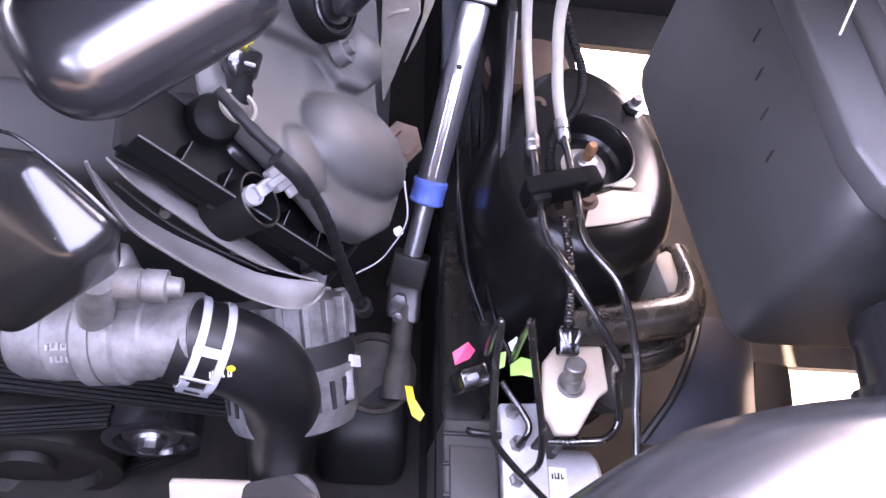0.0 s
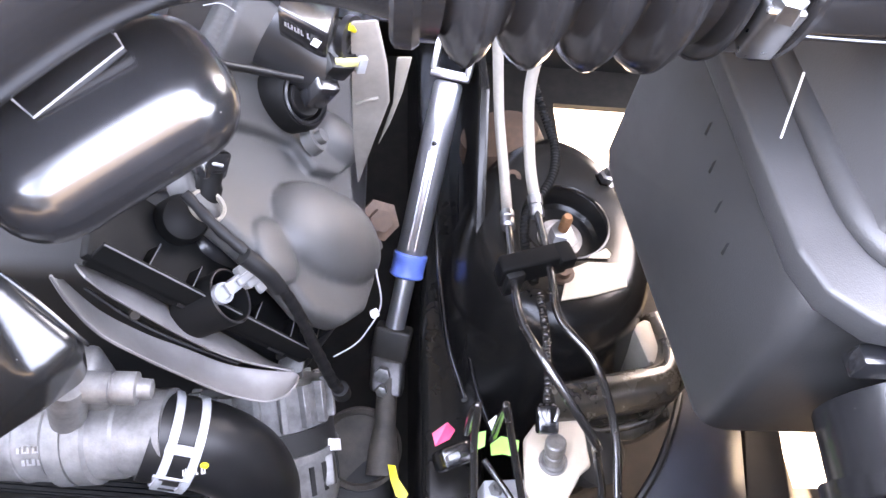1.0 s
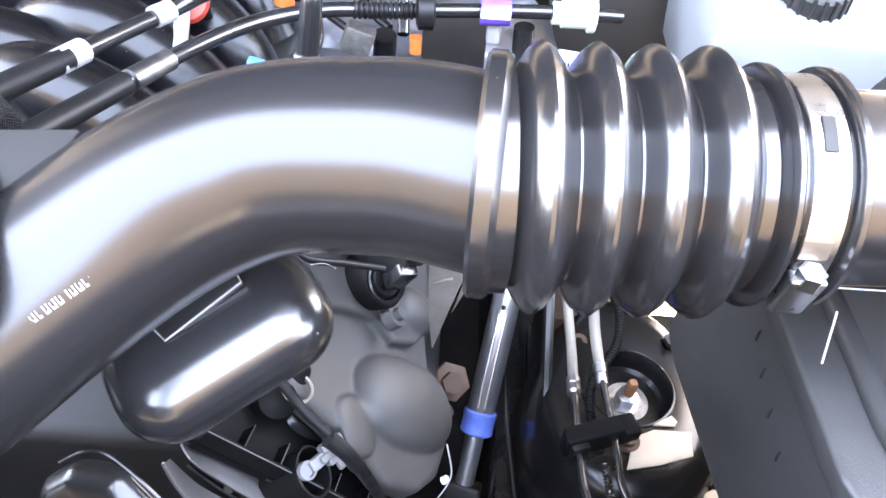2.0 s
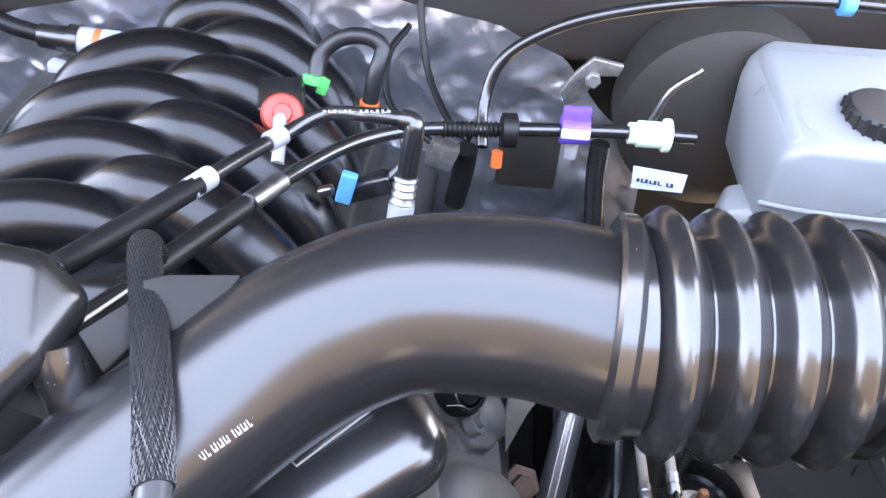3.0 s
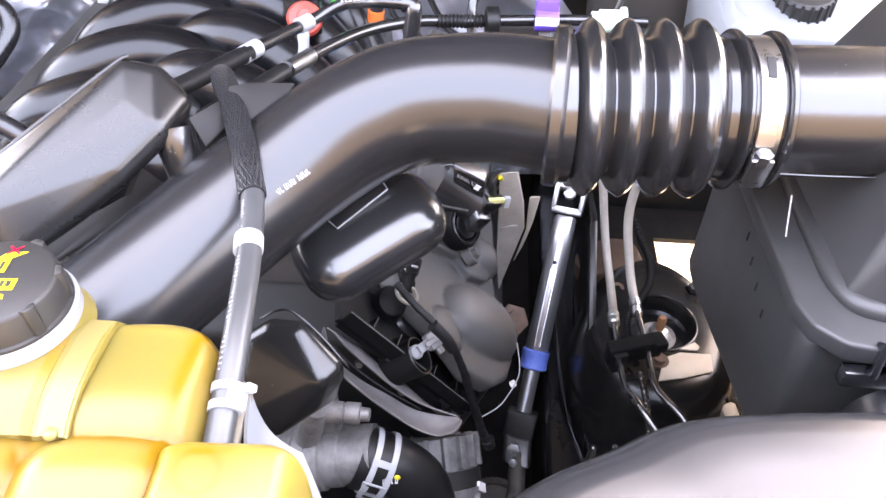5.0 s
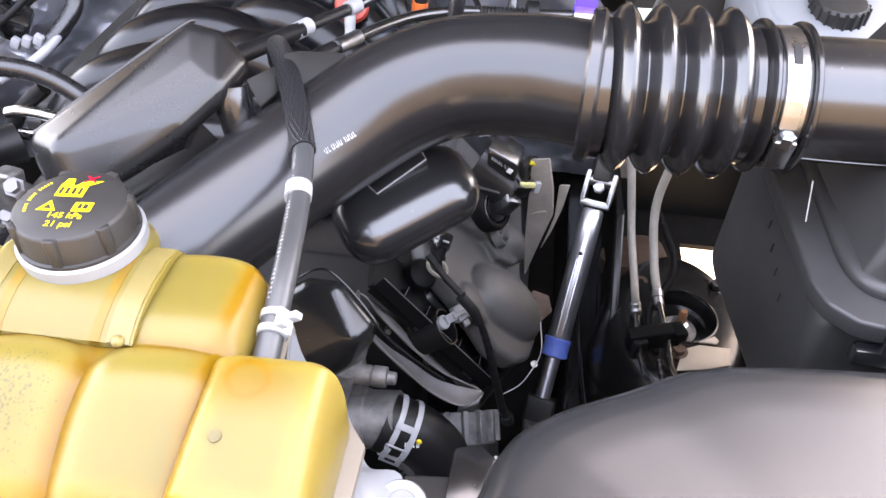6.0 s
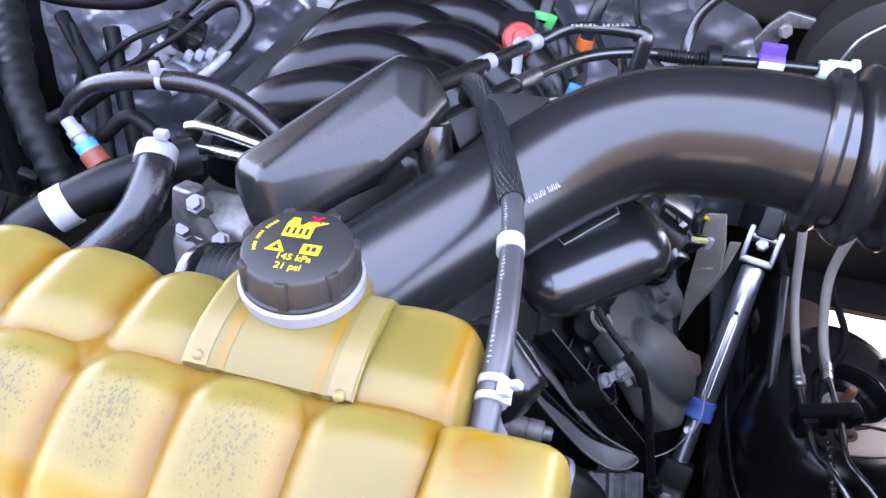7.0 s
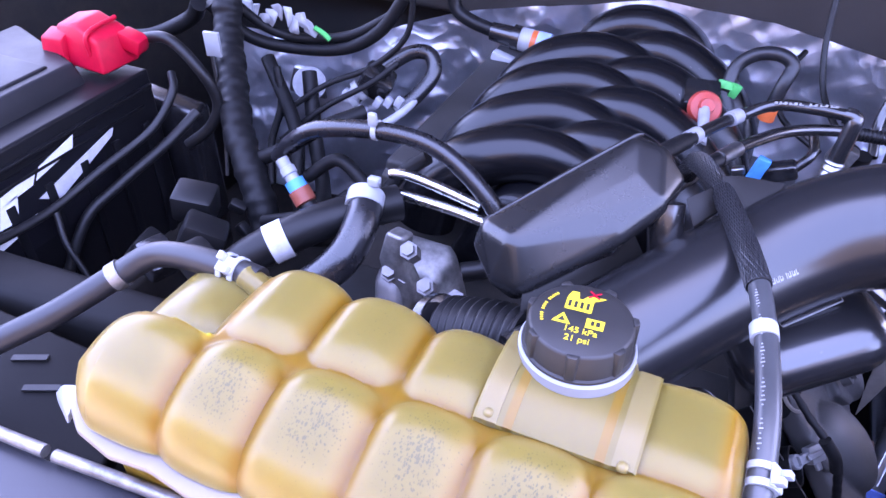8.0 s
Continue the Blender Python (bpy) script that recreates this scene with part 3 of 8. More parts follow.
def air_box():
    t = thing("air_filter_box", "textured black plastic air filter box with a round outlet neck", "air box", (0.4, 0.32, 0.9))
    part("outlet_neck", sweep([(0.176, 0.324, 1.161), (0.23, 0.325, 1.162), (0.27, 0.326, 1.163), (0.31, 0.328, 1.163), (0.36, 0.33, 1.163)], lambda s: 0.047 + 0.04 * max(0, s - 0.55) ** 1.5, 48), "black_plastic", t)
    part("neck_seam", sweep([(0.185, 0.286, 1.1335), (0.22, 0.286, 1.1335), (0.27, 0.287, 1.134)], 0.0008, 6), "black_plastic", t)
    part("lower_box", hull([(0.222, 0.205, 0.90), (0.215, 0.47, 0.86), (0.215, 0.47, 1.05), (0.214, 0.205, 1.05), (0.60, 0.19, 0.93), (0.60, 0.47, 0.86), (0.60, 0.47, 1.05), (0.60, 0.19, 1.05)], 0.012, 4), "grey_plastic", t)
    ledge = [(0.203, 0.475, 1.05), (0.206, 0.30, 1.05), (0.207, 0.225, 1.05), (0.214, 0.203, 1.05), (0.232, 0.187, 1.05), (0.26, 0.182, 1.05), (0.62, 0.178, 1.05), (0.62, 0.475, 1.05)]
    part("flange", slab(ledge, (0, 0, 0.017), 0.003, 3), "grey_plastic", t, "wide textured flange round the lid")
    lid = hull([(0.236, 0.225, 1.06), (0.236, 0.46, 1.06), (0.62, 0.46, 1.06), (0.62, 0.208, 1.06), (0.262, 0.212, 1.06), (0.285, 0.25, 1.205), (0.285, 0.43, 1.205), (0.62, 0.43, 1.205), (0.62, 0.235, 1.205), (0.30, 0.235, 1.205), (0.262, 0.25, 1.15), (0.262, 0.44, 1.15)], 0.022, 5)
    part("lid", lid, "grey_plastic", t)
    for y, z in ((0.345, 1.022), (0.322, 1.014), (0.297, 1.008), (0.272, 1.002)):
        part("mould_nick", hull([(0.2155, y - 0.001, z - 0.006), (0.2155, y + 0.001, z + 0.006), (0.2130, y, z - 0.004), (0.2130, y + 0.0006, z + 0.004), (0.2155, y + 0.002, z)], 0.0), "dark", t)
    part("lid_ridge", sweep([(0.243, 0.46, 1.068), (0.240, 0.30, 1.069), (0.243, 0.235, 1.07), (0.268, 0.216, 1.07), (0.35, 0.211, 1.07), (0.60, 0.208, 1.07)], 0.008, 14), "grey_plastic", t)
    part("moulding_line", sweep([(0.2075, 0.291, 1.111), (0.2105, 0.2885, 1.093), (0.2135, 0.286, 1.075)], 0.0006, 6), "pale_ink", t, "thin pale line of moulding flash")
    for x in (0.251, 0.262):
        part("lid_clip", hull([(x, 0.181, 1.075), (x + 0.005, 0.181, 1.075), (x, 0.176, 1.045), (x + 0.005, 0.176, 1.045), (x, 0.19, 1.07), (x + 0.005, 0.19, 1.04)], 0.001, 2), "gloss_black", t)
    part("clip_base", block((0.262, 0.187, 1.035), (0.05, 0.012, 0.016), 0.003), "gloss_black", t)
    part("front_duct", sweep([(0.31, 0.19, 0.985), (0.31, 0.12, 0.975), (0.32, 0.07, 0.96)], 0.055, 28), "black_plastic", t)
    part("duct_rim", sweep([(0.31, 0.152, 0.979), (0.31, 0.142, 0.977)], 0.060, 28), "black_plastic", t)
    return t


intake_tube()
bellows_piece()
air_box()


# ---- resonators ----
def resonator_upper():
    t = thing("resonator_box", "satin black faceted resonator box on the intake tube", "resonator", (-0.3, 0.26, 1.08))
    bm = moulded([(-0.3775, 0.2110, 1.1385), (-0.2810, 0.3110, 1.1940), (-0.2600, 0.3130, 1.1900), (-0.2700, 0.2740, 1.1755), (-0.3450, 0.1905, 1.1440), (-0.2335, 0.3040, 1.1600), (-0.2400, 0.2600, 1.1560), (-0.2580, 0.2370, 1.1420), (-0.3280, 0.1750, 1.1080), (-0.3570, 0.1850, 1.1020), (-0.3880, 0.2210, 1.1080), (-0.302, 0.333, 1.120), (-0.252, 0.325, 1.128), (-0.375, 0.258, 1.090), (-0.335, 0.190, 1.085)], 0.0145)
    soften(part("shell", bm, "resonator_black", t), 0.0013, 4)
    part("lip", sweep([(-0.3740, 0.2140, 1.1370), (-0.3285, 0.2600, 1.1640), (-0.2870, 0.3020, 1.1870), (-0.2780, 0.3085, 1.1900)], 0.0019, 10), "resonator_black", t, "thin moulded lip along the back edge")
    part("mould_dot", lathe((-0.343, 0.1845, 1.1175), (-0.25, -0.85, 0.45), [(-0.002, 0.0024), (0.0012, 0.0022), (0.0014, 0.0)], 14), "resonator_black", t)
    part("neck", sweep([(-0.246, 0.282, 1.15), (-0.243, 0.275, 1.135), (-0.236, 0.268, 1.105)], 0.0145, 28), "black_plastic", t)
    part("bracket", slab([(-0.266, 0.250, 1.137), (-0.256, 0.260, 1.111), (-0.287, 0.214, 1.104), (-0.325, 0.172, 1.094), (-0.328, 0.184, 1.108), (-0.275, 0.240, 1.118)], (0.003, 0.003, -0.001), 0.001), "flag_black", t)
    part("flag", slab([(-0.233, 0.281, 1.159), (-0.217, 0.303, 1.161), (-0.207, 0.290, 1.150), (-0.222, 0.273, 1.140)], (0.001, 0.002, -0.003), 0.001), "flag_black", t, "small flat moulded flag")
    return t


def resonator_lower():
    t = thing("resonator_chamber", "gloss black rounded resonator chamber below the intake tube", "resonator", (-0.1, 0.31, 1.0))
    along, across, out = Vector((0.8034, 0.5175, 0.2945)), Vector((-0.5889, 0.7637, 0.2644)), Vector((-0.088, -0.386, 0.918))
    rim = []
    for cs, cw, turn in ((0.058, 0.028, -90), (0.058, 0.046, 0), (-0.013, 0.046, 90), (-0.013, 0.028, 180)):
        for k in range(6):
            a = radians(turn + 18 * k)
            rim.append(Vector((-0.1125, 0.252, 1.046)) + along * (cs + 0.031 * math.cos(a)) + across * (cw + 0.031 * math.sin(a)))
    middle = sum(rim, Vector()) / len(rim)
    floor = [middle + (p - middle) * 0.97 - out * 0.052 + across * -0.004 for p in rim]
    soften(part("shell", moulded(rim + floor, 0.0255), "chamber_black", t), 0.0016, 6)
    part("label_panel", slab([(-0.0970, 0.3095, 1.0812), (-0.1345, 0.2835, 1.0592), (-0.1455, 0.2915, 1.0620), (-0.1060, 0.3190, 1.0850)], (0.0008, 0.0034, -0.0054), 0.0008), "black_plastic", t, "raised rectangular panel")
    part("panel_edge", sweep([(-0.1010, 0.3150, 1.0838), (-0.0968, 0.3093, 1.0814), (-0.1345, 0.2832, 1.0594), (-0.1458, 0.2916, 1.0622)], 0.0006, 6, smooth=False), "silver_plastic", t)
    return t


def vacuum_canister():
    t = thing("vacuum_canister", "gloss black plastic canister beside the engine", "canister", (-0.16, 0.2, 0.9))
    bm = moulded([(-0.178, 0.229, 0.977), (-0.141, 0.202, 0.962), (-0.124, 0.226, 0.960), (-0.169, 0.253, 1.0), (-0.186, 0.2535, 0.999), (-0.210, 0.245, 0.985), (-0.212, 0.218, 0.950), (-0.124, 0.229, 0.945), (-0.148, 0.202, 0.925), (-0.193, 0.184, 0.895), (-0.224, 0.190, 0.90), (-0.135, 0.24, 0.90), (-0.224, 0.255, 0.90)], 0.0125)
    soften(part("shell", bm, "canister_black", t), 0.0015, 5)
    part("moulded_edge", sweep([(-0.200, 0.2475, 0.985), (-0.185, 0.2505, 0.9935), (-0.171, 0.2495, 0.9935), (-0.150, 0.2395, 0.9815), (-0.128, 0.2275, 0.9605), (-0.1245, 0.2265, 0.953)], 0.0011, 8), "canister_black", t)
    return t


resonator_upper()
resonator_lower()
vacuum_canister()


# ---- coolant tank ----
def turned(bm, m):
    bmesh.ops.transform(bm, matrix=m, verts=bm.verts)
    return bm


def writing(text, size, m, mat, parent, name="writing"):
    cu = bpy.data.curves.new("writing", "FONT")
    cu.body, cu.size, cu.align_x, cu.extrude = text, size, "CENTER", 0.0002
    tmp = new("writing", cu)
    me = bpy.data.meshes.new_from_object(tmp.evaluated_get(bpy.context.evaluated_depsgraph_get()))
    bpy.data.objects.remove(tmp)
    bm = bmesh.new()
    bm.from_mesh(me)
    turned(bm, m)
    return part(name, bm, mat, parent, smooth=False)


TANK_SEAMS = [-0.545, -0.470, -0.414, -0.352, -0.293, -0.230, -0.166]


def tank_shell(x0, x1, seams, split, nx, ny, low_first):
    """Blow-moulded shell: rows of pillow cells that roll over into low side walls."""
    bm = bmesh.new()
    # Amber of light passing the thicker seams, put into the colour.
    translucency_tint = bm.verts.layers.float.new("translucency_tint")
    speck = bm.verts.layers.float.new("speck")
    liquid = bm.verts.layers.float.new("liquid")
    rows = []
    for i in range(nx + 1):
        x = x0 + (x1 - x0) * (1 - math.cos(math.pi * i / nx)) / 2
        k = min(max(sum(1 for s in seams if s <= x) - 1, 0), len(seams) - 2)
        u = (x - seams[k]) / (seams[k + 1] - seams[k])
        bow = 1 - abs(2 * u - 1) ** 3
        mid = 0.028 + 0.075 * (x + 0.23)
        front, back = -0.0535 - 0.0045 * bow, (0.090 + 0.006 * bow + 0.11 * max(0, x + 0.31) if split else mid + 0.004)
        end = min(x - x0, x1 - x)
        rad = 0.034 if split and x < (x0 + x1) / 2 else 0.020
        cut = rad - math.sqrt(max(rad * rad - max(rad - end, 0) ** 2, 0))
        front, back = front + cut, back - cut
        row = []
        for j in range(ny + 1):
            y = front + (back - front) * (1 - math.cos(math.pi * j / ny)) / 2
            rear = split and y > mid
            pu = 1 - abs(2 * u - 1) ** 2.6
            seam_x = min(abs(x - s) for s in seams[1:-1]) if len(seams) > 2 else 1.0
            seam_y = abs(y - mid) if split else 1.0
            groove = 0.0085 * (math.exp(-(seam_x / 0.0105) ** 1.25) + math.exp(-(seam_y / 0.0105) ** 1.25))
            far = (y - mid) / 0.08
            top = 1.1575 - 0.058 * (x + 0.352) + 0.0022 * pu - ((0.036 if split else 0.014) * far * far if far < 0 else 0.003 * far * far) - min(groove, 0.0105) + (0.0025 if split else 0.0045)
            if split and x - x0 < 0.055:
                top -= 0.016 * (1 - (x - x0) / 0.055) ** 2
            if low_first and rear and x < seams[1]:
                top -= 0.021 * min(1, (seams[1] - x) / 0.012)
            wall = 1.108 - 0.05 * (x + 0.352)
            d = min(end, y - front, back - y)
            f = min(max(d / (0.030 if split and (y > mid + 0.02 or x - x0 < 0.03) and x < -0.28 else 0.018), 0), 1)
            z = wall + (top - wall) * (1 - (1 - f) ** 2.5) ** (1 / 2.5)
            vert = bm.verts.new((x, y, z))
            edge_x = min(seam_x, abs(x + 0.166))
            vert[translucency_tint] = min(0.9, math.exp(-(edge_x / 0.0060) ** 2) + math.exp(-(seam_y / 0.0034) ** 2) * 0.8 + 0.10 * math.exp(-((y - front - 0.006) / 0.003) ** 2))
            # The end cell carries the same painted amber in a ring.
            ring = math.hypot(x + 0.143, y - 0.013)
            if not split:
                vert[translucency_tint] = max(vert[translucency_tint], 0.95 * math.exp(-((ring - 0.010) / 0.0028) ** 2), 0.5 * math.exp(-(ring / 0.020) ** 4))
            cells = 1.0 if -0.47 < x < -0.232 and y < mid else (0.35 if y >= mid and -0.42 < x < -0.30 else 0.0)
            depth = (y - front) / max(mid - front, 0.01) if y < mid else 0.5
            vert[speck] = cells * math.exp(-((depth - 0.55) / 0.36) ** 2) * math.exp(-((u - 0.55) / 0.36) ** 2)
            inner = min(1.0, max(0.0, (min(seam_x, seam_y * 1.2, max(d - 0.006, 0)) - 0.003) / 0.016))
            vert[liquid] = inner * inner * (3 - 2 * inner)
            row.append(vert)
        rows.append(row)
    for p, q in zip(rows, rows[1:]):
        for j in range(ny):
            bm.faces.new((p[j], q[j], q[j + 1], p[j + 1]))
    bmesh.ops.remove_doubles(bm, verts=bm.verts, dist=0.00001)
    bmesh.ops.holes_fill(bm, edges=[e for e in bm.edges if e.is_boundary], sides=0)
    return bm


def coolant_tank():
    t = thing("coolant_tank", "yellowed translucent coolant expansion tank with pillow-shaped cells", "coolant tank", (-0.31, 0.02, 1.0))
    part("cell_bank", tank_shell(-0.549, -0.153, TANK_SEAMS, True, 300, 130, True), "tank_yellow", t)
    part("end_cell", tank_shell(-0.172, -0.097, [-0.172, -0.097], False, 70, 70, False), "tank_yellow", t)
    core = hull([(-0.53, -0.045, 1.04), (-0.11, -0.045, 1.04), (-0.11, 0.02, 1.04), (-0.18, 0.08, 1.04), (-0.52, 0.08, 1.04), (-0.53, -0.045, 1.11), (-0.11, -0.045, 1.10), (-0.11, 0.02, 1.10), (-0.18, 0.08, 1.10), (-0.52, 0.08, 1.11)], 0.008, 3)
    part("tank_core", core, "tank_amber", t, "amber coolant-filled lower half")
    part("seam_flange", slab([(-0.556, -0.030, 1.107), (-0.548, -0.048, 1.107), (-0.530, -0.060, 1.107), (-0.50, -0.066, 1.106), (-0.472, -0.063, 1.105), (-0.44, -0.067, 1.104), (-0.412, -0.063, 1.103), (-0.38, -0.066, 1.101), (-0.10, -0.064, 1.088), (-0.088, -0.045, 1.088), (-0.087, 0.02, 1.088), (-0.100, 0.036, 1.088), (-0.140, 0.040, 1.089), (-0.147, 0.052, 1.090), (-0.148, 0.096, 1.090), (-0.162, 0.112, 1.091), (-0.52, 0.102, 1.108), (-0.545, 0.06, 1.110), (-0.556, 0.02, 1.110)], (0, 0, 0.006), 0.0025), "tank_flange", t, "milky cream moulded seam flange")
    part("end_lug", hull([(-0.582, -0.036, 1.094), (-0.560, -0.030, 1.094), (-0.552, -0.052, 1.094), (-0.578, -0.030, 1.101), (-0.556, -0.026, 1.106), (-0.550, -0.050, 1.106)], 0.002, 2), "milky_edge", t, "pale pointed mounting lug")
    high = [(-0.150, 0.098, 1.096), (-0.139, 0.055, 1.096), (-0.112, 0.036, 1.096), (-0.0985, 0.022, 1.094), (-0.0965, -0.005, 1.092), (-0.0965, -0.050, 1.090)]
    low = [(-0.122, 0.086, 1.050), (-0.110, 0.066, 1.052), (-0.097, 0.043, 1.055), (-0.088, 0.028, 1.058), (-0.066, 0.020, 1.061), (-0.060, -0.050, 1.061)]
    part("side_skirt", ribbon(high, low, (-0.005, -0.002, -0.006), 0.002, 10), "milky_edge", t, "milky white flaring skirt")
    lug = lathe((-0.0655, 0.0065, 1.056), (0.1, -0.05, 1), [(-0.004, 0.0150), (0.0, 0.0158), (0.0045, 0.0155), (0.0065, 0.0140), (0.0060, 0.0085), (0.0072, 0.0075), (0.0072, 0.0)], 32)
    part("mount_lug", lug, "milky_edge", t, "milky round mounting lug")
    def strap(x0, x1, lift):
        """A strip that follows the crown of the tank from the middle seam to the back."""
        bm = bmesh.new()
        rows = []
        for y, z in ((0.0255, 1.1450), (0.029, 1.1475), (0.036, 1.1508), (0.048, 1.1545), (0.062, 1.1560), (0.078, 1.1560), (0.092, 1.1525), (0.098, 1.1440)):
            rows.append([bm.verts.new((x, y + 0.05 * (x + 0.26), z + lift - 0.058 * (x + 0.26) - e)) for x in (x0, (x0 + x1) / 2, x1) for e in (0, 0.006)])
        for p, q in zip(rows, rows[1:]):
            for a, b in ((0, 2), (2, 4), (4, 5), (5, 3), (3, 1), (1, 0)):
                bm.faces.new((p[a], p[b], q[b], q[a]))
        for r in (rows[0], rows[-1]):
            bm.faces.new((r[0], r[2], r[4], r[5], r[3], r[1]))
        bmesh.ops.recalc_face_normals(bm, faces=bm.faces)
        return bm

    part("saddle", strap(-0.303, -0.211, 0.0036), "tank_pale", t, "paler moulded saddle round the filler neck")
    for x in (-0.2955, -0.2185):
        part("weld_strip", strap(x - 0.0060, x + 0.0060, 0.0043), "tank_frost", t, "frosted pale weld strip")
    for x in (-0.283, -0.231):
        part("saddle_groove", strap(x - 0.0028, x + 0.0028, 0.0039), "tank_amber", t, "amber groove beside the filler neck")
    for x, z in ((-0.2955, 1.1525), (-0.2185, 1.1475)):
        part("weld_dot", pillow((x, 0.0285, z), (0.0035, 0.0035, 0.003), 2.2, 12, 8), "tank_frost", t)
    part("gate_mark", lathe((-0.149, -0.018, 1.1455), (0.04, -0.22, 0.97), [(0, 0.0036), (0.0014, 0.0032), (0.0016, 0.0)], 16), "tank_yellow", t)
    part("gate_ring", lathe((-0.144, -0.015, 1.1460), (0.04, -0.20, 0.97), [(-0.0006, 0.0104), (0.0002, 0.0099), (0.0002, 0.0094), (-0.0006, 0.0090)], 28, caps=False), "tank_yellow", t)
    part("hose_nipple", sweep([(-0.1478, 0.024, 1.120), (-0.1474, 0.034, 1.1225), (-0.1470, 0.041, 1.125)], 0.0068, 18), "tank_yellow", t)
    part("hose_nipple", sweep([(-0.46, 0.062, 1.135), (-0.475, 0.066, 1.145), (-0.492, 0.070, 1.149)], 0.009, 18), "tank_pale", t)
    # filler cap
    cx, cy = -0.2632, 0.0880
    part("filler_dome", lathe((cx, cy, 1.148), (0, 0, 1), [(0, 0.0390), (0.006, 0.0365), (0.009, 0.0352), (0.011, 0.0345)], 48), "tank_pale", t)
    part("filler_neck", lathe((cx, cy, 1.164), (0, 0, 1), [(-0.0065, 0.0340), (-0.0055, 0.0352), (0.0015, 0.0352), (0.0025, 0.034), (0.004, 0.030)], 48), "milky", t, "milky white neck ring")
    prof = [(-0.0045, 0.0322), (-0.0035, 0.0334), (-0.0017, 0.0334), (-0.0011, 0.0318), (0.0135, 0.0310), (0.0152, 0.0303), (0.0160, 0.0290), (0.0160, 0.0)]
    cap = part("cap", lathe((cx, cy, 1.1705), (0, 0, 1), prof, 64), "cap_black", t, "black ribbed pressure cap with yellow markings")
    for k in range(7):
        a = 2 * math.pi * k / 7 + 0.35
        m = Matrix.Translation((cx, cy, 1.1790)) @ Matrix.Rotation(a, 4, "Z")
        bm = hull([m @ Vector((r, s * w, z)) for r, w in ((0.0295, 0.0042), (0.0332, 0.0026)) for s in (-1, 1) for z in (-0.0105, 0.0078)], 0.0008, 2)
        part("grip_rib", bm, "cap_black", cap)
    top = Matrix.Translation((cx + 0.0008, cy + 0.0004, 1.1866)) @ Matrix.Rotation(radians(5), 4, "Z") @ Matrix.Diagonal((0.99, 1.04, 1, 1))
    writing("145 kPa", 0.0062, top @ pose(0.0002, -0.0122, 0), "yellow_ink", cap)
    writing("21 psi", 0.0062, top @ pose(-0.0005, -0.0190, 0), "yellow_ink", cap)
    tri = bmesh.new()
    vs = [tri.verts.new(top @ Vector(p)) for p in ((-0.0175, -0.0070, 0.0002), (-0.0065, -0.0070, 0.0002), (-0.0120, 0.0015, 0.0002))]
    ins = [tri.verts.new(top @ Vector(p)) for p in ((-0.0145, -0.0054, 0.0002), (-0.0095, -0.0054, 0.0002), (-0.0120, -0.0014, 0.0002))]
    for i in range(3):
        tri.faces.new((vs[i], vs[(i + 1) % 3], ins[(i + 1) % 3], ins[i]))
    part("warning_triangle", tri, "yellow_ink", cap, smooth=False)
    def flat(name, quads, mat, h):
        bm = bmesh.new()
        for pts in quads:
            bm.faces.new([bm.verts.new(top @ Vector((x, y, h))) for x, y in pts])
        return part(name, bm, mat, cap, smooth=False)

    def box(x0, y0, x1, y1):
        return [(x0, y0), (x1, y0), (x1, y1), (x0, y1)]

    flat("radiator_symbol", [box(-0.0125, 0.0050, 0.0035, 0.0150), [(-0.0125, 0.0150), (-0.0055, 0.0150), (-0.0065, 0.0205), (-0.0105, 0.0205)], [(-0.0035, 0.0150), (0.0035, 0.0150), (0.0105, 0.0195), (-0.0005, 0.0190)]], "yellow_ink", 0.0003)
    flat("radiator_slot", [box(-0.0110 + 0.0036 * k, 0.0070, -0.0092 + 0.0036 * k, 0.0125) for k in range(4)], "cap_black", 0.0006)
    flat("manual_symbol", [box(0.0020, -0.0068, 0.0125, 0.0008)], "yellow_ink", 0.0003)
    flat("manual_page", [box(0.0048, -0.0046, 0.0068, -0.0008), box(0.0078, -0.0046, 0.0102, -0.0008)], "cap_black", 0.0006)
    bm = bmesh.new()
    for a in (radians(40), radians(140)):
        m = top @ pose(0.0030, 0.0205, 0.0006) @ Matrix.Rotation(a, 4, "Z")
        bm.faces.new([bm.verts.new(m @ Vector(p)) for p in ((-0.0045, -0.0006, 0), (0.0045, -0.0006, 0), (0.0045, 0.0006, 0), (-0.0045, 0.0006, 0))])
    part("red_cross", bm, "red", cap, smooth=False)
    bm = bmesh.new()
    for k in range(15):
        if k in (5, 10):
            continue
        a = radians(140 + 4.3 * k)
        m = top @ Matrix.Rotation(a, 4, "Z")
        bm.faces.new([bm.verts.new(m @ Vector(p)) for p in ((0.0234, -0.0005, 0.0003), (0.0252, -0.0005, 0.0003), (0.0252, 0.0004, 0.0003), (0.0234, 0.0004, 0.0003))])
    part("curved_marking", bm, "yellow_ink", cap, smooth=False)
    return t


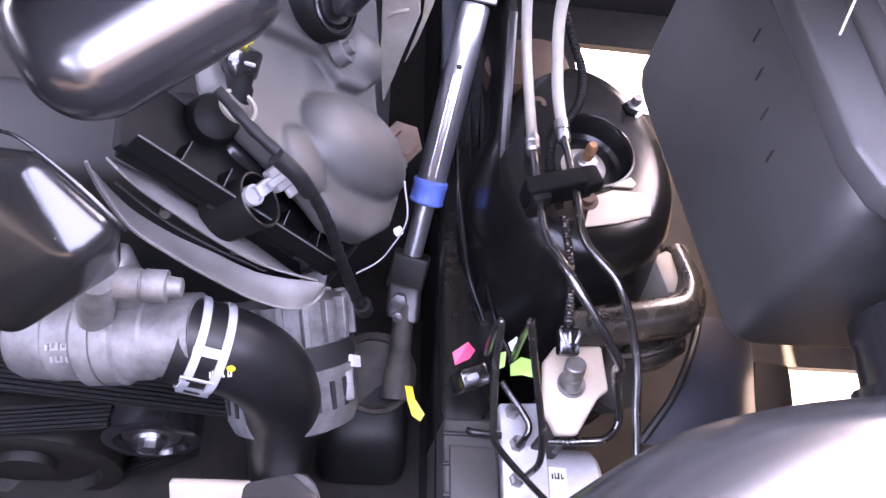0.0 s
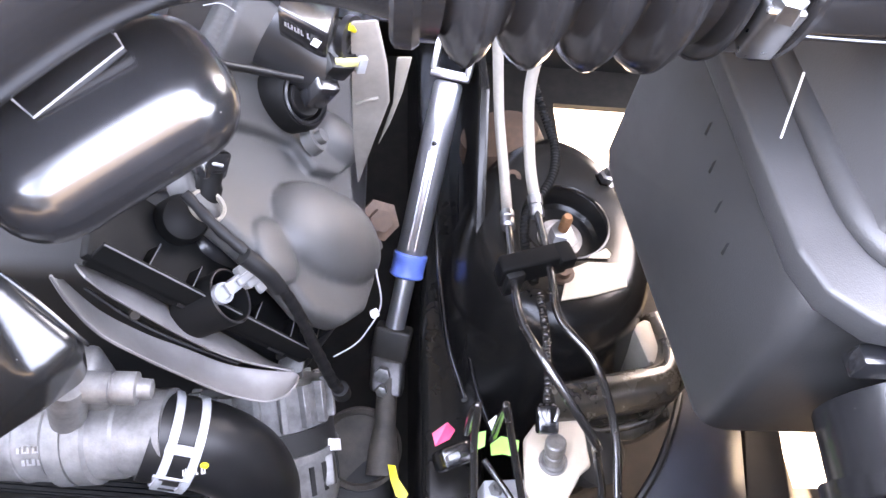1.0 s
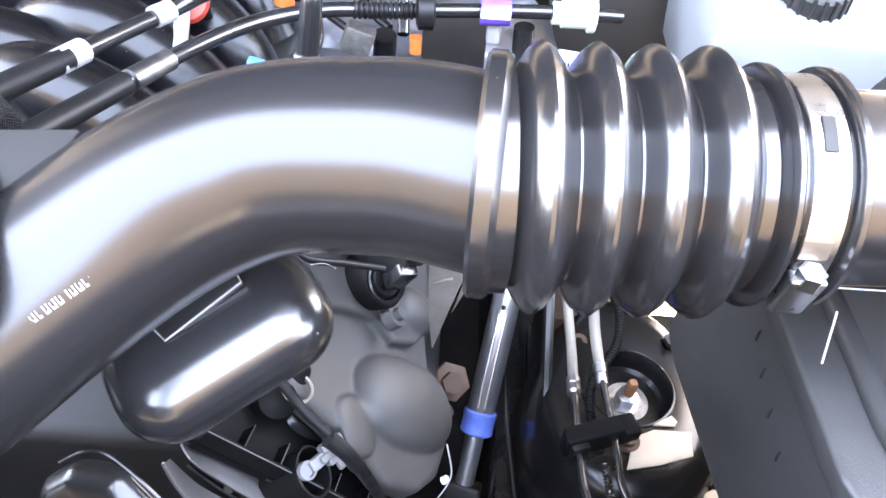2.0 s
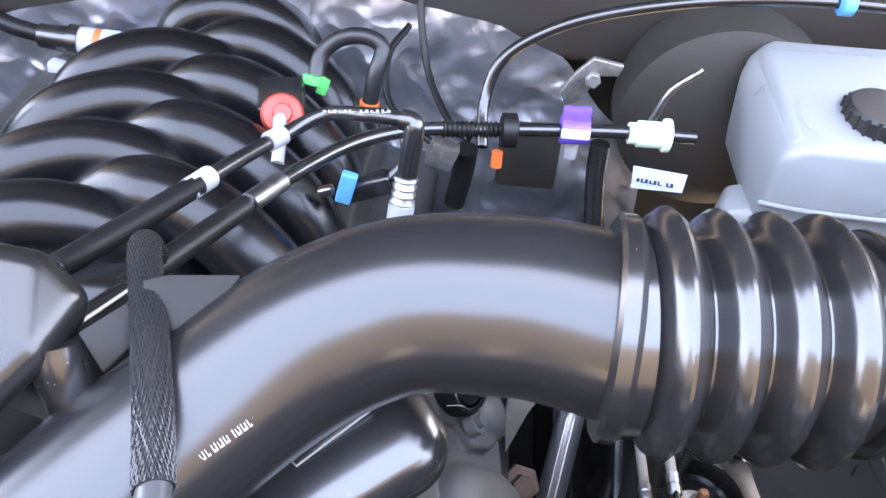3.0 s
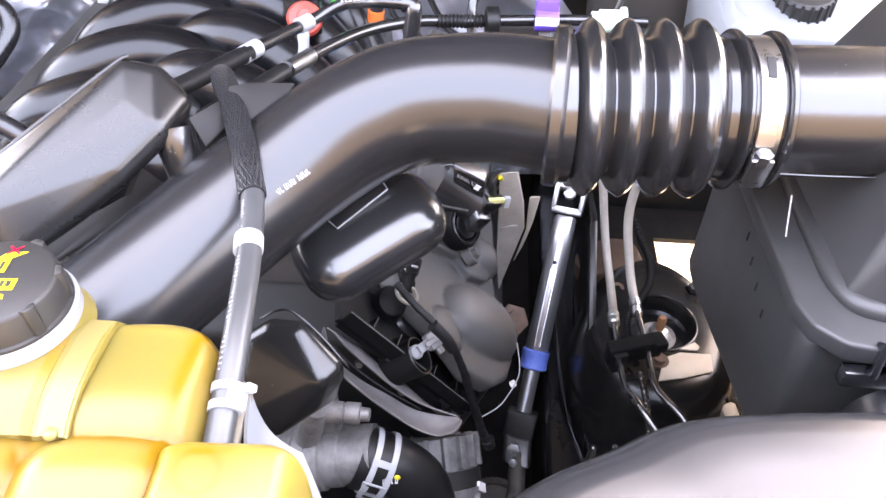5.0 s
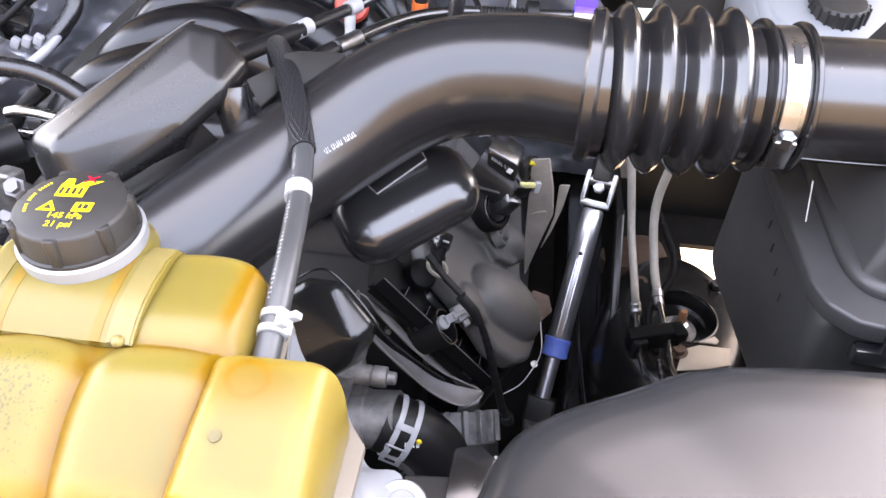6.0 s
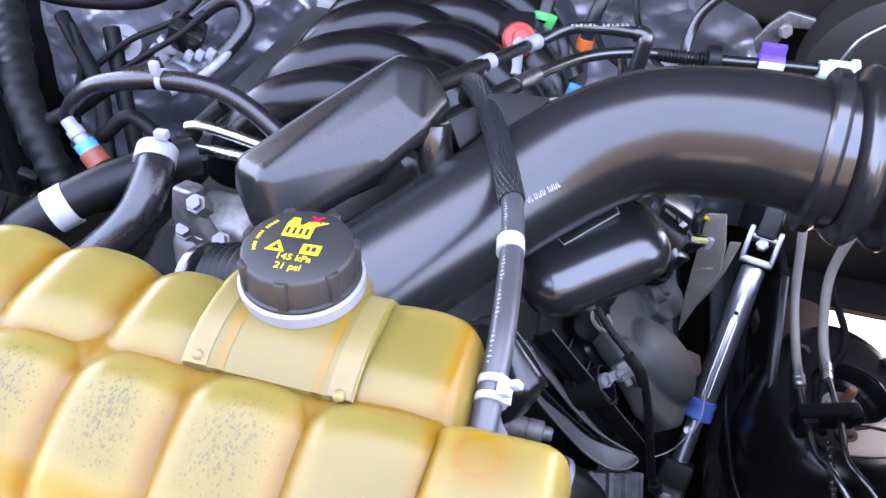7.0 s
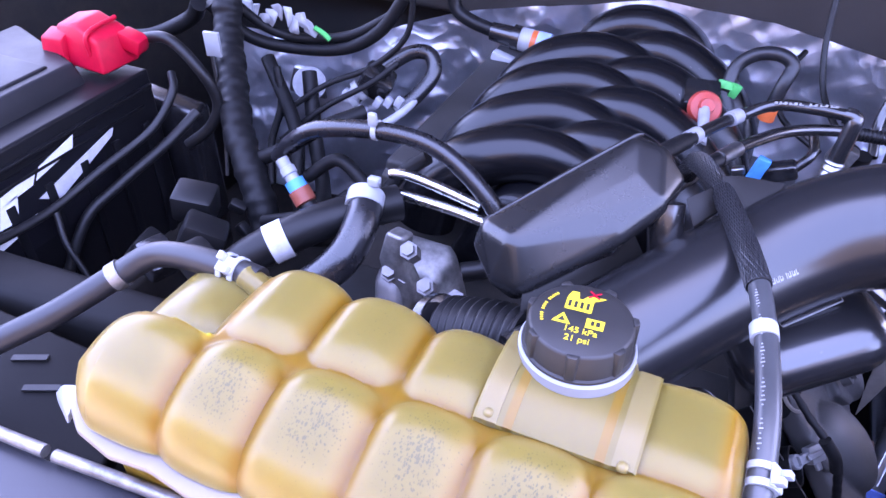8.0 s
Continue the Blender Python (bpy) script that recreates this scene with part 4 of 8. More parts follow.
def tank_material(name, color, color2, specks):
    """Milky plastic that lets light in, with dried coolant specks."""
    m = material(name, color, 0.30, scale=11, color2=color2, bump=0.03, grain=300, rvary=0.05, spec=0.4)
    nt = m.node_tree
    n, l = nt.nodes, nt.links
    bsdf = n["Principled BSDF"]
    bsdf.inputs["Subsurface Weight"].default_value = 0.9
    bsdf.inputs["Subsurface Radius"].default_value = (1.0, 0.9, 0.5)
    bsdf.inputs["Subsurface Scale"].default_value = 0.055 if specks else 0.005
    if specks:
        src = bsdf.inputs["Base Color"].links[0].from_socket
        tc = n.new("ShaderNodeTexCoord")
        # Paints the amber translucency of the seams into the base colour.
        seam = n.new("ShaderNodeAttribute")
        seam.attribute_name = "translucency_tint"
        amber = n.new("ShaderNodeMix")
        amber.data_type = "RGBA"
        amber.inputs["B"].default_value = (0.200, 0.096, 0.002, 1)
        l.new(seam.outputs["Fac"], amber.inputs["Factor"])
        deep = n.new("ShaderNodeAttribute")
        deep.attribute_name = "liquid"
        tint = n.new("ShaderNodeMix")
        tint.data_type = "RGBA"
        tint.inputs["A"].default_value = (0.215, 0.152, 0.036, 1)
        l.new(deep.outputs["Fac"], tint.inputs["Factor"])
        l.new(src, tint.inputs["B"])
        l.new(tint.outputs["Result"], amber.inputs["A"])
        vor = n.new("ShaderNodeTexVoronoi")
        vor.inputs["Scale"].default_value = 720
        stretch = n.new("ShaderNodeMapping")
        stretch.inputs["Scale"].default_value = (1.0, 0.7, 0.2)
        l.new(tc.outputs["Object"], stretch.inputs["Vector"])
        ragged = n.new("ShaderNodeTexNoise")
        ragged.inputs["Scale"].default_value = 900
        bent = n.new("ShaderNodeMix")
        bent.data_type = "VECTOR"
        bent.inputs["Factor"].default_value = 0.0016
        l.new(stretch.outputs["Vector"], ragged.inputs["Vector"])
        l.new(stretch.outputs["Vector"], bent.inputs["A"])
        l.new(ragged.outputs["Color"], bent.inputs["B"])
        l.new(bent.outputs["Result"], vor.inputs["Vector"])
        where = n.new("ShaderNodeAttribute")
        where.attribute_name = "speck"
        size = n.new("ShaderNodeMath")
        size.operation = "MULTIPLY"
        l.new(where.outputs["Fac"], size.inputs[0])
        l.new(vor.outputs["Color"], size.inputs[1])
        less = n.new("ShaderNodeMapRange")
        less.inputs["From Min"].default_value, less.inputs["From Max"].default_value = -0.03, 0.10
        gap = n.new("ShaderNodeMath")
        gap.operation = "MULTIPLY_ADD"
        gap.inputs[1].default_value = 0.86
        l.new(size.outputs["Value"], gap.inputs[0])
        minus = n.new("ShaderNodeMath")
        minus.operation = "MULTIPLY"
        minus.inputs[1].default_value = -1.0
        l.new(vor.outputs["Distance"], minus.inputs[0])
        l.new(minus.outputs["Value"], gap.inputs[2])
        l.new(gap.outputs["Value"], less.inputs["Value"])
        amount = n.new("ShaderNodeMath")
        amount.operation = "MULTIPLY"
        amount.inputs[1].default_value = specks
        l.new(less.outputs["Result"], amount.inputs[0])
        mix = n.new("ShaderNodeMix")
        mix.data_type = "RGBA"
        mix.inputs["B"].default_value = (0.055, 0.058, 0.022, 1)
        l.new(amber.outputs["Result"], mix.inputs["A"])
        l.new(amount.outputs["Value"], mix.inputs["Factor"])
        l.new(mix.outputs["Result"], bsdf.inputs["Base Color"])
    return m


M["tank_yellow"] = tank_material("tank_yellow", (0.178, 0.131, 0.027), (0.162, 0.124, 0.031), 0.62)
M["tank_amber"] = tank_material("tank_amber", (0.215, 0.115, 0.01), (0.205, 0.12, 0.016), 0.0)
M["tank_frost"] = tank_material("tank_frost", (0.215, 0.165, 0.062), (0.205, 0.158, 0.06), 0.0)
M["tank_pale"] = tank_material("tank_pale", (0.185, 0.138, 0.034), (0.172, 0.13, 0.036), 0.0)
coolant_tank()


# ---- hoses at the tank ----
def crimp_ring(at, axis, rad, width, mat, parent, name="clamp"):
    a = Vector(axis).normalized()
    ring = part(name, lathe(Vector(at) - a * width / 2, a, [(0, rad), (0, rad + 0.0012), (width, rad + 0.0012), (width, rad)], 28), mat, parent)
    return ring


def spring_clamp(at, axis, rad, mat, parent, toward=(0, 0, 1)):
    """A flat spring clamp: two rings, a bridge and two ears."""
    a = Vector(axis).normalized()
    u = (Vector(toward) - a * Vector(toward).dot(a)).normalized()
    w = a.cross(u)
    o = Vector(at)
    bm = bmesh.new()
    for d in (-0.0055, 0.0045):
        lathe(o + a * d - a * 0.002, a, [(0, rad), (0, rad + 0.0012), (0.0042, rad + 0.0012), (0.0042, rad)], 28, bm)
    hull([o + a * i * 0.007 + w * j * 0.006 + u * (rad + k) for i in (-1, 1) for j in (-1, 1) for k in (-0.001, 0.0016)], 0.0006, 1, bm)
    clamp = part("clamp", bm, mat, parent, "pale spring clamp")
    for s in (-1, 1):
        part("ear", hull([o + a * (s * 0.004 + i * 0.0022) + u * (rad + k) + w * (s * 0.004 + j * 0.003) for i in (-1, 1) for j in (-1, 1) for k in (0.0, 0.007)], 0.0008, 2), mat, clamp)
    return clamp


def overflow_hose():
    t = thing("overflow_hose", "black rubber overflow hose with a braided sleeve", "hose", (-0.16, 0.2, 1.12))
    line = [(-0.243, 0.382, 1.120), (-0.2330, 0.358, 1.148), (-0.206, 0.300, 1.156), (-0.1835, 0.247, 1.1535), (-0.169, 0.209, 1.150), (-0.158, 0.157, 1.147), (-0.150, 0.096, 1.141), (-0.1468, 0.037, 1.1235)]
    part("hose", sweep(line, 0.0075, 24), "hose_grey", t)
    part("braided_sleeve", sweep(line[:5], lambda s: 0.0084, 28), "braid", t, "woven black sleeve")
    bm = bmesh.new()
    C = spline(line[:5], 24)
    for k in range(64):
        turn = 1 if k % 2 else -1
        pts = []
        for i, c in enumerate(C):
            d = (C[min(i + 1, len(C) - 1)] - C[max(i - 1, 0)]).normalized()
            s = d.cross(Vector((0, 0, 1))).normalized()
            a = 2 * math.pi * (k // 2) / 32 + turn * i * 0.060
            over = 0.0003 * math.sin(i * 1.55 + (k // 2) * math.pi) * turn
            pts.append(c + (0.0087 + over) * (math.cos(a) * s + math.sin(a) * d.cross(s)))
        sweep(pts, 0.00042, 4, 1, bm, smooth=False)
    tagged(part("braid", bm, "braid_light", t), kind="stuff")
    crimp_ring((-0.1605, 0.166, 1.1475), (-0.02, 0.1, 0.01), 0.0077, 0.011, "white_plastic", t, "white_band")
    spring_clamp((-0.1474, 0.0650, 1.1330), (-0.06, 0.85, 0.22), 0.0077, "white_plastic", t, (0.8, 0, 0.6))
    C = spline(line[4:], 20)
    bm = bmesh.new()
    for k in range(46):
        i = 4 + k
        if i >= len(C) - 10 or k % 9 > 6:
            continue
        c = C[i]
        d = (C[i + 1] - C[i - 1]).normalized()
        s = d.cross(Vector((0, 0, 1))).normalized()
        up = s.cross(d)
        o = c + (up * 0.8 + s * 0.6).normalized() * 0.0076
        v = (up * 0.6 - s * 0.8).normalized()
        hull([o + d * a * 0.0004 + v * b * (0.0005 + 0.0004 * (k % 3))  + (o - c).normalized() * e for a in (-1, 1) for b in (-1, 1) for e in (-0.0002, 0.0002)], 0.0, 1, bm)
    part("printed_marking", bm, "silver_plastic", t)
    return t


def tank_return_hose():
    t = thing("return_hose", "dull grey rubber hose clamped to the coolant tank", "hose", (-0.6, 0.08, 1.1))
    line = [(-0.482, 0.072, 1.147), (-0.507, 0.0735, 1.147), (-0.549, 0.075, 1.143), (-0.581, 0.072, 1.135), (-0.604, 0.056, 1.120), (-0.636, 0.020, 1.100), (-0.667, -0.010, 1.085), (-0.72, -0.06, 1.06)]
    part("hose", sweep(line, 0.0098, 22), "grey_rubber", t)
    spring_clamp((-0.506, 0.0735, 1.1470), (-0.95, 0.05, 0.0), 0.0100, "white_plastic", t, (0, -0.5, 0.85))
    crimp_ring((-0.604, 0.056, 1.120), (-0.6, -0.62, -0.4), 0.0100, 0.009, "zinc_dirty", t, "crimp_band")
    return t


overflow_hose()
tank_return_hose()


# ---- steering shaft ----
def steering_shaft():
    t = thing("steering_shaft", "polished steel steering intermediate shaft with a blue collar", "steering shaft", (0.06, 0.45, 0.45))
    a, b = Vector((0.0990, 0.640, 0.787)), Vector((0.0680, 0.507, 0.632))
    d = (b - a).normalized()
    side = d.cross(Vector((0, 0, 1))).normalized()
    top = side.cross(d).normalized()
    part("outer_tube", lathe(a, d, [(0, 0.010), (0.001, 0.0135), (0.004, 0.0155), (0.05, 0.0162), (0.19, 0.0162), (0.193, 0.015)], 40), "chrome", t)
    for k, w in ((-0.0045, 0.0016), (0.0035, 0.0016)):
        part("groove_rib", sweep([a + d * 0.075 + top * 0.0155 + side * k, a + d * 0.185 + top * 0.0155 + side * k], w, 8, smooth=False), "chrome", t)
    part("dimple", pillow(a + d * 0.066 + top * 0.0158, (0.003, 0.003, 0.003), 2, 12, 8), "dark", t)
    part("collar", lathe(b - d * 0.016, d, [(0, 0.0172), (0.0015, 0.0192), (0.006, 0.0196), (0.0075, 0.0188), (0.023, 0.0188), (0.0245, 0.0196), (0.0265, 0.0192), (0.028, 0.0172)], 40), "blue_ring", t, "matte blue plastic collar")
    part("inner_shaft", lathe(b, d, [(0, 0.0112), (0.085, 0.0112)], 10), "chrome", t)
    # upper yoke
    yoke = part("upper_yoke", hull([a - d * 0.002 + side * i * 0.021 + top * j * 0.009 - d * k for i in (-1, 1) for j in (-1, 1) for k in (0, 0.010)], 0.002, 2), "zinc", t, "forged steel universal joint yoke")
    for s in (-1, 1):
        part("yoke_arm", hull([a - d * (0.008 + k) + side * (s * 0.0185 + i * 0.0035) + top * j * 0.010 for i in (-1, 1) for j in (-1, 1) for k in (0, 0.045)], 0.002, 2), "zinc", yoke)
    part("cross_pin", sweep([a - d * 0.04 - side * 0.018, a - d * 0.04 + side * 0.018], 0.0075, 16, smooth=False), "zinc", yoke)
    part("yoke_bolt", lathe(a - d * 0.030 + top * 0.006, top, [(0, 0.0085), (0.007, 0.0085), (0.008, 0.006), (0.010, 0.006)], 6), "zinc", yoke)
    part("upper_fork", hull([a - d * (0.04 + k) + side * i * 0.012 + top * j * 0.016 for i in (-1, 1) for j in (-1, 1) for k in (0.0, 0.05)], 0.003, 2), "dirty_black", t)
    # lower joint
    j = b + d * 0.085
    joint = part("lower_joint", hull([j + side * i * 0.021 + top * k + d * m for i in (-1, 1) for k, m in ((-0.016, -0.012), (0.014, -0.012), (-0.016, 0.03), (0.012, 0.03))], 0.004, 3), "dirty_black", t, "grimy cast lower universal joint")
    e = Vector((0.05, 0.352, 0.52)) - (j + d * 0.02)
    e.normalize()
    part("lower_yoke", hull([j + d * 0.022 + side * i * 0.019 + top * k + e * m for i in (-1, 1) for k in (-0.012, 0.013) for m in (0, 0.042)], 0.005, 3), "joint_grime", joint)
    for m, r in ((0.018, 0.009), (0.036, 0.0065)):
        part("pinch_bolt", lathe(j + d * 0.022 + top * 0.012 + e * m + side * 0.004, top, [(0, r), (0.009, r), (0.010, r * 0.6)], 6), "zinc_dirty", joint)
    part("lower_shaft", sweep([j + d * 0.02 + e * 0.03, j + d * 0.02 + e * 0.11], 0.0120, 20, smooth=False), "gear_dust", t, "dusty grey-brown lower shaft")
    part("dust_boot", lathe(j + d * 0.02 + e * 0.085, e, [(0, 0.0125), (0.010, 0.0145), (0.024, 0.0165), (0.05, 0.018)], 32), "gear_dust", t, "dusty rubber boot on the steering gear")
    return t


steering_shaft()


def steering_gear():
    t = thing("steering_gear", "grimy cast steering gear housing", "steering gear", (0.04, 0.3, 0.4))
    part("housing", hull([(-0.04, 0.24, 0.4), (0.07, 0.24, 0.4), (-0.04, 0.36, 0.4), (0.07, 0.36, 0.4), (-0.02, 0.27, 0.49), (0.06, 0.27, 0.49), (-0.02, 0.37, 0.49), (0.06, 0.37, 0.49)], 0.02, 3), "dark", t)
    part("cap_rim", lathe((0.022, 0.348, 0.482), (0.1, -0.15, 1), [(0, 0.040), (0.010, 0.046), (0.024, 0.047), (0.027, 0.043), (0.022, 0.039), (0.012, 0.040), (0.010, 0.0)], 40), "gear_dust", t, "dusty round seat of the steering gear")
    return t


steering_gear()


# ---- brake hoses and lines ----
H1 = [(0.117, 0.655, 0.96), (0.140, 0.640, 0.85), (0.153, 0.610, 0.775), (0.160, 0.545, 0.742), (0.155, 0.480, 0.757)]
H2 = [(0.178, 0.580, 0.955), (0.167, 0.575, 0.858), (0.174, 0.535, 0.795), (0.178, 0.480, 0.780)]
L1 = [(0.155, 0.480, 0.757), (0.148, 0.40, 0.785), (0.145, 0.341, 0.806), (0.150, 0.288, 0.838), (0.192, 0.239, 0.803), (0.216, 0.258, 0.735), (0.23, 0.238, 0.695), (0.229, 0.227, 0.685), (0.224, 0.222, 0.675), (0.216, 0.221, 0.668), (0.195, 0.222, 0.66), (0.178, 0.225, 0.65)]
L2 = [(0.178, 0.480, 0.780), (0.180, 0.40, 0.792), (0.182, 0.350, 0.793), (0.208, 0.310, 0.789), (0.226, 0.268, 0.759), (0.229, 0.225, 0.735), (0.231, 0.170, 0.70), (0.23, 0.13, 0.60)]


def brake_hose(pts, line, label):
    t = thing("brake_hose", label, "brake hose", pts[0], "brake hoses")
    part("hose", sweep(pts, 0.0056, 18), "hose_tan", t, "tan woven hose")
    e = Vector(pts[-1])
    d = (e - Vector(pts[-2])).normalized()
    part("crimp_sleeve", lathe(e - d * 0.012, d, [(0, 0.0062), (0.001, 0.0072), (0.010, 0.0072), (0.011, 0.0062), (0.013, 0.0062), (0.014, 0.0072), (0.022, 0.0072), (0.024, 0.005)], 20), "zinc", t)
    part("line", sweep(line, 0.0036, 14, 12), "line_steel", t, "dark glossy steel line")
    return t


brake_hose(H1, L1, "tan woven brake hose joined to a black steel line")
brake_hose(H2, L2, "tan woven brake hose beside a corrugated conduit")


def conduit():
    t = thing("wire_conduit", "black corrugated wiring conduit behind the brake lines", "conduit", (0.19, 0.3, 0.7))
    pts = [(0.186, 0.640, 0.80), (0.199, 0.600, 0.785), (0.206, 0.562, 0.780), (0.201, 0.526, 0.778), (0.184, 0.494, 0.778), (0.169, 0.472, 0.775), (0.166, 0.440, 0.770), (0.172, 0.402, 0.765)]
    part("corrugated_tube", sweep(pts, lambda s: 0.0043 + 0.0006 * math.sin(s * 2 * math.pi * 64), 12, 50), "matte_dark", t)
    part("shielded_tube", sweep([(0.176, 0.392, 0.764), (0.179, 0.356, 0.758), (0.179, 0.322, 0.750), (0.177, 0.296, 0.742)], lambda s: 0.0037 + 0.0006 * math.sin(s * 2 * math.pi * 30), 12, 60), "line_steel", t, "thin silver corrugated lower end")
    part("end_plug", block((0.178, 0.285, 0.732), (0.018, 0.024, 0.016), 0.003, (20, 0, 0)), "gloss_black", t)
    for dx in (-0.005, 0.0, 0.005):
        part("wire", sweep([(0.178 + dx, 0.296, 0.738), (0.178 + dx * 1.6, 0.289, 0.741), (0.178 + dx, 0.281, 0.738)], 0.0016, 8), "zinc", t)
    return t


def line_clip():
    t = thing("line_clip", "black plastic clip holding two brake lines", "clip", (0.17, 0.41, 0.77))
    part("clip_bar", hull([(0.132, 0.405, 0.775), (0.197, 0.427, 0.775), (0.135, 0.388, 0.775), (0.199, 0.408, 0.775), (0.132, 0.405, 0.802), (0.197, 0.427, 0.802), (0.135, 0.388, 0.802), (0.199, 0.408, 0.802)], 0.003, 3), "matte_dark", t)
    part("clip_head", block((0.193, 0.413, 0.795), (0.016, 0.022, 0.016), 0.003, (0, 0, 18)), "matte_dark", t)
    part("clip_foot", block((0.146, 0.396, 0.782), (0.018, 0.02, 0.03), 0.003, (0, 0, 18)), "rubber", t)
    return t


conduit()
line_clip()


# ---- shock tower and suspension ----
def shock_tower():
    t = thing("shock_tower", "gloss black steel shock tower with a dished top", "shock tower", (0.225, 0.5, 0.4))
    bm = bmesh.new()
    seg = 56
    rings = []
    for z, rad, sh in ((0.40, 0.15, 0), (0.60, 0.14, 0), (0.66, 0.132, 0), (0.70, 0.124, 0), (0.722, 0.114, 0), (0.733, 0.102, 0), (0.737, 0.088, 0), (0.737, 0.047, 1), (0.734, 0.044, 1), (0.712, 0.042, 1), (0.708, 0.038, 1), (0.708, 0.001, 1)):
        row = []
        for k in range(seg):
            a = 2 * math.pi * k / seg
            stretch = 1.0 + (0.16 * max(0, math.sin(a)) if not sh else 0)
            c = (0.218, 0.490) if not sh else (0.2195, 0.498)
            row.append(bm.verts.new((c[0] + rad * math.cos(a) * (0.80 if not sh else 1), c[1] + rad * math.sin(a) * stretch * 1.05, z)))
        rings.append(row)
    for p, q in zip(rings, rings[1:]):
        for k in range(seg):
            bm.faces.new((p[k], p[(k + 1) % seg], q[(k + 1) % seg], q[k]))
    bm.faces.new(rings[-1])
    part("dome", bm, "chassis_black", t)
    part("cup_rim", lathe((0.2195, 0.498, 0.7355), (0, 0, 1), [(0, 0.0480), (0.002, 0.0475), (0.0025, 0.0455), (0.0, 0.0445)], 48, caps=False), "chassis_black", t)
    nut = part("strut_nut", lathe((0.2215, 0.4985, 0.7085), (0, 0, 1), [(0, 0.019), (0.003, 0.019), (0.003, 0.0125), (0.014, 0.0125), (0.0155, 0.010)], 6), "zinc", t)
    part("strut_stud", lathe((0.2215, 0.4985, 0.7175), (0, 0, 1), [(0, 0.0058)] + [(0.006 + 0.0015 * k, 0.0058 - 0.0006 * (k % 2)) for k in range(14)] + [(0.028, 0.004)], 14), "rust", nut, "rusty threaded stud")
    part("washer", lathe((0.2215, 0.4985, 0.7065), (0, 0, 1), [(0, 0.024), (0.003, 0.024)], 28), "zinc_dirty", t)
    part("tower_bolt", lathe((0.274, 0.560, 0.735), (0, 0, 1), [(0, 0.013), (0.002, 0.013), (0.002, 0.0095), (0.010, 0.0095), (0.011, 0.0055), (0.020, 0.0055)], 6), "zinc", t)
    part("tower_stud", lathe((0.294, 0.50, 0.728), (0.2, 0, 1), [(0, 0.006), (0.006, 0.006)], 12), "chassis_black", t)
    # Thin pale tan plates lying flat on the tower top.
    plate = [(0.217, 0.438, 0.7375), (0.236, 0.447, 0.7375), (0.274, 0.447, 0.7375), (0.271, 0.420, 0.7375), (0.236, 0.408, 0.7375), (0.203, 0.401, 0.7375), (0.209, 0.420, 0.7375)]
    part("tan_patch", slab(plate, (0, 0, 0.0025), 0.001), "tan", t, "flat pale tan patch")
    part("tan_sliver", slab([(0.236, 0.452, 0.7375), (0.257, 0.465, 0.7375), (0.262, 0.458, 0.7375), (0.258, 0.452, 0.7375)], (0, 0, 0.0025), 0.0008), "tan", t)
    part("patch_bolt", lathe((0.208, 0.432, 0.737), (0, 0, 1), [(0, 0.012), (0.004, 0.012), (0.004, 0.008), (0.009, 0.007)], 16), "rust_dirty", t)
    part("grommet", lathe((0.171, 0.556, 0.733), (-0.1, -0.2, 1), [(0, 0.009), (0.004, 0.009), (0.004, 0.004), (0, 0.004)], 18, caps=False), "rust_dirty", t)
    part("rubber_bumper", lathe((0.18, 0.63, 0.67), (-0.3, 0.2, 1), [(0, 0.045), (0.03, 0.05), (0.05, 0.045), (0.055, 0.02)], 28), "rust_dirty", t, "rust-stained rubber bumper")
    return t


def control_arm():
    t = thing("control_arm", "gloss black stamped upper control arm", "control arm", (0.27, 0.33, 0.62))
    part("arm", sweep([(0.196, 0.318, 0.688), (0.235, 0.325, 0.690), (0.275, 0.333, 0.690), (0.312, 0.346, 0.686), (0.326, 0.375, 0.68), (0.322, 0.42, 0.672)], 0.021, 24, flat=0.75), "arm_dusty", t)
    part("lower_web", sweep([(0.200, 0.306, 0.655), (0.245, 0.309, 0.652), (0.285, 0.316, 0.652), (0.315, 0.335, 0.650)], 0.017, 20), "arm_dusty", t)
    part("lip", sweep([(0.20, 0.300, 0.672), (0.245, 0.302, 0.672), (0.29, 0.312, 0.672), (0.322, 0.338, 0.670)], 0.0045, 10), "arm_dusty", t)
    part("hole", lathe((0.272, 0.331, 0.7045), (0, -0.25, 1), [(0, 0.0045), (0.0015, 0.0045)], 18), "dark", t, "dark drain hole")
    for k in range(7):
        part("coil_spring", sweep([(0.262 + 0.045 * math.cos(a), 0.36 + 0.045 * math.sin(a), 0.60 - 0.028 * k + 0.028 * a / (2 * math.pi)) for a in [i * math.pi / 6 for i in range(13)]], 0.0075, 10, 3), "dirty_black", t)
    part("upright", hull([(0.285, 0.40, 0.70), (0.305, 0.41, 0.70), (0.30, 0.36, 0.69), (0.315, 0.37, 0.69), (0.30, 0.43, 0.62), (0.325, 0.43, 0.62), (0.30, 0.38, 0.60), (0.325, 0.39, 0.60)], 0.004, 2), "dusty_steel", t, "dusty steel arm bracket")
    return t


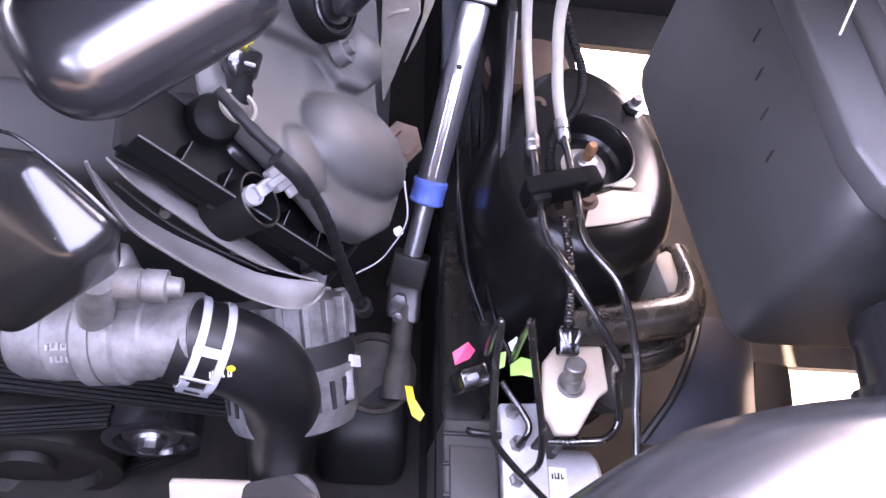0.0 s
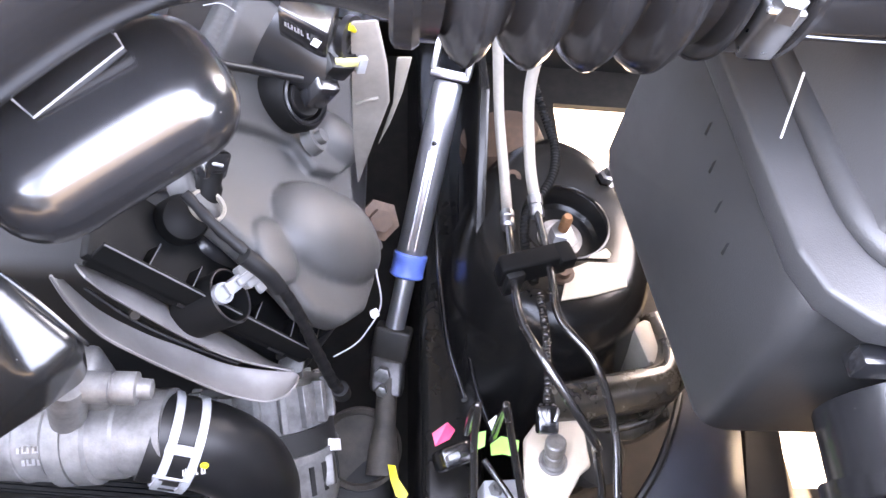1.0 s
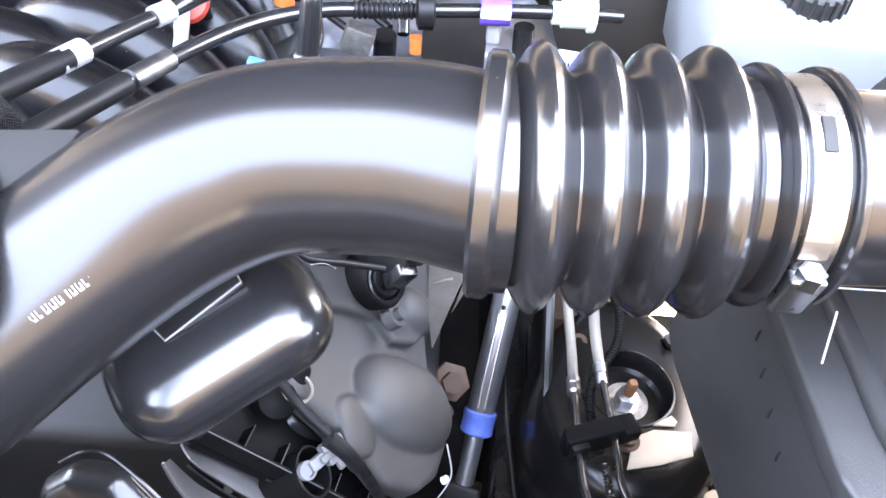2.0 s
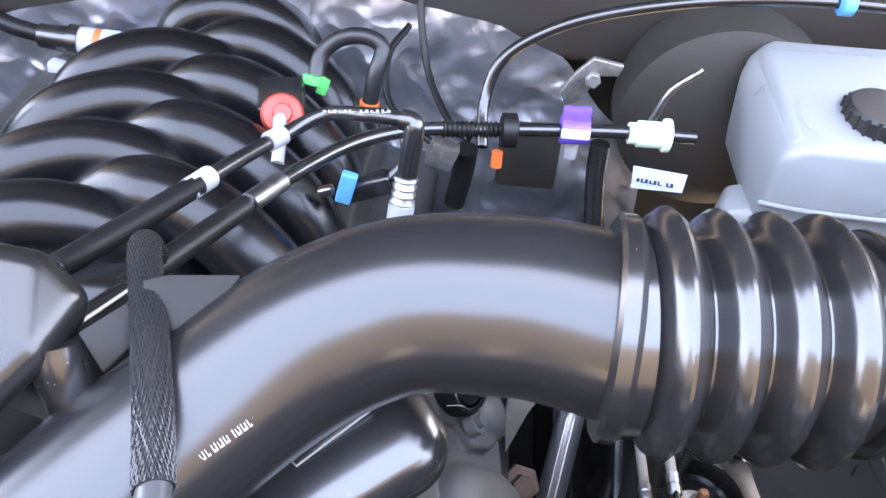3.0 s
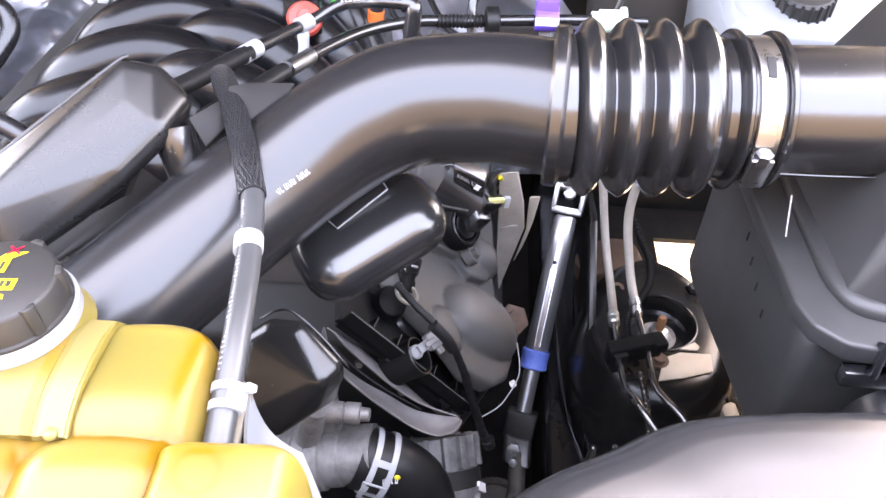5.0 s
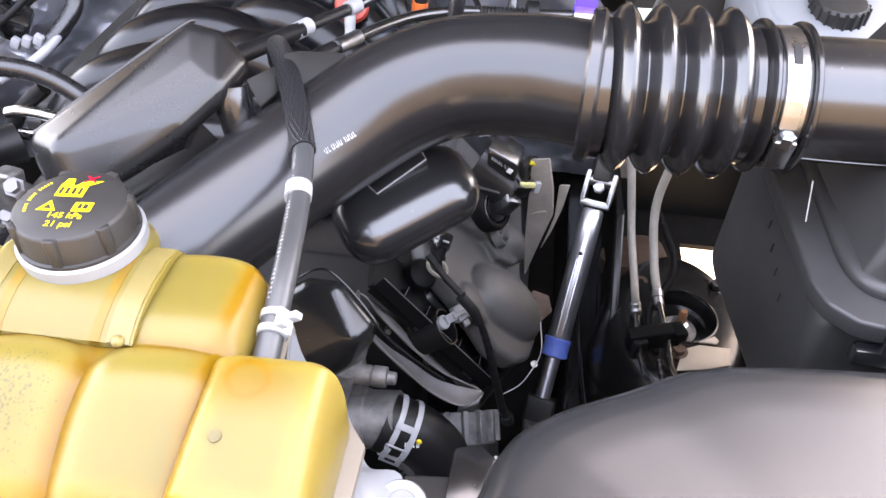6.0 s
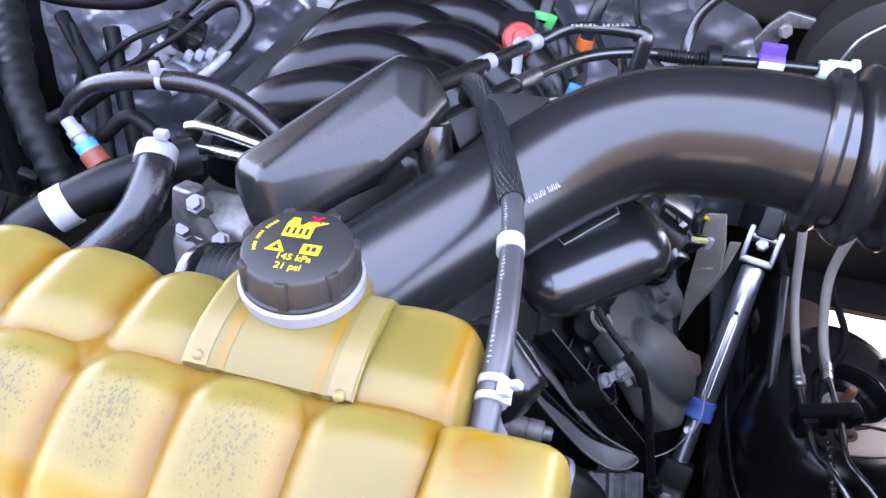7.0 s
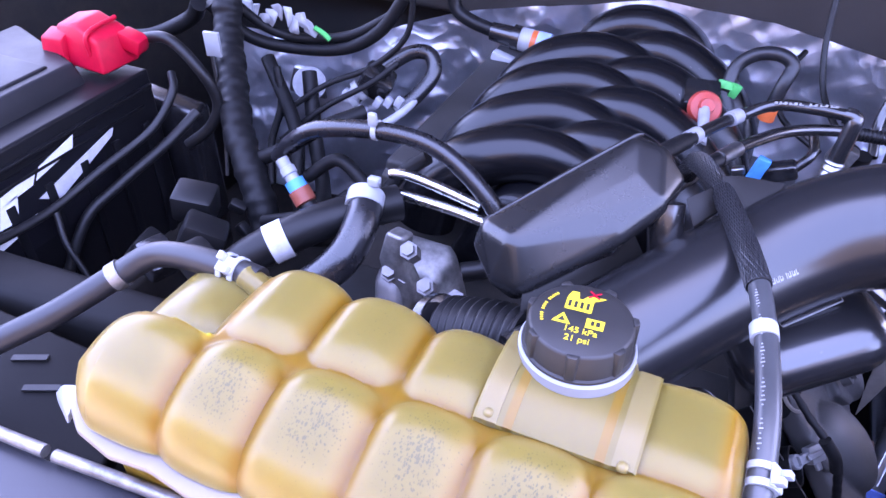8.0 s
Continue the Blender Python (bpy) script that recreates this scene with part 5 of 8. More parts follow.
def frame_bracket():
    t = thing("frame_bracket", "pale tan bare steel frame bracket with a tall bolt", "frame bracket", (0.2, 0.26, 0.6))
    part("plate", slab([(0.167, 0.285, 0.69), (0.181, 0.302, 0.69), (0.224, 0.304, 0.69), (0.226, 0.261, 0.69), (0.215, 0.253, 0.69), (0.193, 0.219, 0.69), (0.173, 0.218, 0.69), (0.164, 0.240, 0.69)], (0, 0, -0.008), 0.003, 3), "tan", t)
    part("skirt", slab([(0.168, 0.226, 0.684), (0.193, 0.222, 0.684), (0.215, 0.250, 0.684), (0.215, 0.250, 0.60), (0.193, 0.222, 0.60), (0.168, 0.226, 0.60)], (0, 0.004, 0), 0.001), "dirty_black", t)
    bolt = part("bolt", lathe((0.191, 0.264, 0.69), (-0.12, 0.22, 1), [(0, 0.0115), (0.003, 0.0115), (0.003, 0.0088), (0.013, 0.0088), (0.0135, 0.0072), (0.017, 0.0072), (0.0175, 0.0092), (0.030, 0.0092), (0.031, 0.008)], 12), "zinc_dirty", t, "tall zinc-plated bolt")
    part("washer", lathe((0.191, 0.264, 0.6895), (0, 0, 1), [(0, 0.013), (0.002, 0.013)], 24), "zinc_dirty", bolt)
    part("bushing", lathe((0.236, 0.287, 0.645), (0.3, -0.2, 1), [(0, 0.03), (0.022, 0.03), (0.026, 0.024), (0.03, 0.012)], 28), "dirty_black", t)
    return t


def frame_rail():
    t = thing("frame_rail", "gloss black steel frame rail under the shock tower", "frame rail", (0.12, 0.5, 0.4))
    part("rail", hull([(0.085, 0.12, 0.40), (0.15, 0.12, 0.40), (0.085, 1.1, 0.40), (0.15, 1.1, 0.40), (0.085, 0.12, 0.58), (0.15, 0.12, 0.58), (0.085, 1.1, 0.60), (0.15, 1.1, 0.60)], 0.01, 3), "chassis_black", t)
    part("apron", slab([(0.125, 0.38, 0.58), (0.125, 1.05, 0.58), (0.13, 1.05, 0.78), (0.13, 0.62, 0.80), (0.128, 0.44, 0.70)], (0.01, 0, 0), 0.003), "chassis_black", t)
    for k, (y0, y1, z) in enumerate(((0.33, 0.70, 0.62), (0.30, 0.66, 0.60))):
        part("brake_pipe", sweep([(0.10 + 0.03 * k, y1, z + 0.06), (0.098 + 0.03 * k, (y0 + y1) / 2 + 0.05, z + 0.03), (0.107 + 0.028 * k, y0 + 0.09, z + 0.02), (0.118 + 0.03 * k, y0, z + 0.05)], 0.0032, 10), "gloss_black", t)
    return t


def wheel_liner():
    """A curved plastic sheet that rises from the floor towards the wheel."""
    t = thing("wheel_liner", "smooth dark plastic wheel arch liner", "wheel liner", (0.40, 0.28, 0.4))
    bm = bmesh.new()
    rows = []
    for i in range(15):
        f = i / 14
        inner = Vector((0.262 + 0.082 * f ** 0.8, 0.225 + 0.135 * f, 0.655 + 0.02 * math.sin(math.pi * f)))
        outer = Vector((0.425 + 0.03 * f, 0.205 + 0.155 * f, 0.555))
        rows.append([bm.verts.new(inner.lerp(outer, k / 8) + Vector((0, 0, 0.03 * math.sin(math.pi * k / 8)))) for k in range(9)])
    for p, q in zip(rows, rows[1:]):
        for k in range(8):
            bm.faces.new((p[k], p[k + 1], q[k + 1], q[k]))
    bmesh.ops.solidify(bm, geom=bm.faces, thickness=0.004)
    part("liner_sheet", bm, "liner_blue", t)
    # Low black plate between the liner sheet and the floor opening.
    part("liner_post", hull([(0.521, 0.410, 0.43), (0.560, 0.405, 0.43), (0.490, 0.285, 0.43), (0.545, 0.290, 0.43), (0.521, 0.410, 0.455), (0.569, 0.405, 0.455), (0.490, 0.285, 0.455), (0.551, 0.290, 0.455)], 0.004, 2), "matte_dark", t, "black plate between the arch liner and the floor opening")
    part("liner_edge", sweep([(0.262 + 0.082 * f ** 0.8, 0.225 + 0.135 * f, 0.657 + 0.02 * math.sin(math.pi * f)) for f in (0, 0.25, 0.5, 0.75, 1)], 0.004, 8, 4), "rubber", t)
    return t


shock_tower()
control_arm()
frame_bracket()
frame_rail()
wheel_liner()


# ---- anti-lock brake unit ----
def abs_unit():
    t = thing("abs_unit", "black and silver anti-lock brake pump with steel lines", "brake pump", (0.15, 0.2, 0.5))
    part("control_box", hull([(0.084, 0.258, 0.50), (0.138, 0.258, 0.50), (0.084, 0.14, 0.50), (0.138, 0.14, 0.50), (0.086, 0.254, 0.62), (0.138, 0.254, 0.62), (0.086, 0.14, 0.62), (0.138, 0.14, 0.62)], 0.004, 3), "dusty_black", t)
    for k in range(3):
        part("box_rib", block((0.110, 0.238 - 0.028 * k, 0.6215), (0.050, 0.0035, 0.004), 0.001), "rubber", t)
    part("latch_lever", sweep([(0.108, 0.241, 0.626), (0.113, 0.2375, 0.629), (0.124, 0.2365, 0.629), (0.139, 0.2355, 0.628)], 0.0034, 12), "satin_black", t, "black latch lever across the box")
    part("box_panel", hull([(x, y, z) for x, y in ((0.091, 0.227), (0.134, 0.225), (0.091, 0.15), (0.135, 0.15)) for z in (0.615, 0.6255)], 0.002, 2), "dusty_black", t)
    part("valve_block", hull([(0.140, 0.278, 0.50), (0.183, 0.274, 0.50), (0.140, 0.14, 0.50), (0.180, 0.14, 0.50), (0.140, 0.270, 0.622), (0.183, 0.272, 0.622), (0.140, 0.14, 0.622), (0.184, 0.14, 0.622)], 0.003, 2), "bare_alu", t, "bare aluminium valve block")
    part("motor", lathe((0.184, 0.196, 0.57), (1, 0, 0), [(0, 0.045), (0.05, 0.045), (0.055, 0.04), (0.056, 0.0)], 32), "bare_alu", t)
    part("label", block((0.193, 0.196, 0.616), (0.018, 0.03, 0.002), 0.0, (0, 10, 0)), "white_paint", t, "white label")
    bars(t, (0.187, 0.2, 0.6178), (0.003, 0, 0), (0, 0.006, 0), (0, 0, 0.0003), 4, "dark", name="label_marking")
    for x, y in ((0.152, 0.261), (0.155, 0.230), (0.153, 0.197), (0.190, 0.229)):
        part("union_nut", lathe((x, y, 0.622), (0, 0, 1), [(0, 0.0075), (0.006, 0.0075), (0.008, 0.005), (0.014, 0.004)], 6), "zinc_dirty", t)
    lines = ([(0.112, 0.281, 0.71), (0.108, 0.2755, 0.755), (0.1080, 0.2735, 0.780), (0.1095, 0.2715, 0.784), (0.11, 0.253, 0.755), (0.114, 0.216, 0.715), (0.116, 0.208, 0.705), (0.125, 0.201, 0.69), (0.158, 0.183, 0.655), (0.186, 0.169, 0.63)],
             [(0.136, 0.279, 0.70), (0.1335, 0.277, 0.752), (0.1300, 0.2690, 0.790), (0.1300, 0.2666, 0.795), (0.14, 0.253, 0.76), (0.153, 0.221, 0.72), (0.159, 0.206, 0.695), (0.16, 0.196, 0.675), (0.157, 0.195, 0.645)],
             [(0.135, 0.276, 0.66), (0.144, 0.265, 0.655), (0.157, 0.248, 0.65), (0.161, 0.239, 0.648), (0.159, 0.231, 0.645), (0.154, 0.225, 0.632)])
    for p in lines:
        part("steel_line", sweep(p, 0.0031, 12, 10), "line_steel", t)
    plug = part("plug", block((0.108, 0.285, 0.64), (0.028, 0.02, 0.05), 0.004, (15, 0, 20)), "black_plastic", t)
    part("plug_latch", block((0.105, 0.275, 0.668), (0.012, 0.006, 0.014), 0.002, (15, 0, 20)), "silver_plastic", plug)
    return t


def paper_tag(pts, mat, label, at):
    t = thing("line_tag", label, "tag", at, "coloured line tags")
    part("flag", slab(pts, (0.0003, -0.0003, 0.0008), 0.0), mat, t, smooth=False)
    return t


abs_unit()
paper_tag([(0.083, 0.284, 0.700), (0.096, 0.292, 0.706), (0.103, 0.287, 0.701), (0.098, 0.279, 0.700), (0.086, 0.274, 0.696)], "pink", "crumpled bright pink paper tag on a brake line", (0.09, 0.28, 0.69))
paper_tag([(0.121, 0.283, 0.705), (0.129, 0.284, 0.708), (0.128, 0.272, 0.703), (0.122, 0.270, 0.700)], "lime", "small lime green paper tag on a brake line", (0.12, 0.28, 0.69))
paper_tag([(0.133, 0.273, 0.705), (0.142, 0.279, 0.709), (0.158, 0.276, 0.707), (0.156, 0.263, 0.702), (0.144, 0.266, 0.701), (0.134, 0.265, 0.70)], "lime", "folded lime green paper tag on a brake line", (0.14, 0.27, 0.69))
paper_tag([(0.131, 0.291, 0.711), (0.138, 0.296, 0.714), (0.139, 0.290, 0.712), (0.134, 0.284, 0.709)], "white_paint", "tiny white paper tag on a brake line", (0.13, 0.29, 0.69))
paper_tag([(0.050, 0.291, 0.602), (0.057, 0.289, 0.605), (0.060, 0.277, 0.603), (0.070, 0.263, 0.600), (0.066, 0.257, 0.597), (0.058, 0.262, 0.598), (0.053, 0.276, 0.600)], "yellow", "bright yellow plastic tag beside the steering gear", (0.06, 0.27, 0.5))


# ---- right engine bank ----
N = Vector((0.774, 0.075, 0.629)).normalized()
E1 = Vector((-0.20, 0.97, 0.13))
E1 = (E1 - N * E1.dot(N)).normalized()
E2 = N.cross(E1)
COVER_FRAME = Matrix.Translation((-0.018, 0.400, 0.819)) @ Matrix((E1, E2, N)).transposed().to_4x4()


def valve_cover():
    t = thing("valve_cover", "dark grey textured plastic valve cover", "valve cover", (-0.03, 0.42, 0.7))
    at = lambda u, v, h=0.0: COVER_FRAME @ Vector((u, v, h))
    rim = [(0.0, 0.140), (-0.016, 0.131), (-0.033, 0.088), (-0.054, 0.046), (-0.071, 0.023), (-0.070, -0.018), (-0.049, -0.053), (-0.012, -0.078), (0.030, -0.076), (0.062, -0.066), (0.097, -0.070), (0.24, -0.100), (0.24, 0.070), (0.06, 0.145)]
    bm = slab([at(u, v, -0.001) for u, v in rim], -N * 0.024, 0.006, 3)
    shelf = [(0.062, 0.135), (0.063, 0.095), (0.071, 0.069), (0.078, 0.030), (0.062, 0.006), (0.072, -0.028), (0.104, -0.060), (0.235, -0.085), (0.235, 0.065)]
    slab([at(u, v, -0.006) for u, v in shelf], N * 0.018, 0.004, 3, bm)
    for half, power, pos in (((0.044, 0.069, 0.030), 2.3, (0.009, -0.010, -0.005, 0, 0, 7)), ((0.026, 0.030, 0.020), 2.3, (0.112, -0.030, 0.006, 0, 0, 0)), ((0.026, 0.020, 0.006), 2.6, (-0.030, 0.060, -0.001, 0, 0, 25))):
        join(bm, turned(pillow((0, 0, 0), half, power, 40, 24), COVER_FRAME @ pose(*pos)))
    soften(part("cover", bm, "cover_grey", t), 0.0018, 6)
    part("edge_bolt", lathe((0.0265, 0.368, 0.757), N, [(0, 0.004), (0.005, 0.004)], 12), "white_paint", t, "small white clip")
    for p in ((-0.028, 0.47, 0.862), (0.022, 0.43, 0.77)):
        part("bolt_boss", lathe(Vector(p) - N * 0.006, N, [(0, 0.012), (0.010, 0.011), (0.010, 0.006), (0.016, 0.006)], 18), "cover_grey", t)
    return t


def coil_rail():
    """The black channel along the lower edge of the valve cover, with a round socket."""
    t = thing("coil_rail", "black moulded plastic rail under the valve cover", "wiring rail", (-0.06, 0.3, 0.8))
    a, b = Vector((-0.133, 0.2935, 0.949)), Vector((-0.013, 0.3145, 0.781))
    run = (b - a).normalized()
    up = (N - run * N.dot(run)).normalized()
    back = up.cross(run)
    part("front_wall", slab([a, b, b - up * 0.010, b - up * 0.018 - run * 0.012, b - up * 0.022 - run * 0.03, a - up * 0.026 + run * 0.006], back * 0.003, 0.0008, 1), "matte_dark", t)
    # The lip and rib tops are pale lines painted as glints.
    part("lip", sweep([a, b], 0.0006, 8, smooth=False), "edge_glint", t, "thin edge of the rail with a painted glint")
    part("floor_plate", slab([a - up * 0.014, b - up * 0.014, b + run * 0.02 + back * 0.055 - up * 0.014, a + back * 0.065 - up * 0.014], -up * 0.008, 0.002), "matte_dark", t)
    part("end_box", hull([b + run * i + back * j - up * k for i, j in ((-0.01, 0.004), (0.028, 0.035), (0.034, 0.055), (-0.01, 0.055)) for k in (0.006, 0.04)], 0.004, 2), "matte_dark", t)
    for f, w in ((0.17, 0.020), (0.345, 0.020), (0.64, 0.018), (0.83, 0.022), (0.975, 0.022)):
        p = a.lerp(b, f) + back * 0.004 - up * 0.003
        q = p + back * w + run * 0.008
        rib = part("rib", slab([p, q, q - up * 0.012, p - up * 0.012], run * 0.0012, 0.0003, 1), "matte_dark", t)
        part("rib_top", sweep([p, q], 0.00045, 6, smooth=False), "edge_glint", rib)
    for f in (0.36, 0.80):
        p = a.lerp(b, f) - up * 0.018 - back * 0.0006
        part("wall_slot", slab([p, p + run * 0.018, p + run * 0.020 - up * 0.004, p + run * 0.002 - up * 0.004], back * 0.001, 0.0004, 1), "satin_black", t)
    c = Vector((-0.074, 0.310, 0.871))
    part("plug_socket", lathe(c - up * 0.036, up, [(0, 0.0185), (0.036, 0.0200), (0.0380, 0.0196), (0.0375, 0.0182), (0.020, 0.0170), (0.020, 0.0)], 40), "matte_dark", t)
    part("socket_rim", lathe(c, up, [(0.0014, 0.0200), (0.0024, 0.0196), (0.0024, 0.0186), (0.0014, 0.0182)], 40, caps=False), "satin_black", t)
    part("coil_boot", lathe((-0.104, 0.347, 0.908), (0.45, -0.45, 0.8), [(-0.03, 0.017), (-0.002, 0.017), (0.004, 0.0145), (0.007, 0.008), (0.0075, 0.0)], 32), "matte_dark", t)
    return t


def sensor_plug():
    t = thing("sensor_plug", "pale white plastic sensor plug", "plug", (-0.08, 0.31, 0.86))
    o, tip = Vector((-0.0765, 0.304, 0.884)), Vector((-0.056, 0.331, 0.879))
    e = (tip - o).normalized()
    n = (N - e * N.dot(e)).normalized()
    s = n.cross(e)
    part("plug_nose", lathe(o - n * 0.004, n, [(0, 0.0070), (0.007, 0.0074), (0.0082, 0.0068), (0.0082, 0.0052), (0.005, 0.0048), (0.005, 0.0)], 22), "plug_grey", t)
    part("plug_neck", hull([o + e * k + s * i * 0.0045 + n * j for i in (-1, 1) for j in (-0.002, 0.005) for k in (0.003, 0.018)], 0.001, 2), "plug_grey", t)
    part("plug_body", hull([o + e * k + s * i * 0.0085 + n * j for i in (-1, 1) for j in (-0.003, 0.007) for k in (0.016, 0.036)], 0.002, 2), "plug_grey", t)
    part("plug_latch", hull([o + e * k + s * i * 0.003 + n * j for i in (-1, 1) for j in (0.006, 0.0095) for k in (0.010, 0.034)], 0.001, 1), "plug_grey", t)
    part("plug_tab", hull([o + e * k + s * i + n * j for i in (-0.016, -0.008) for j in (0.0, 0.004) for k in (0.022, 0.030)], 0.001, 1), "plug_grey", t)
    return t


def coil_connector(at, axis, mats, label):
    t = thing("coil_connector", label, "connector", at, "ignition connectors")
    o, a = Vector(at), Vector(axis).normalized()
    part("boot", lathe(o, a, [(-0.014, 0.012), (0.0, 0.012), (0.003, 0.010), (0.012, 0.010)], 24), "matte_dark", t)
    u = a.orthogonal().normalized()
    v = a.cross(u)
    part("housing", hull([o + a * k + u * i * 0.0105 + v * j * 0.008 for i in (-1, 1) for j in (-1, 1) for k in (0.006, 0.026)], 0.003, 2), "gloss_black", t)
    part("lock", hull([o + a * k + u * i * 0.004 + v * j for i in (-1, 1) for j in (0.002, 0.006) for k in (0.024, 0.032)], 0.001, 1), mats, t)
    return t


valve_cover()
coil_rail()
sensor_plug()
connector_one = coil_connector((-0.0940, 0.374, 0.912), (0.25, 0.55, 0.8), "yellow", "black ignition coil connector with a yellow lock")
part("lock_tab", block((-0.0880, 0.391, 0.938), (0.010, 0.007, 0.007), 0.002, (20, 0, 20)), "yellow", connector_one)
part("wire_clip", block((-0.0885, 0.376, 0.932), (0.018, 0.002, 0.0025), 0.0008, (0, 25, 10)), "clamp_grey", connector_one)
part("seal_ring", lathe((-0.0905, 0.355, 0.911), (0.5, 0.0, 0.85), [(0, 0.0130), (0.003, 0.0130), (0.004, 0.0120), (0.003, 0.0105), (0, 0.0105)], 28, caps=False), "dusty_steel", connector_one, "tan rubber seal ring")


def cam_sensor():
    t = thing("cam_sensor", "black cam phaser solenoid with a plugged connector", "sensor", (-0.04, 0.46, 0.85))
    part("solenoid", lathe((-0.058, 0.498, 0.875), (0.72, -0.36, 0.59), [(-0.045, 0.027), (0.026, 0.027), (0.031, 0.024), (0.031, 0.019), (0.022, 0.0175), (0.022, 0.0)], 36), "matte_dark", t)
    part("ring", lathe((-0.036, 0.487, 0.893), (0.72, -0.36, 0.59), [(0, 0.0225), (0.002, 0.023), (0.003, 0.0215), (0.0, 0.0205)], 36, caps=False), "satin_black", t)
    part("plug_body", block((-0.024, 0.482, 0.906), (0.020, 0.018, 0.030), 0.004, (20, 25, 30)), "black_plastic", t)
    part("plug_ribs", block((-0.012, 0.490, 0.925), (0.022, 0.016, 0.018), 0.002, (20, 25, 30)), "rubber", t)
    part("core", lathe((-0.056, 0.497, 0.877), (0.72, -0.36, 0.59), [(0, 0.0165), (0.027, 0.0165), (0.029, 0.015), (0.029, 0.0)], 28), "rubber", t)
    part("yellow_lock", block((-0.002, 0.487, 0.932), (0.022, 0.005, 0.006), 0.001, (0, 10, 20)), "pale_yellow", t, "pale yellow lock tab")
    part("white_lock", block((0.008, 0.490, 0.928), (0.007, 0.006, 0.014), 0.001, (0, 10, 20)), "clamp_grey", t)
    part("wire", sweep([(-0.105, 0.43, 0.985), (-0.09, 0.435, 0.968), (-0.065, 0.45, 0.95), (-0.035, 0.46, 0.936)], 0.0032, 10), "rubber", t)
    return t


def oil_control_module():
    t = thing("engine_sensor", "black engine module with a printed label beside the cam cover", "sensor", (-0.04, 0.52, 0.9))
    part("module_can", lathe((-0.062, 0.525, 0.93), (0.85, -0.3, -0.35), [(0, 0.033), (0.055, 0.033), (0.058, 0.030)], 32), "satin_black", t)
    part("module_face", hull([(-0.052, 0.476, 0.985), (-0.016, 0.480, 0.962), (-0.019, 0.476, 0.940), (-0.052, 0.474, 0.962), (-0.045, 0.52, 0.985), (-0.01, 0.52, 0.962), (-0.012, 0.52, 0.94), (-0.045, 0.52, 0.962)], 0.003, 2), "black_plastic", t)
    bars(t, (-0.047, 0.4735, 0.972), (0.0022, 0.0002, -0.0015), (0.0, 0, 0.004), (0, -0.0006, 0.0003), 8, "silver_plastic", name="label_marking")
    part("label_square", block((-0.0255, 0.4745, 0.958), (0.006, 0.001, 0.006), 0.0, (0, 30, 0)), "white_paint", t)
    part("end_ring", lathe((-0.004, 0.505, 0.940), (0.8, -0.4, 0.2), [(0, 0.018), (0.006, 0.018), (0.006, 0.012), (0, 0.012)], 28, caps=False), "satin_black", t)
    part("yellow_wire", sweep([(-0.002, 0.50, 0.955), (0.004, 0.505, 0.948), (0.006, 0.515, 0.938)], 0.003, 8), "yellow", t)
    return t


def harness_wire():
    t = thing("sensor_harness", "taped black sensor wiring across the valve cover", "wiring", (-0.03, 0.31, 0.85))
    part("taped_loom", sweep([(-0.098, 0.342, 0.940), (-0.076, 0.326, 0.925), (-0.047, 0.312, 0.902), (-0.030, 0.312, 0.855), (-0.017, 0.310, 0.800), (-0.004, 0.309, 0.745), (0.003, 0.309, 0.727)], lambda s: 0.0036 + 0.0014 * s + 0.0003 * math.sin(s * 110), 14, 12), "tape", t)
    part("loom_boot", sweep([(-0.060, 0.312, 0.917), (-0.047, 0.310, 0.902), (-0.040, 0.310, 0.885)], 0.0060, 16), "rubber", t)
    part("thin_wire", sweep([(0.026, 0.352, 0.850), (0.032, 0.350, 0.802), (0.022, 0.348, 0.762), (0.012, 0.345, 0.743), (-0.005, 0.340, 0.730)], 0.0007, 8), "pale_ink", t, "thin pale wire")
    part("end_plug", lathe((0.002, 0.309, 0.733), (0.2, 0, -1), [(0, 0.0075), (0.012, 0.0075), (0.015, 0.005)], 18), "rubber", t)
    return t


cam_sensor()
oil_control_module()
harness_wire()


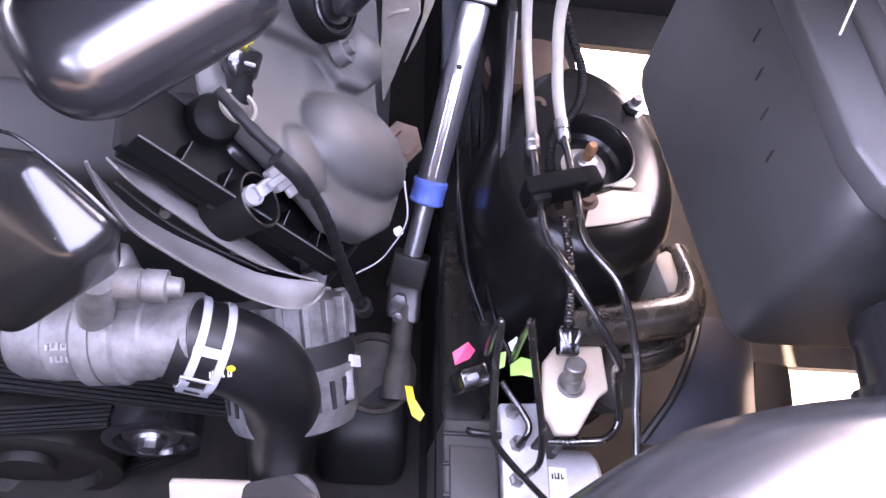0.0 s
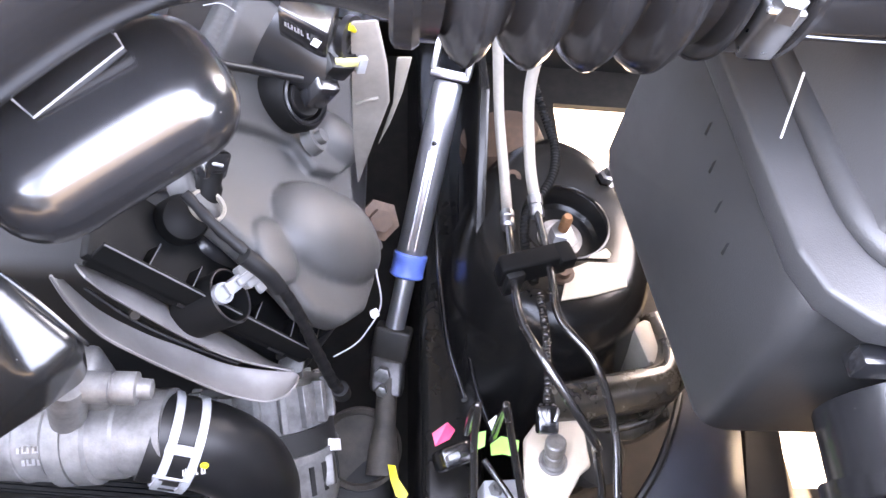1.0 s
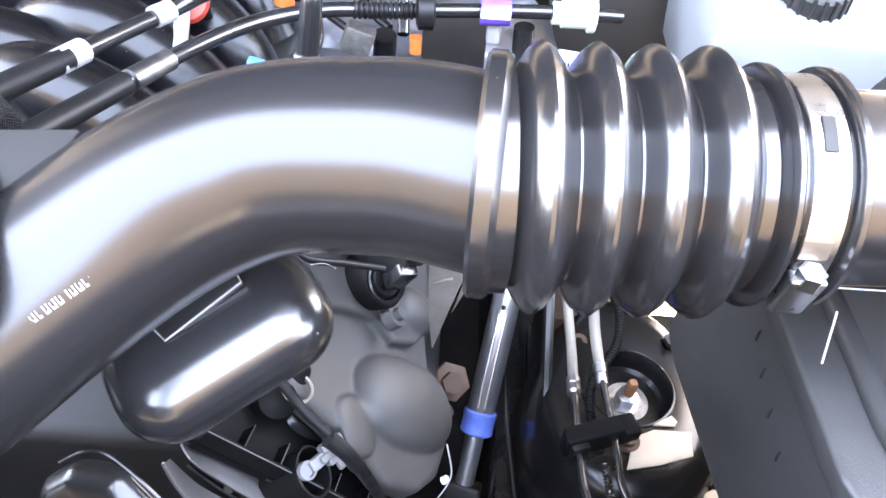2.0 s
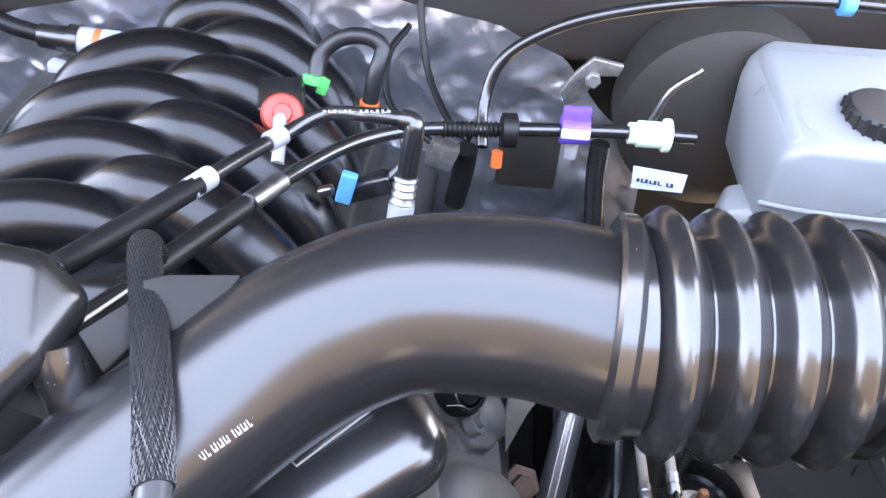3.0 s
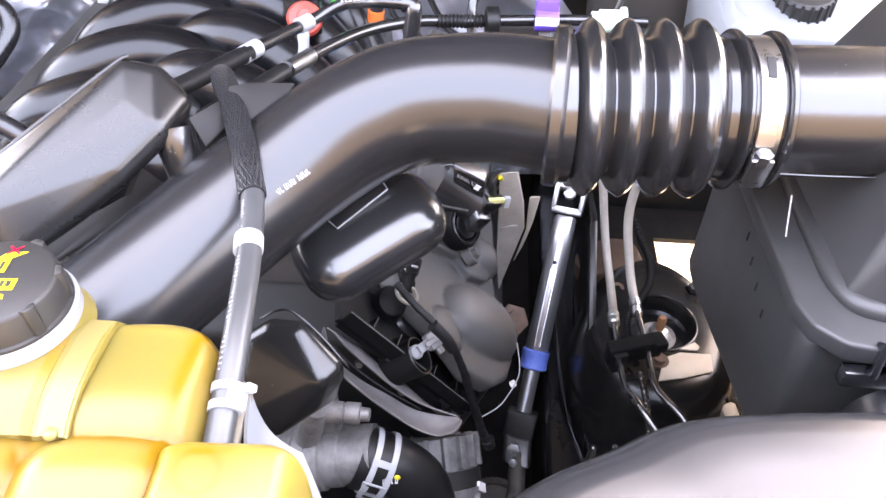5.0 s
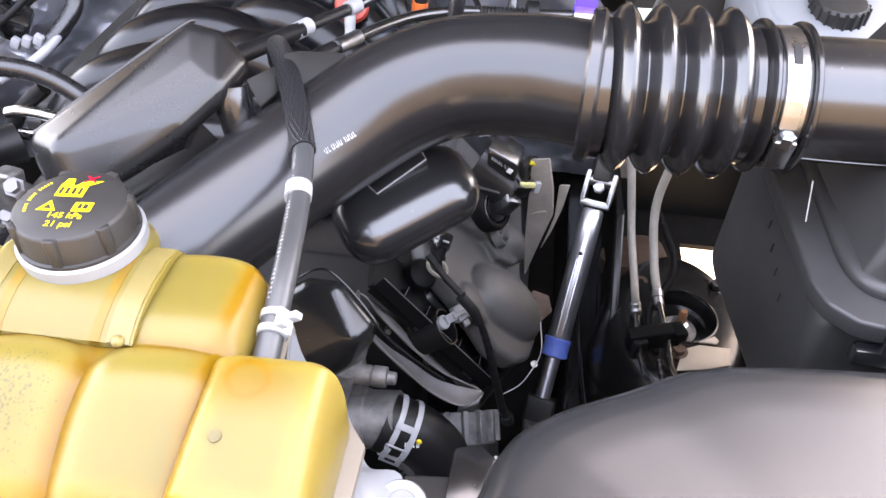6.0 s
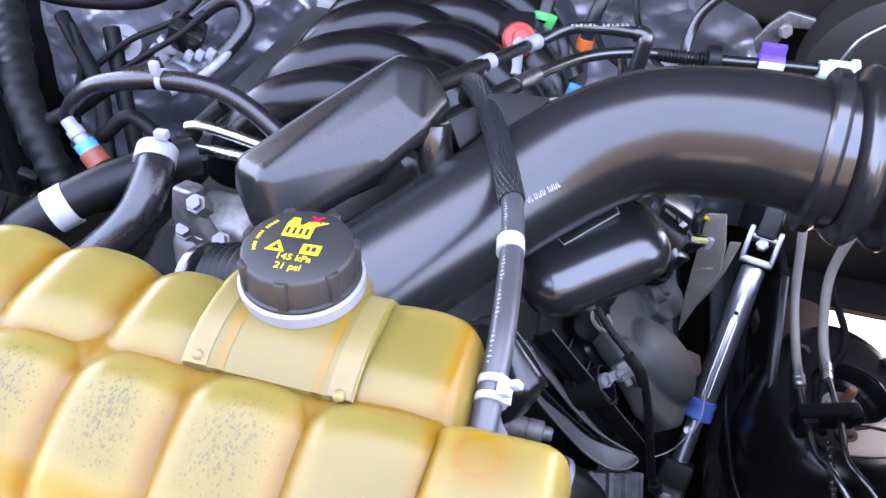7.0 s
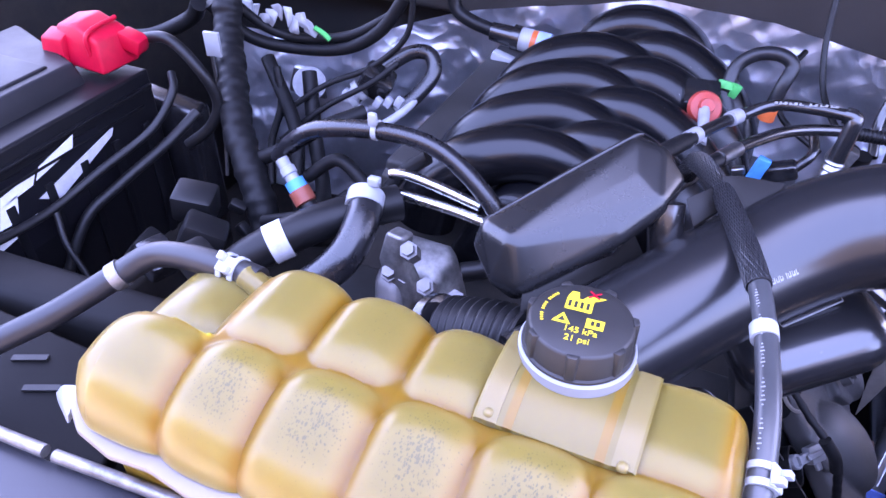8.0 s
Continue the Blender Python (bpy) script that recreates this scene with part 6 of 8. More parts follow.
def heat_shield():
    t = thing("heat_shield", "pale pressed aluminium exhaust heat shield", "heat shield", (-0.08, 0.28, 0.75))
    part("upper_leaf", ribbon([(-0.160, 0.302, 0.916), (-0.147, 0.304, 0.902), (-0.130, 0.306, 0.882), (-0.109, 0.309, 0.848), (-0.083, 0.313, 0.812), (-0.054, 0.316, 0.766), (-0.037, 0.318, 0.748)], [(-0.147, 0.286, 0.926), (-0.139, 0.286, 0.908), (-0.124, 0.286, 0.885), (-0.101, 0.286, 0.856), (-0.074, 0.286, 0.829), (-0.047, 0.288, 0.812), (-0.033, 0.292, 0.800)], (0.001, -0.002, 0.003)), "shield_alu", t)
    part("lower_leaf", ribbon([(-0.164, 0.290, 0.916), (-0.157, 0.290, 0.894), (-0.148, 0.290, 0.875), (-0.128, 0.290, 0.851), (-0.105, 0.290, 0.832), (-0.080, 0.290, 0.810), (-0.057, 0.290, 0.802), (-0.032, 0.290, 0.799), (-0.028, 0.286, 0.800)], [(-0.152, 0.265, 0.958), (-0.150, 0.265, 0.929), (-0.142, 0.265, 0.896), (-0.123, 0.265, 0.867), (-0.100, 0.265, 0.839), (-0.076, 0.265, 0.814), (-0.052, 0.265, 0.802), (-0.037, 0.266, 0.808), (-0.029, 0.273, 0.812)], (-0.0010, 0.001, -0.003)), "shield_alu", t)
    part("rolled_edge", sweep([(-0.152, 0.265, 0.958), (-0.150, 0.265, 0.929), (-0.142, 0.265, 0.896), (-0.123, 0.265, 0.867), (-0.100, 0.265, 0.839), (-0.076, 0.265, 0.814), (-0.052, 0.265, 0.802), (-0.037, 0.266, 0.808), (-0.029, 0.273, 0.812), (-0.028, 0.286, 0.800)], 0.0009, 8), "shield_alu", t)
    # Dark ribbon that stands in for the shade between the leaves.
    part("gap_shade", ribbon([(-0.155, 0.292, 0.905), (-0.132, 0.290, 0.870), (-0.104, 0.290, 0.840), (-0.071, 0.290, 0.812)], [(-0.157, 0.298, 0.892), (-0.132, 0.298, 0.854), (-0.104, 0.298, 0.821), (-0.071, 0.298, 0.797)], (0, 0.002, -0.003)), "dark", t)
    for x, z in ((-0.131, 0.874), (-0.090, 0.834)):
        part("spacer", lathe((x, 0.292, z), (0.1, -0.5, 0.4), [(-0.01, 0.004), (0.002, 0.004), (0.003, 0.003)], 12), "dirty_black", t)
    return t


def thermostat():
    t = thing("thermostat_housing", "cast aluminium thermostat housing with bolts", "thermostat housing", (-0.17, 0.25, 0.6))
    axis = Vector((0.100, 0.0, 0.018)).normalized()
    o = Vector((-0.232, 0.247, 0.768))
    part("barrel", lathe(o, axis, [(-0.012, 0.0), (-0.012, 0.018), (-0.009, 0.026), (-0.002, 0.0295), (0.02, 0.031), (0.040, 0.032), (0.044, 0.0355), (0.056, 0.0355), (0.0562, 0.0340), (0.0576, 0.0340), (0.058, 0.0355), (0.070, 0.0355), (0.072, 0.0325), (0.088, 0.0320), (0.090, 0.0302), (0.122, 0.0298)], 40), "cast_alu", t)
    part("mount_arm", hull([(-0.178, 0.250, 0.80), (-0.150, 0.250, 0.80), (-0.176, 0.252, 0.862), (-0.150, 0.252, 0.866), (-0.176, 0.280, 0.80), (-0.150, 0.280, 0.80), (-0.174, 0.275, 0.862), (-0.150, 0.275, 0.866)], 0.006, 3), "cast_alu", t)
    part("boss", lathe((-0.180, 0.246, 0.806), (0.26, -0.04, 1), [(-0.02, 0.0115), (0.012, 0.0120), (0.060, 0.0130), (0.064, 0.011)], 22), "cast_alu", t)
    part("sensor", lathe((-0.156, 0.247, 0.858), (1, 0.0, -0.03), [(0, 0.0105), (0.016, 0.0105), (0.0165, 0.0095), (0.018, 0.0095), (0.0185, 0.0108), (0.032, 0.0108), (0.033, 0.0070), (0.041, 0.0065), (0.042, 0.004)], 24), "cast_alu", t)
    for p in ((-0.215, 0.236, 0.748), (-0.178, 0.238, 0.738)):
        part("bolt", lathe(p, (0.0, -0.4, -0.9), [(0, 0.008), (0.004, 0.008), (0.004, 0.0058), (0.011, 0.0058)], 6), "cast_alu", t)
    part("casting_seam", lathe(o + axis * 0.018, axis, [(0, 0.0306), (0.0008, 0.0320), (0.0024, 0.0320), (0.0032, 0.0312)], 40, caps=False), "cast_alu", t)
    part("flange_ear", hull([(-0.184, 0.25, 0.735), (-0.171, 0.25, 0.735), (-0.184, 0.235, 0.715), (-0.174, 0.235, 0.715), (-0.181, 0.25, 0.76), (-0.171, 0.24, 0.76)], 0.003, 2), "cast_alu", t)
    bars(t, (-0.211, 0.2255, 0.7955), (0.0036, 0, 0.0007), (0, 0.0036, 0.0034), (-0.0001, -0.0006, 0.0007), 10, "cast_mark", name="cast_marking")
    bars(t, (-0.208, 0.2200, 0.7885), (0.0036, 0, 0.0007), (0, 0.0030, 0.0042), (-0.0001, -0.0008, 0.0005), 9, "cast_mark", name="cast_marking")
    return t


def radiator_hose():
    t = thing("radiator_hose", "fat black rubber radiator hose with a spring clamp", "hose", (-0.05, 0.24, 0.5))
    line = [(-0.131, 0.245, 0.786), (-0.115, 0.244, 0.780), (-0.090, 0.243, 0.768), (-0.068, 0.240, 0.742), (-0.059, 0.238, 0.690), (-0.063, 0.236, 0.62), (-0.070, 0.235, 0.50), (-0.08, 0.235, 0.40)]
    part("hose", sweep(line, lambda s: 0.0325 - 0.001 * s, 36), "rubber", t)
    a = Vector((0.92, -0.03, -0.39)).normalized()
    o = Vector((-0.110, 0.2438, 0.7778))
    bm = bmesh.new()
    for d in (-0.0095, 0.0085):
        lathe(o + a * (d - 0.003), a, [(0, 0.0325), (0, 0.0344), (0.006, 0.0344), (0.006, 0.0325)], 44, bm)
    clamp = part("clamp", bm, "clamp_grey", t, "pale grey spring clamp")
    u = Vector((0, -0.97, 0.24)).normalized()
    v = a.cross(u)

    def on(r, deg, s):
        w = (u * math.cos(radians(deg)) + v * math.sin(radians(deg)))
        return o + w * r + a * s

    for deg in (-45, 60):
        part("bridge", hull([on(r, deg + e, s) for r in (0.0325, 0.0346) for e in (-6, 6) for s in (-0.0115, 0.0105)], 0.0005, 1), "clamp_grey", clamp)
    hang = Vector((-0.010, 0.003, -0.036))
    top = on(0.0346, -8, 0)
    part("tab", hull([top + hang * f + a * s + u * e for f in (0, 1) for s in (-0.0125, 0.0115) for e in (-0.001, 0.001)], 0.0006, 2), "clamp_grey", clamp)
    part("tab_slot", hull([top + hang * f + a * s + u * e for f in (0.72, 0.84) for s in (-0.007, 0.005) for e in (-0.001, 0.0016)], 0.0, 1), "dark", clamp)
    part("tab_window", hull([top + hang * f + a * s + u * e for f in (0.06, 0.42) for s in (-0.008, 0.006) for e in (-0.001, 0.0016)], 0.0, 1), "rubber", clamp)
    part("paint_dot", pillow((-0.087, 0.220, 0.793), (0.0032, 0.0022, 0.0032), 2, 12, 8), "yellow", t)
    bars(t, (-0.101, 0.2138, 0.790), (0.0017, 0.0003, -0.0002), (0.0, 0.0034, 0.0040), (0, -0.0006, 0.0004), 9, "pale_ink", name="printed_marking")
    return t


def alternator():
    t = thing("alternator", "cast aluminium alternator with cooling fins", "alternator", (-0.02, 0.36, 0.5))
    ax = Vector((0.15, -0.75, -0.55)).normalized()
    o = Vector((-0.060, 0.290, 0.664))
    part("case", lathe(o, ax, [(-0.05, 0.055), (0.05, 0.058), (0.06, 0.054), (0.066, 0.040), (0.068, 0.0)], 40), "cast_alu", t)
    part("stator_ring", lathe(o, ax, [(-0.014, 0.0592), (0.006, 0.0592)], 40), "dark", t, "dark laminated stator ring")
    for k in range(18):
        d = Matrix.Rotation(2 * math.pi * k / 18, 3, ax) @ ax.orthogonal().normalized()
        w = ax.cross(d)
        part("fin", hull([o + ax * h + d * r + w * s * 0.003 for h in (-0.052, -0.016) for r in (0.052, 0.0625) for s in (-1, 1)], 0.0008, 1), "cast_alu", t)
    for k in range(24):
        d = Matrix.Rotation(2 * math.pi * k / 24, 3, ax) @ ax.orthogonal().normalized()
        w = ax.cross(d)
        part("vent_slot", hull([o + ax * h + d * r + w * q * 0.0022 for h in (0.018, 0.042) for r in (0.054, 0.0588) for q in (-1, 1)], 0.0, 1), "dark", t)
    part("frame_rib", lathe(o, ax, [(0.006, 0.0560), (0.006, 0.0615), (0.013, 0.0615), (0.013, 0.0560)], 40, caps=False), "cast_alu", t)
    part("mount_ear", hull([(-0.055, 0.33, 0.70), (-0.03, 0.33, 0.72), (-0.06, 0.34, 0.66), (-0.035, 0.34, 0.66), (-0.055, 0.36, 0.70), (-0.03, 0.36, 0.72), (-0.05, 0.36, 0.64)], 0.005, 2), "cast_alu", t)
    part("label", block((-0.001, 0.281, 0.678), (0.003, 0.010, 0.020), 0.0, (20, -25, 0)), "white_paint", t, "small white label")
    part("plug", block((-0.016, 0.266, 0.655), (0.03, 0.03, 0.05), 0.004, (20, 0, 10)), "cast_alu", t)
    return t


def belt_drive():
    t = thing("belt_drive", "ribbed black accessory belt over a grooved pulley", "belt drive", (-0.2, 0.25, 0.4))
    ax = Vector((0.05, -1, 0.05))
    part("idler", lathe((-0.187, 0.262, 0.569), ax, [(0, 0.045), (0.026, 0.045), (0.028, 0.042), (0.028, 0.034), (0.018, 0.031), (0.018, 0.0)], 40), "gloss_black", t)
    hub = part("idler_hub", lathe((-0.187, 0.246, 0.570), ax, [(0, 0.027), (0.006, 0.027), (0.008, 0.016), (0.012, 0.015)], 30), "zinc", t)
    part("idler_bolt", lathe((-0.187, 0.236, 0.571), ax, [(0, 0.010), (0.010, 0.010), (0.011, 0.007)], 6), "zinc", hub)
    part("crank_pulley", lathe((-0.335, 0.262, 0.46), ax, [(0, 0.095), (0.028, 0.095), (0.030, 0.090), (0.030, 0.075), (0.018, 0.070), (0.018, 0.03), (0.028, 0.028), (0.028, 0.0)], 48), "dirty_black", t, "dusty black crank pulley")
    for x0, z0, x1, z1 in ((-0.36, 0.700, -0.10, 0.640), (-0.36, 0.555, -0.22, 0.598), (-0.30, 0.37, -0.15, 0.525)):
        run = part("belt_run", hull([(x, y, z + j) for x, z in ((x0, z0), (x1, z1)) for y in (0.238, 0.264) for j in (-0.004, 0.0)], 0.0), "belt", t)
        for k in range(6):
            y = 0.2405 + 0.0042 * k
            part("rib", hull([(x, y + i * 0.0014, z + j) for x, z in ((x0, z0), (x1, z1)) for i in (-1, 1) for j in (-0.001, 0.004)], 0.0, 1), "belt", run)
    return t


def front_engine_cover():
    t = thing("timing_cover", "dark dirty timing cover at the engine front", "timing cover", (-0.3, 0.33, 0.4))
    part("cover", hull([(-0.62, 0.33, 0.42), (-0.06, 0.33, 0.42), (-0.62, 0.33, 0.86), (-0.12, 0.33, 0.86), (-0.62, 0.40, 0.42), (-0.06, 0.40, 0.42), (-0.62, 0.40, 0.88), (-0.12, 0.40, 0.88)], 0.012, 3), "dark", t)
    part("label_plate", block((-0.128, 0.178, 0.520), (0.075, 0.01, 0.09), 0.003, (-35, 0, 0)), "tan", t, "stained pale label plate")
    part("oil_fill", lathe((-0.055, 0.19, 0.545), (0.1, -0.4, 0.9), [(0, 0.03), (0.02, 0.03), (0.03, 0.02), (0.034, 0.0)], 28), "cast_alu", t)
    return t


heat_shield()
thermostat()
radiator_hose()
alternator()
belt_drive()
front_engine_cover()


def exhaust_leaf():
    t = thing("exhaust_shield", "tall bare aluminium shield plate behind the valve cover", "heat shield", (0.03, 0.56, 0.7))
    part("leaf", slab([(-0.002, 0.5, 0.959), (0.017, 0.5, 0.962), (0.027, 0.5, 0.919), (0.031, 0.5, 0.881), (0.02, 0.5, 0.833), (0.008, 0.5, 0.776), (0.002, 0.5, 0.835)], (0.002, 0.003, 0), 0.0012), "pale_leaf", t)
    part("rear_leaf", slab([(0.036, 0.53, 0.904), (0.048, 0.53, 0.905), (0.043, 0.53, 0.865), (0.034, 0.53, 0.825), (0.025, 0.53, 0.798), (0.036, 0.53, 0.853)], (0.002, 0.003, 0), 0.0012), "dusty_steel", t)
    part("crease", sweep([(0.005, 0.499, 0.878), (0.013, 0.498, 0.884), (0.023, 0.498, 0.887)], 0.0018, 8), "pale_leaf", t)
    part("hub_bolt", lathe((0.030, 0.505, 0.715), (0.2, -0.6, 0.7), [(0, 0.022), (0.006, 0.022), (0.008, 0.012), (0.018, 0.012)], 6), "rust_dirty", t, "rusty manifold bolt")
    return t


def engine_block():
    t = thing("engine_block", "dirty dark engine block below the intake manifold", "engine", (-0.35, 0.6, 0.396))
    part("block", hull([(-0.12, 0.38, 0.84), (-0.66, 0.40, 0.84), (-0.10, 0.97, 0.84), (-0.66, 0.97, 0.84), (-0.14, 0.38, 0.40), (-0.56, 0.38, 0.40), (-0.14, 0.95, 0.40), (-0.56, 0.95, 0.40)], 0.02), "dirty_black", t)
    part("bank", hull([(-0.10, 0.34, 0.88), (0.02, 0.40, 0.74), (-0.10, 0.75, 0.88), (0.02, 0.75, 0.70), (-0.20, 0.36, 0.70), (-0.06, 0.36, 0.58), (-0.20, 0.75, 0.70), (-0.06, 0.75, 0.58)], 0.01), "satin_black", t)
    return t


exhaust_leaf()
engine_block()


# ---- intake manifold and its lines ----
def intake_manifold():
    t = thing("intake_manifold", "glossy black plastic intake manifold with eight curved runners", "intake manifold", (-0.39, 0.7, 0.84))
    part("plenum", hull([(-0.53, 0.46, 0.85), (-0.25, 0.46, 0.85), (-0.53, 0.98, 0.85), (-0.25, 0.98, 0.85), (-0.46, 0.48, 0.975), (-0.32, 0.48, 0.975), (-0.46, 0.96, 0.975), (-0.32, 0.96, 0.975)], 0.02), "manifold_black", t)
    for k in range(4):
        y = 0.535 + 0.107 * k
        part("runner", sweep([(-0.560, y - 0.045, 0.90), (-0.548, y - 0.035, 0.945), (-0.505, y - 0.018, 0.988), (-0.44, y + 0.004, 1.004), (-0.385, y + 0.016, 0.988), (-0.35, y + 0.022, 0.955)], lambda s: 0.041 - 0.008 * s, 26), "manifold_black", t)
        part("runner", sweep([(-0.215, y + 0.010, 0.90), (-0.238, y + 0.022, 0.945), (-0.285, y + 0.040, 0.985), (-0.345, y + 0.055, 1.004), (-0.40, y + 0.066, 0.985), (-0.44, y + 0.07, 0.95)], lambda s: 0.041 - 0.008 * s, 26), "manifold_black", t)
        part("weld_seam", sweep([(-0.352, y + 0.006, 0.985), (-0.375, y + 0.028, 1.006), (-0.402, y + 0.045, 0.996)], 0.0018, 6), "manifold_black", t)
    part("rear_end", sweep([(-0.50, 0.985, 0.90), (-0.46, 0.99, 0.985), (-0.39, 0.995, 1.01), (-0.32, 0.99, 0.985), (-0.28, 0.985, 0.9)], 0.035, 22), "manifold_black", t)
    part("bolt_boss", lathe((-0.425, 0.58, 0.985), (0, -0.2, 1), [(0, 0.016), (0.012, 0.014), (0.014, 0.006)], 18), "manifold_black", t)
    return t


def coil_cover(x0, x1, y0, y1, z):
    t = thing("coil_cover", "dusty dark plastic ignition coil cover", "coil cover", ((x0 + x1) / 2, (y0 + y1) / 2, z - 0.05), "coil covers")
    part("cover_body", hull([(x0, y0, z - 0.06), (x1, y0, z - 0.06), (x0, y1, z - 0.06), (x1, y1, z - 0.06), (x0 + 0.006, y0 + 0.004, z), (x1 - 0.006, y0 + 0.004, z), (x0 + 0.006, y1, z), (x1 - 0.006, y1, z)], 0.006, 3), "dusty_black", t)
    part("end_cap", hull([(x0 + 0.004, y0 - 0.012, z - 0.05), (x1 - 0.004, y0 - 0.012, z - 0.05), (x0 + 0.004, y0 + 0.01, z - 0.012), (x1 - 0.004, y0 + 0.01, z - 0.012), (x0 + 0.004, y0 - 0.008, z - 0.02), (x1 - 0.004, y0 - 0.008, z - 0.02)], 0.003, 2), "dusty_black", t)
    return t


intake_manifold()
coil_cover(-0.655, -0.572, 0.545, 0.99, 0.935)
coil_cover(-0.275, -0.178, 0.50, 0.98, 0.905)


def vent_lines():
    t = thing("vent_line", "black plastic vapour line with taped joints", "vapour line", (-0.2, 0.5, 1.05), "vapour lines")
    up = [(-0.300, 0.335, 1.128), (-0.268, 0.43, 1.112), (-0.243, 0.51, 1.098), (-0.215, 0.575, 1.090), (-0.180, 0.60, 1.100), (-0.140, 0.588, 1.110), (-0.108, 0.580, 1.113)]
    part("tube", sweep(up, 0.0065, 16), "black_plastic", t)
    part("taped_joint", sweep([(-0.292, 0.36, 1.124), (-0.268, 0.43, 1.112), (-0.252, 0.48, 1.103)], 0.0085, 16), "tape", t)
    part("foil_tape", sweep([(-0.2555, 0.47, 1.1045), (-0.248, 0.495, 1.1005)], 0.0088, 16), "silver_plastic", t)
    part("foil_tape", sweep([(-0.222, 0.562, 1.0915), (-0.214, 0.577, 1.0902)], 0.0085, 16), "silver_plastic", t)
    part("elbow", sweep([(-0.113, 0.580, 1.113), (-0.104, 0.578, 1.112), (-0.1025, 0.574, 1.102), (-0.107, 0.567, 1.062)], 0.0088, 18), "black_plastic", t)
    part("ribbed_end", sweep([(-0.107, 0.567, 1.066), (-0.110, 0.562, 1.038)], lambda s: 0.0098 + 0.0012 * math.sin(s * 25), 20, 12), "zinc", t)
    part("white_end", sweep([(-0.110, 0.562, 1.040), (-0.112, 0.558, 1.020)], 0.0115, 20), "clamp_grey", t)
    bars(t, (-0.182, 0.594, 1.1045), (0.0048, -0.0016, 0.0014), (0, -0.0005, 0.0032), (0, -0.0005, 0.0003), 14, "pale_ink", name="printed_marking")
    t2 = thing("vent_line", "black vapour line with a purple band and a pale green coupler", "vapour line", (-0.1, 0.6, 1.0), "vapour lines")
    low = [(-0.275, 0.325, 1.108), (-0.245, 0.42, 1.090), (-0.212, 0.52, 1.075), (-0.165, 0.615, 1.061), (-0.110, 0.665, 1.052), (-0.05, 0.69, 1.043), (0.03, 0.705, 1.041), (0.10, 0.712, 1.041), (0.17, 0.715, 1.040)]
    part("tube", sweep(low, 0.0068, 16), "black_plastic", t2)
    part("taped_joint", sweep([(-0.262, 0.37, 1.099), (-0.235, 0.455, 1.084), (-0.222, 0.49, 1.079)], 0.0088, 16), "rubber", t2)
    part("foil_tape", sweep([(-0.2205, 0.495, 1.0785), (-0.206, 0.535, 1.0725)], 0.0085, 16), "zinc", t2)
    part("corrugated_section", sweep([(-0.085, 0.677, 1.048), (-0.05, 0.69, 1.043), (-0.025, 0.6945, 1.0425)], lambda s: 0.0075 + 0.001 * math.sin(s * 80), 16, 40), "rubber", t2)
    part("grommet", lathe((-0.028, 0.6935, 1.0425), (1, 0.1, 0), [(0, 0.012), (0.002, 0.0175), (0.016, 0.0175), (0.018, 0.012)], 26), "rubber", t2)
    part("purple_band", sweep([(0.033, 0.706, 1.041), (0.061, 0.708, 1.041)], 0.0135, 22, smooth=False), "purple", t2, "bright purple plastic band")
    part("band_tab", block((0.047, 0.709, 1.058), (0.028, 0.010, 0.016), 0.002), "purple", t2)
    part("white_stripe", block((0.047, 0.693, 1.045), (0.0285, 0.003, 0.010), 0.001), "white_paint", t2)
    part("coupler", lathe((0.102, 0.7115, 1.041), (1, 0.03, 0), [(0, 0.011), (0.008, 0.011), (0.009, 0.0135), (0.034, 0.0135), (0.035, 0.0170), (0.041, 0.0170), (0.042, 0.012)], 24), "mint", t2, "pale green quick coupler")
    part("lower_clip", block((0.048, 0.716, 1.018), (0.014, 0.012, 0.03), 0.003), "silver_plastic", t2)
    return t


def connector(name, label, at, size, rot, mat, cat="connector", tail=None, tail_mat="black_plastic", tail_r=0.006):
    t = thing(name, label, cat, at)
    part("housing", block(at, size, min(size) * 0.22, rot, 3), mat, t)
    if tail:
        part("lead", sweep(tail, tail_r, 14), tail_mat, t)
    return t


vent_lines()


def purge_parts():
    t = thing("purge_valve", "orange-red purge valve cap with a green clip and loop hose", "purge valve", (-0.25, 0.74, 0.97))
    part("cap", lathe((-0.262, 0.735, 1.012), (0.25, -0.75, 0.6), [(0, 0.010), (0.003, 0.021), (0.012, 0.023), (0.018, 0.020), (0.020, 0.011), (0.028, 0.009)], 28), "cap_red", t, "orange-red plastic cap")
    part("socket", block((-0.27, 0.765, 1.005), (0.05, 0.05, 0.05), 0.006, (20, 0, 10)), "gloss_black", t)
    part("nipple", sweep([(-0.258, 0.715, 1.022), (-0.254, 0.69, 1.012), (-0.250, 0.66, 1.0)], 0.0075, 14), "silver_plastic", t)
    part("loop_hose", sweep([(-0.240, 0.80, 1.015), (-0.236, 0.82, 1.043), (-0.215, 0.83, 1.061), (-0.185, 0.83, 1.066), (-0.166, 0.825, 1.055), (-0.172, 0.81, 1.03), (-0.180, 0.805, 0.985)], 0.0095, 16), "grey_rubber", t)
    part("green_clip", lathe((-0.241, 0.798, 1.018), (0.1, 0.4, 0.9), [(0, 0.0135), (0.010, 0.0135), (0.011, 0.010)], 22), "green", t, "bright green hose clip")
    part("clip_ear", block((-0.229, 0.792, 1.020), (0.012, 0.008, 0.020), 0.002, (0, 20, 0)), "green", t)
    part("orange_band", sweep([(-0.1785, 0.8055, 0.998), (-0.180, 0.805, 0.982)], 0.0115, 18, smooth=False), "orange", t, "orange hose band")
    return t


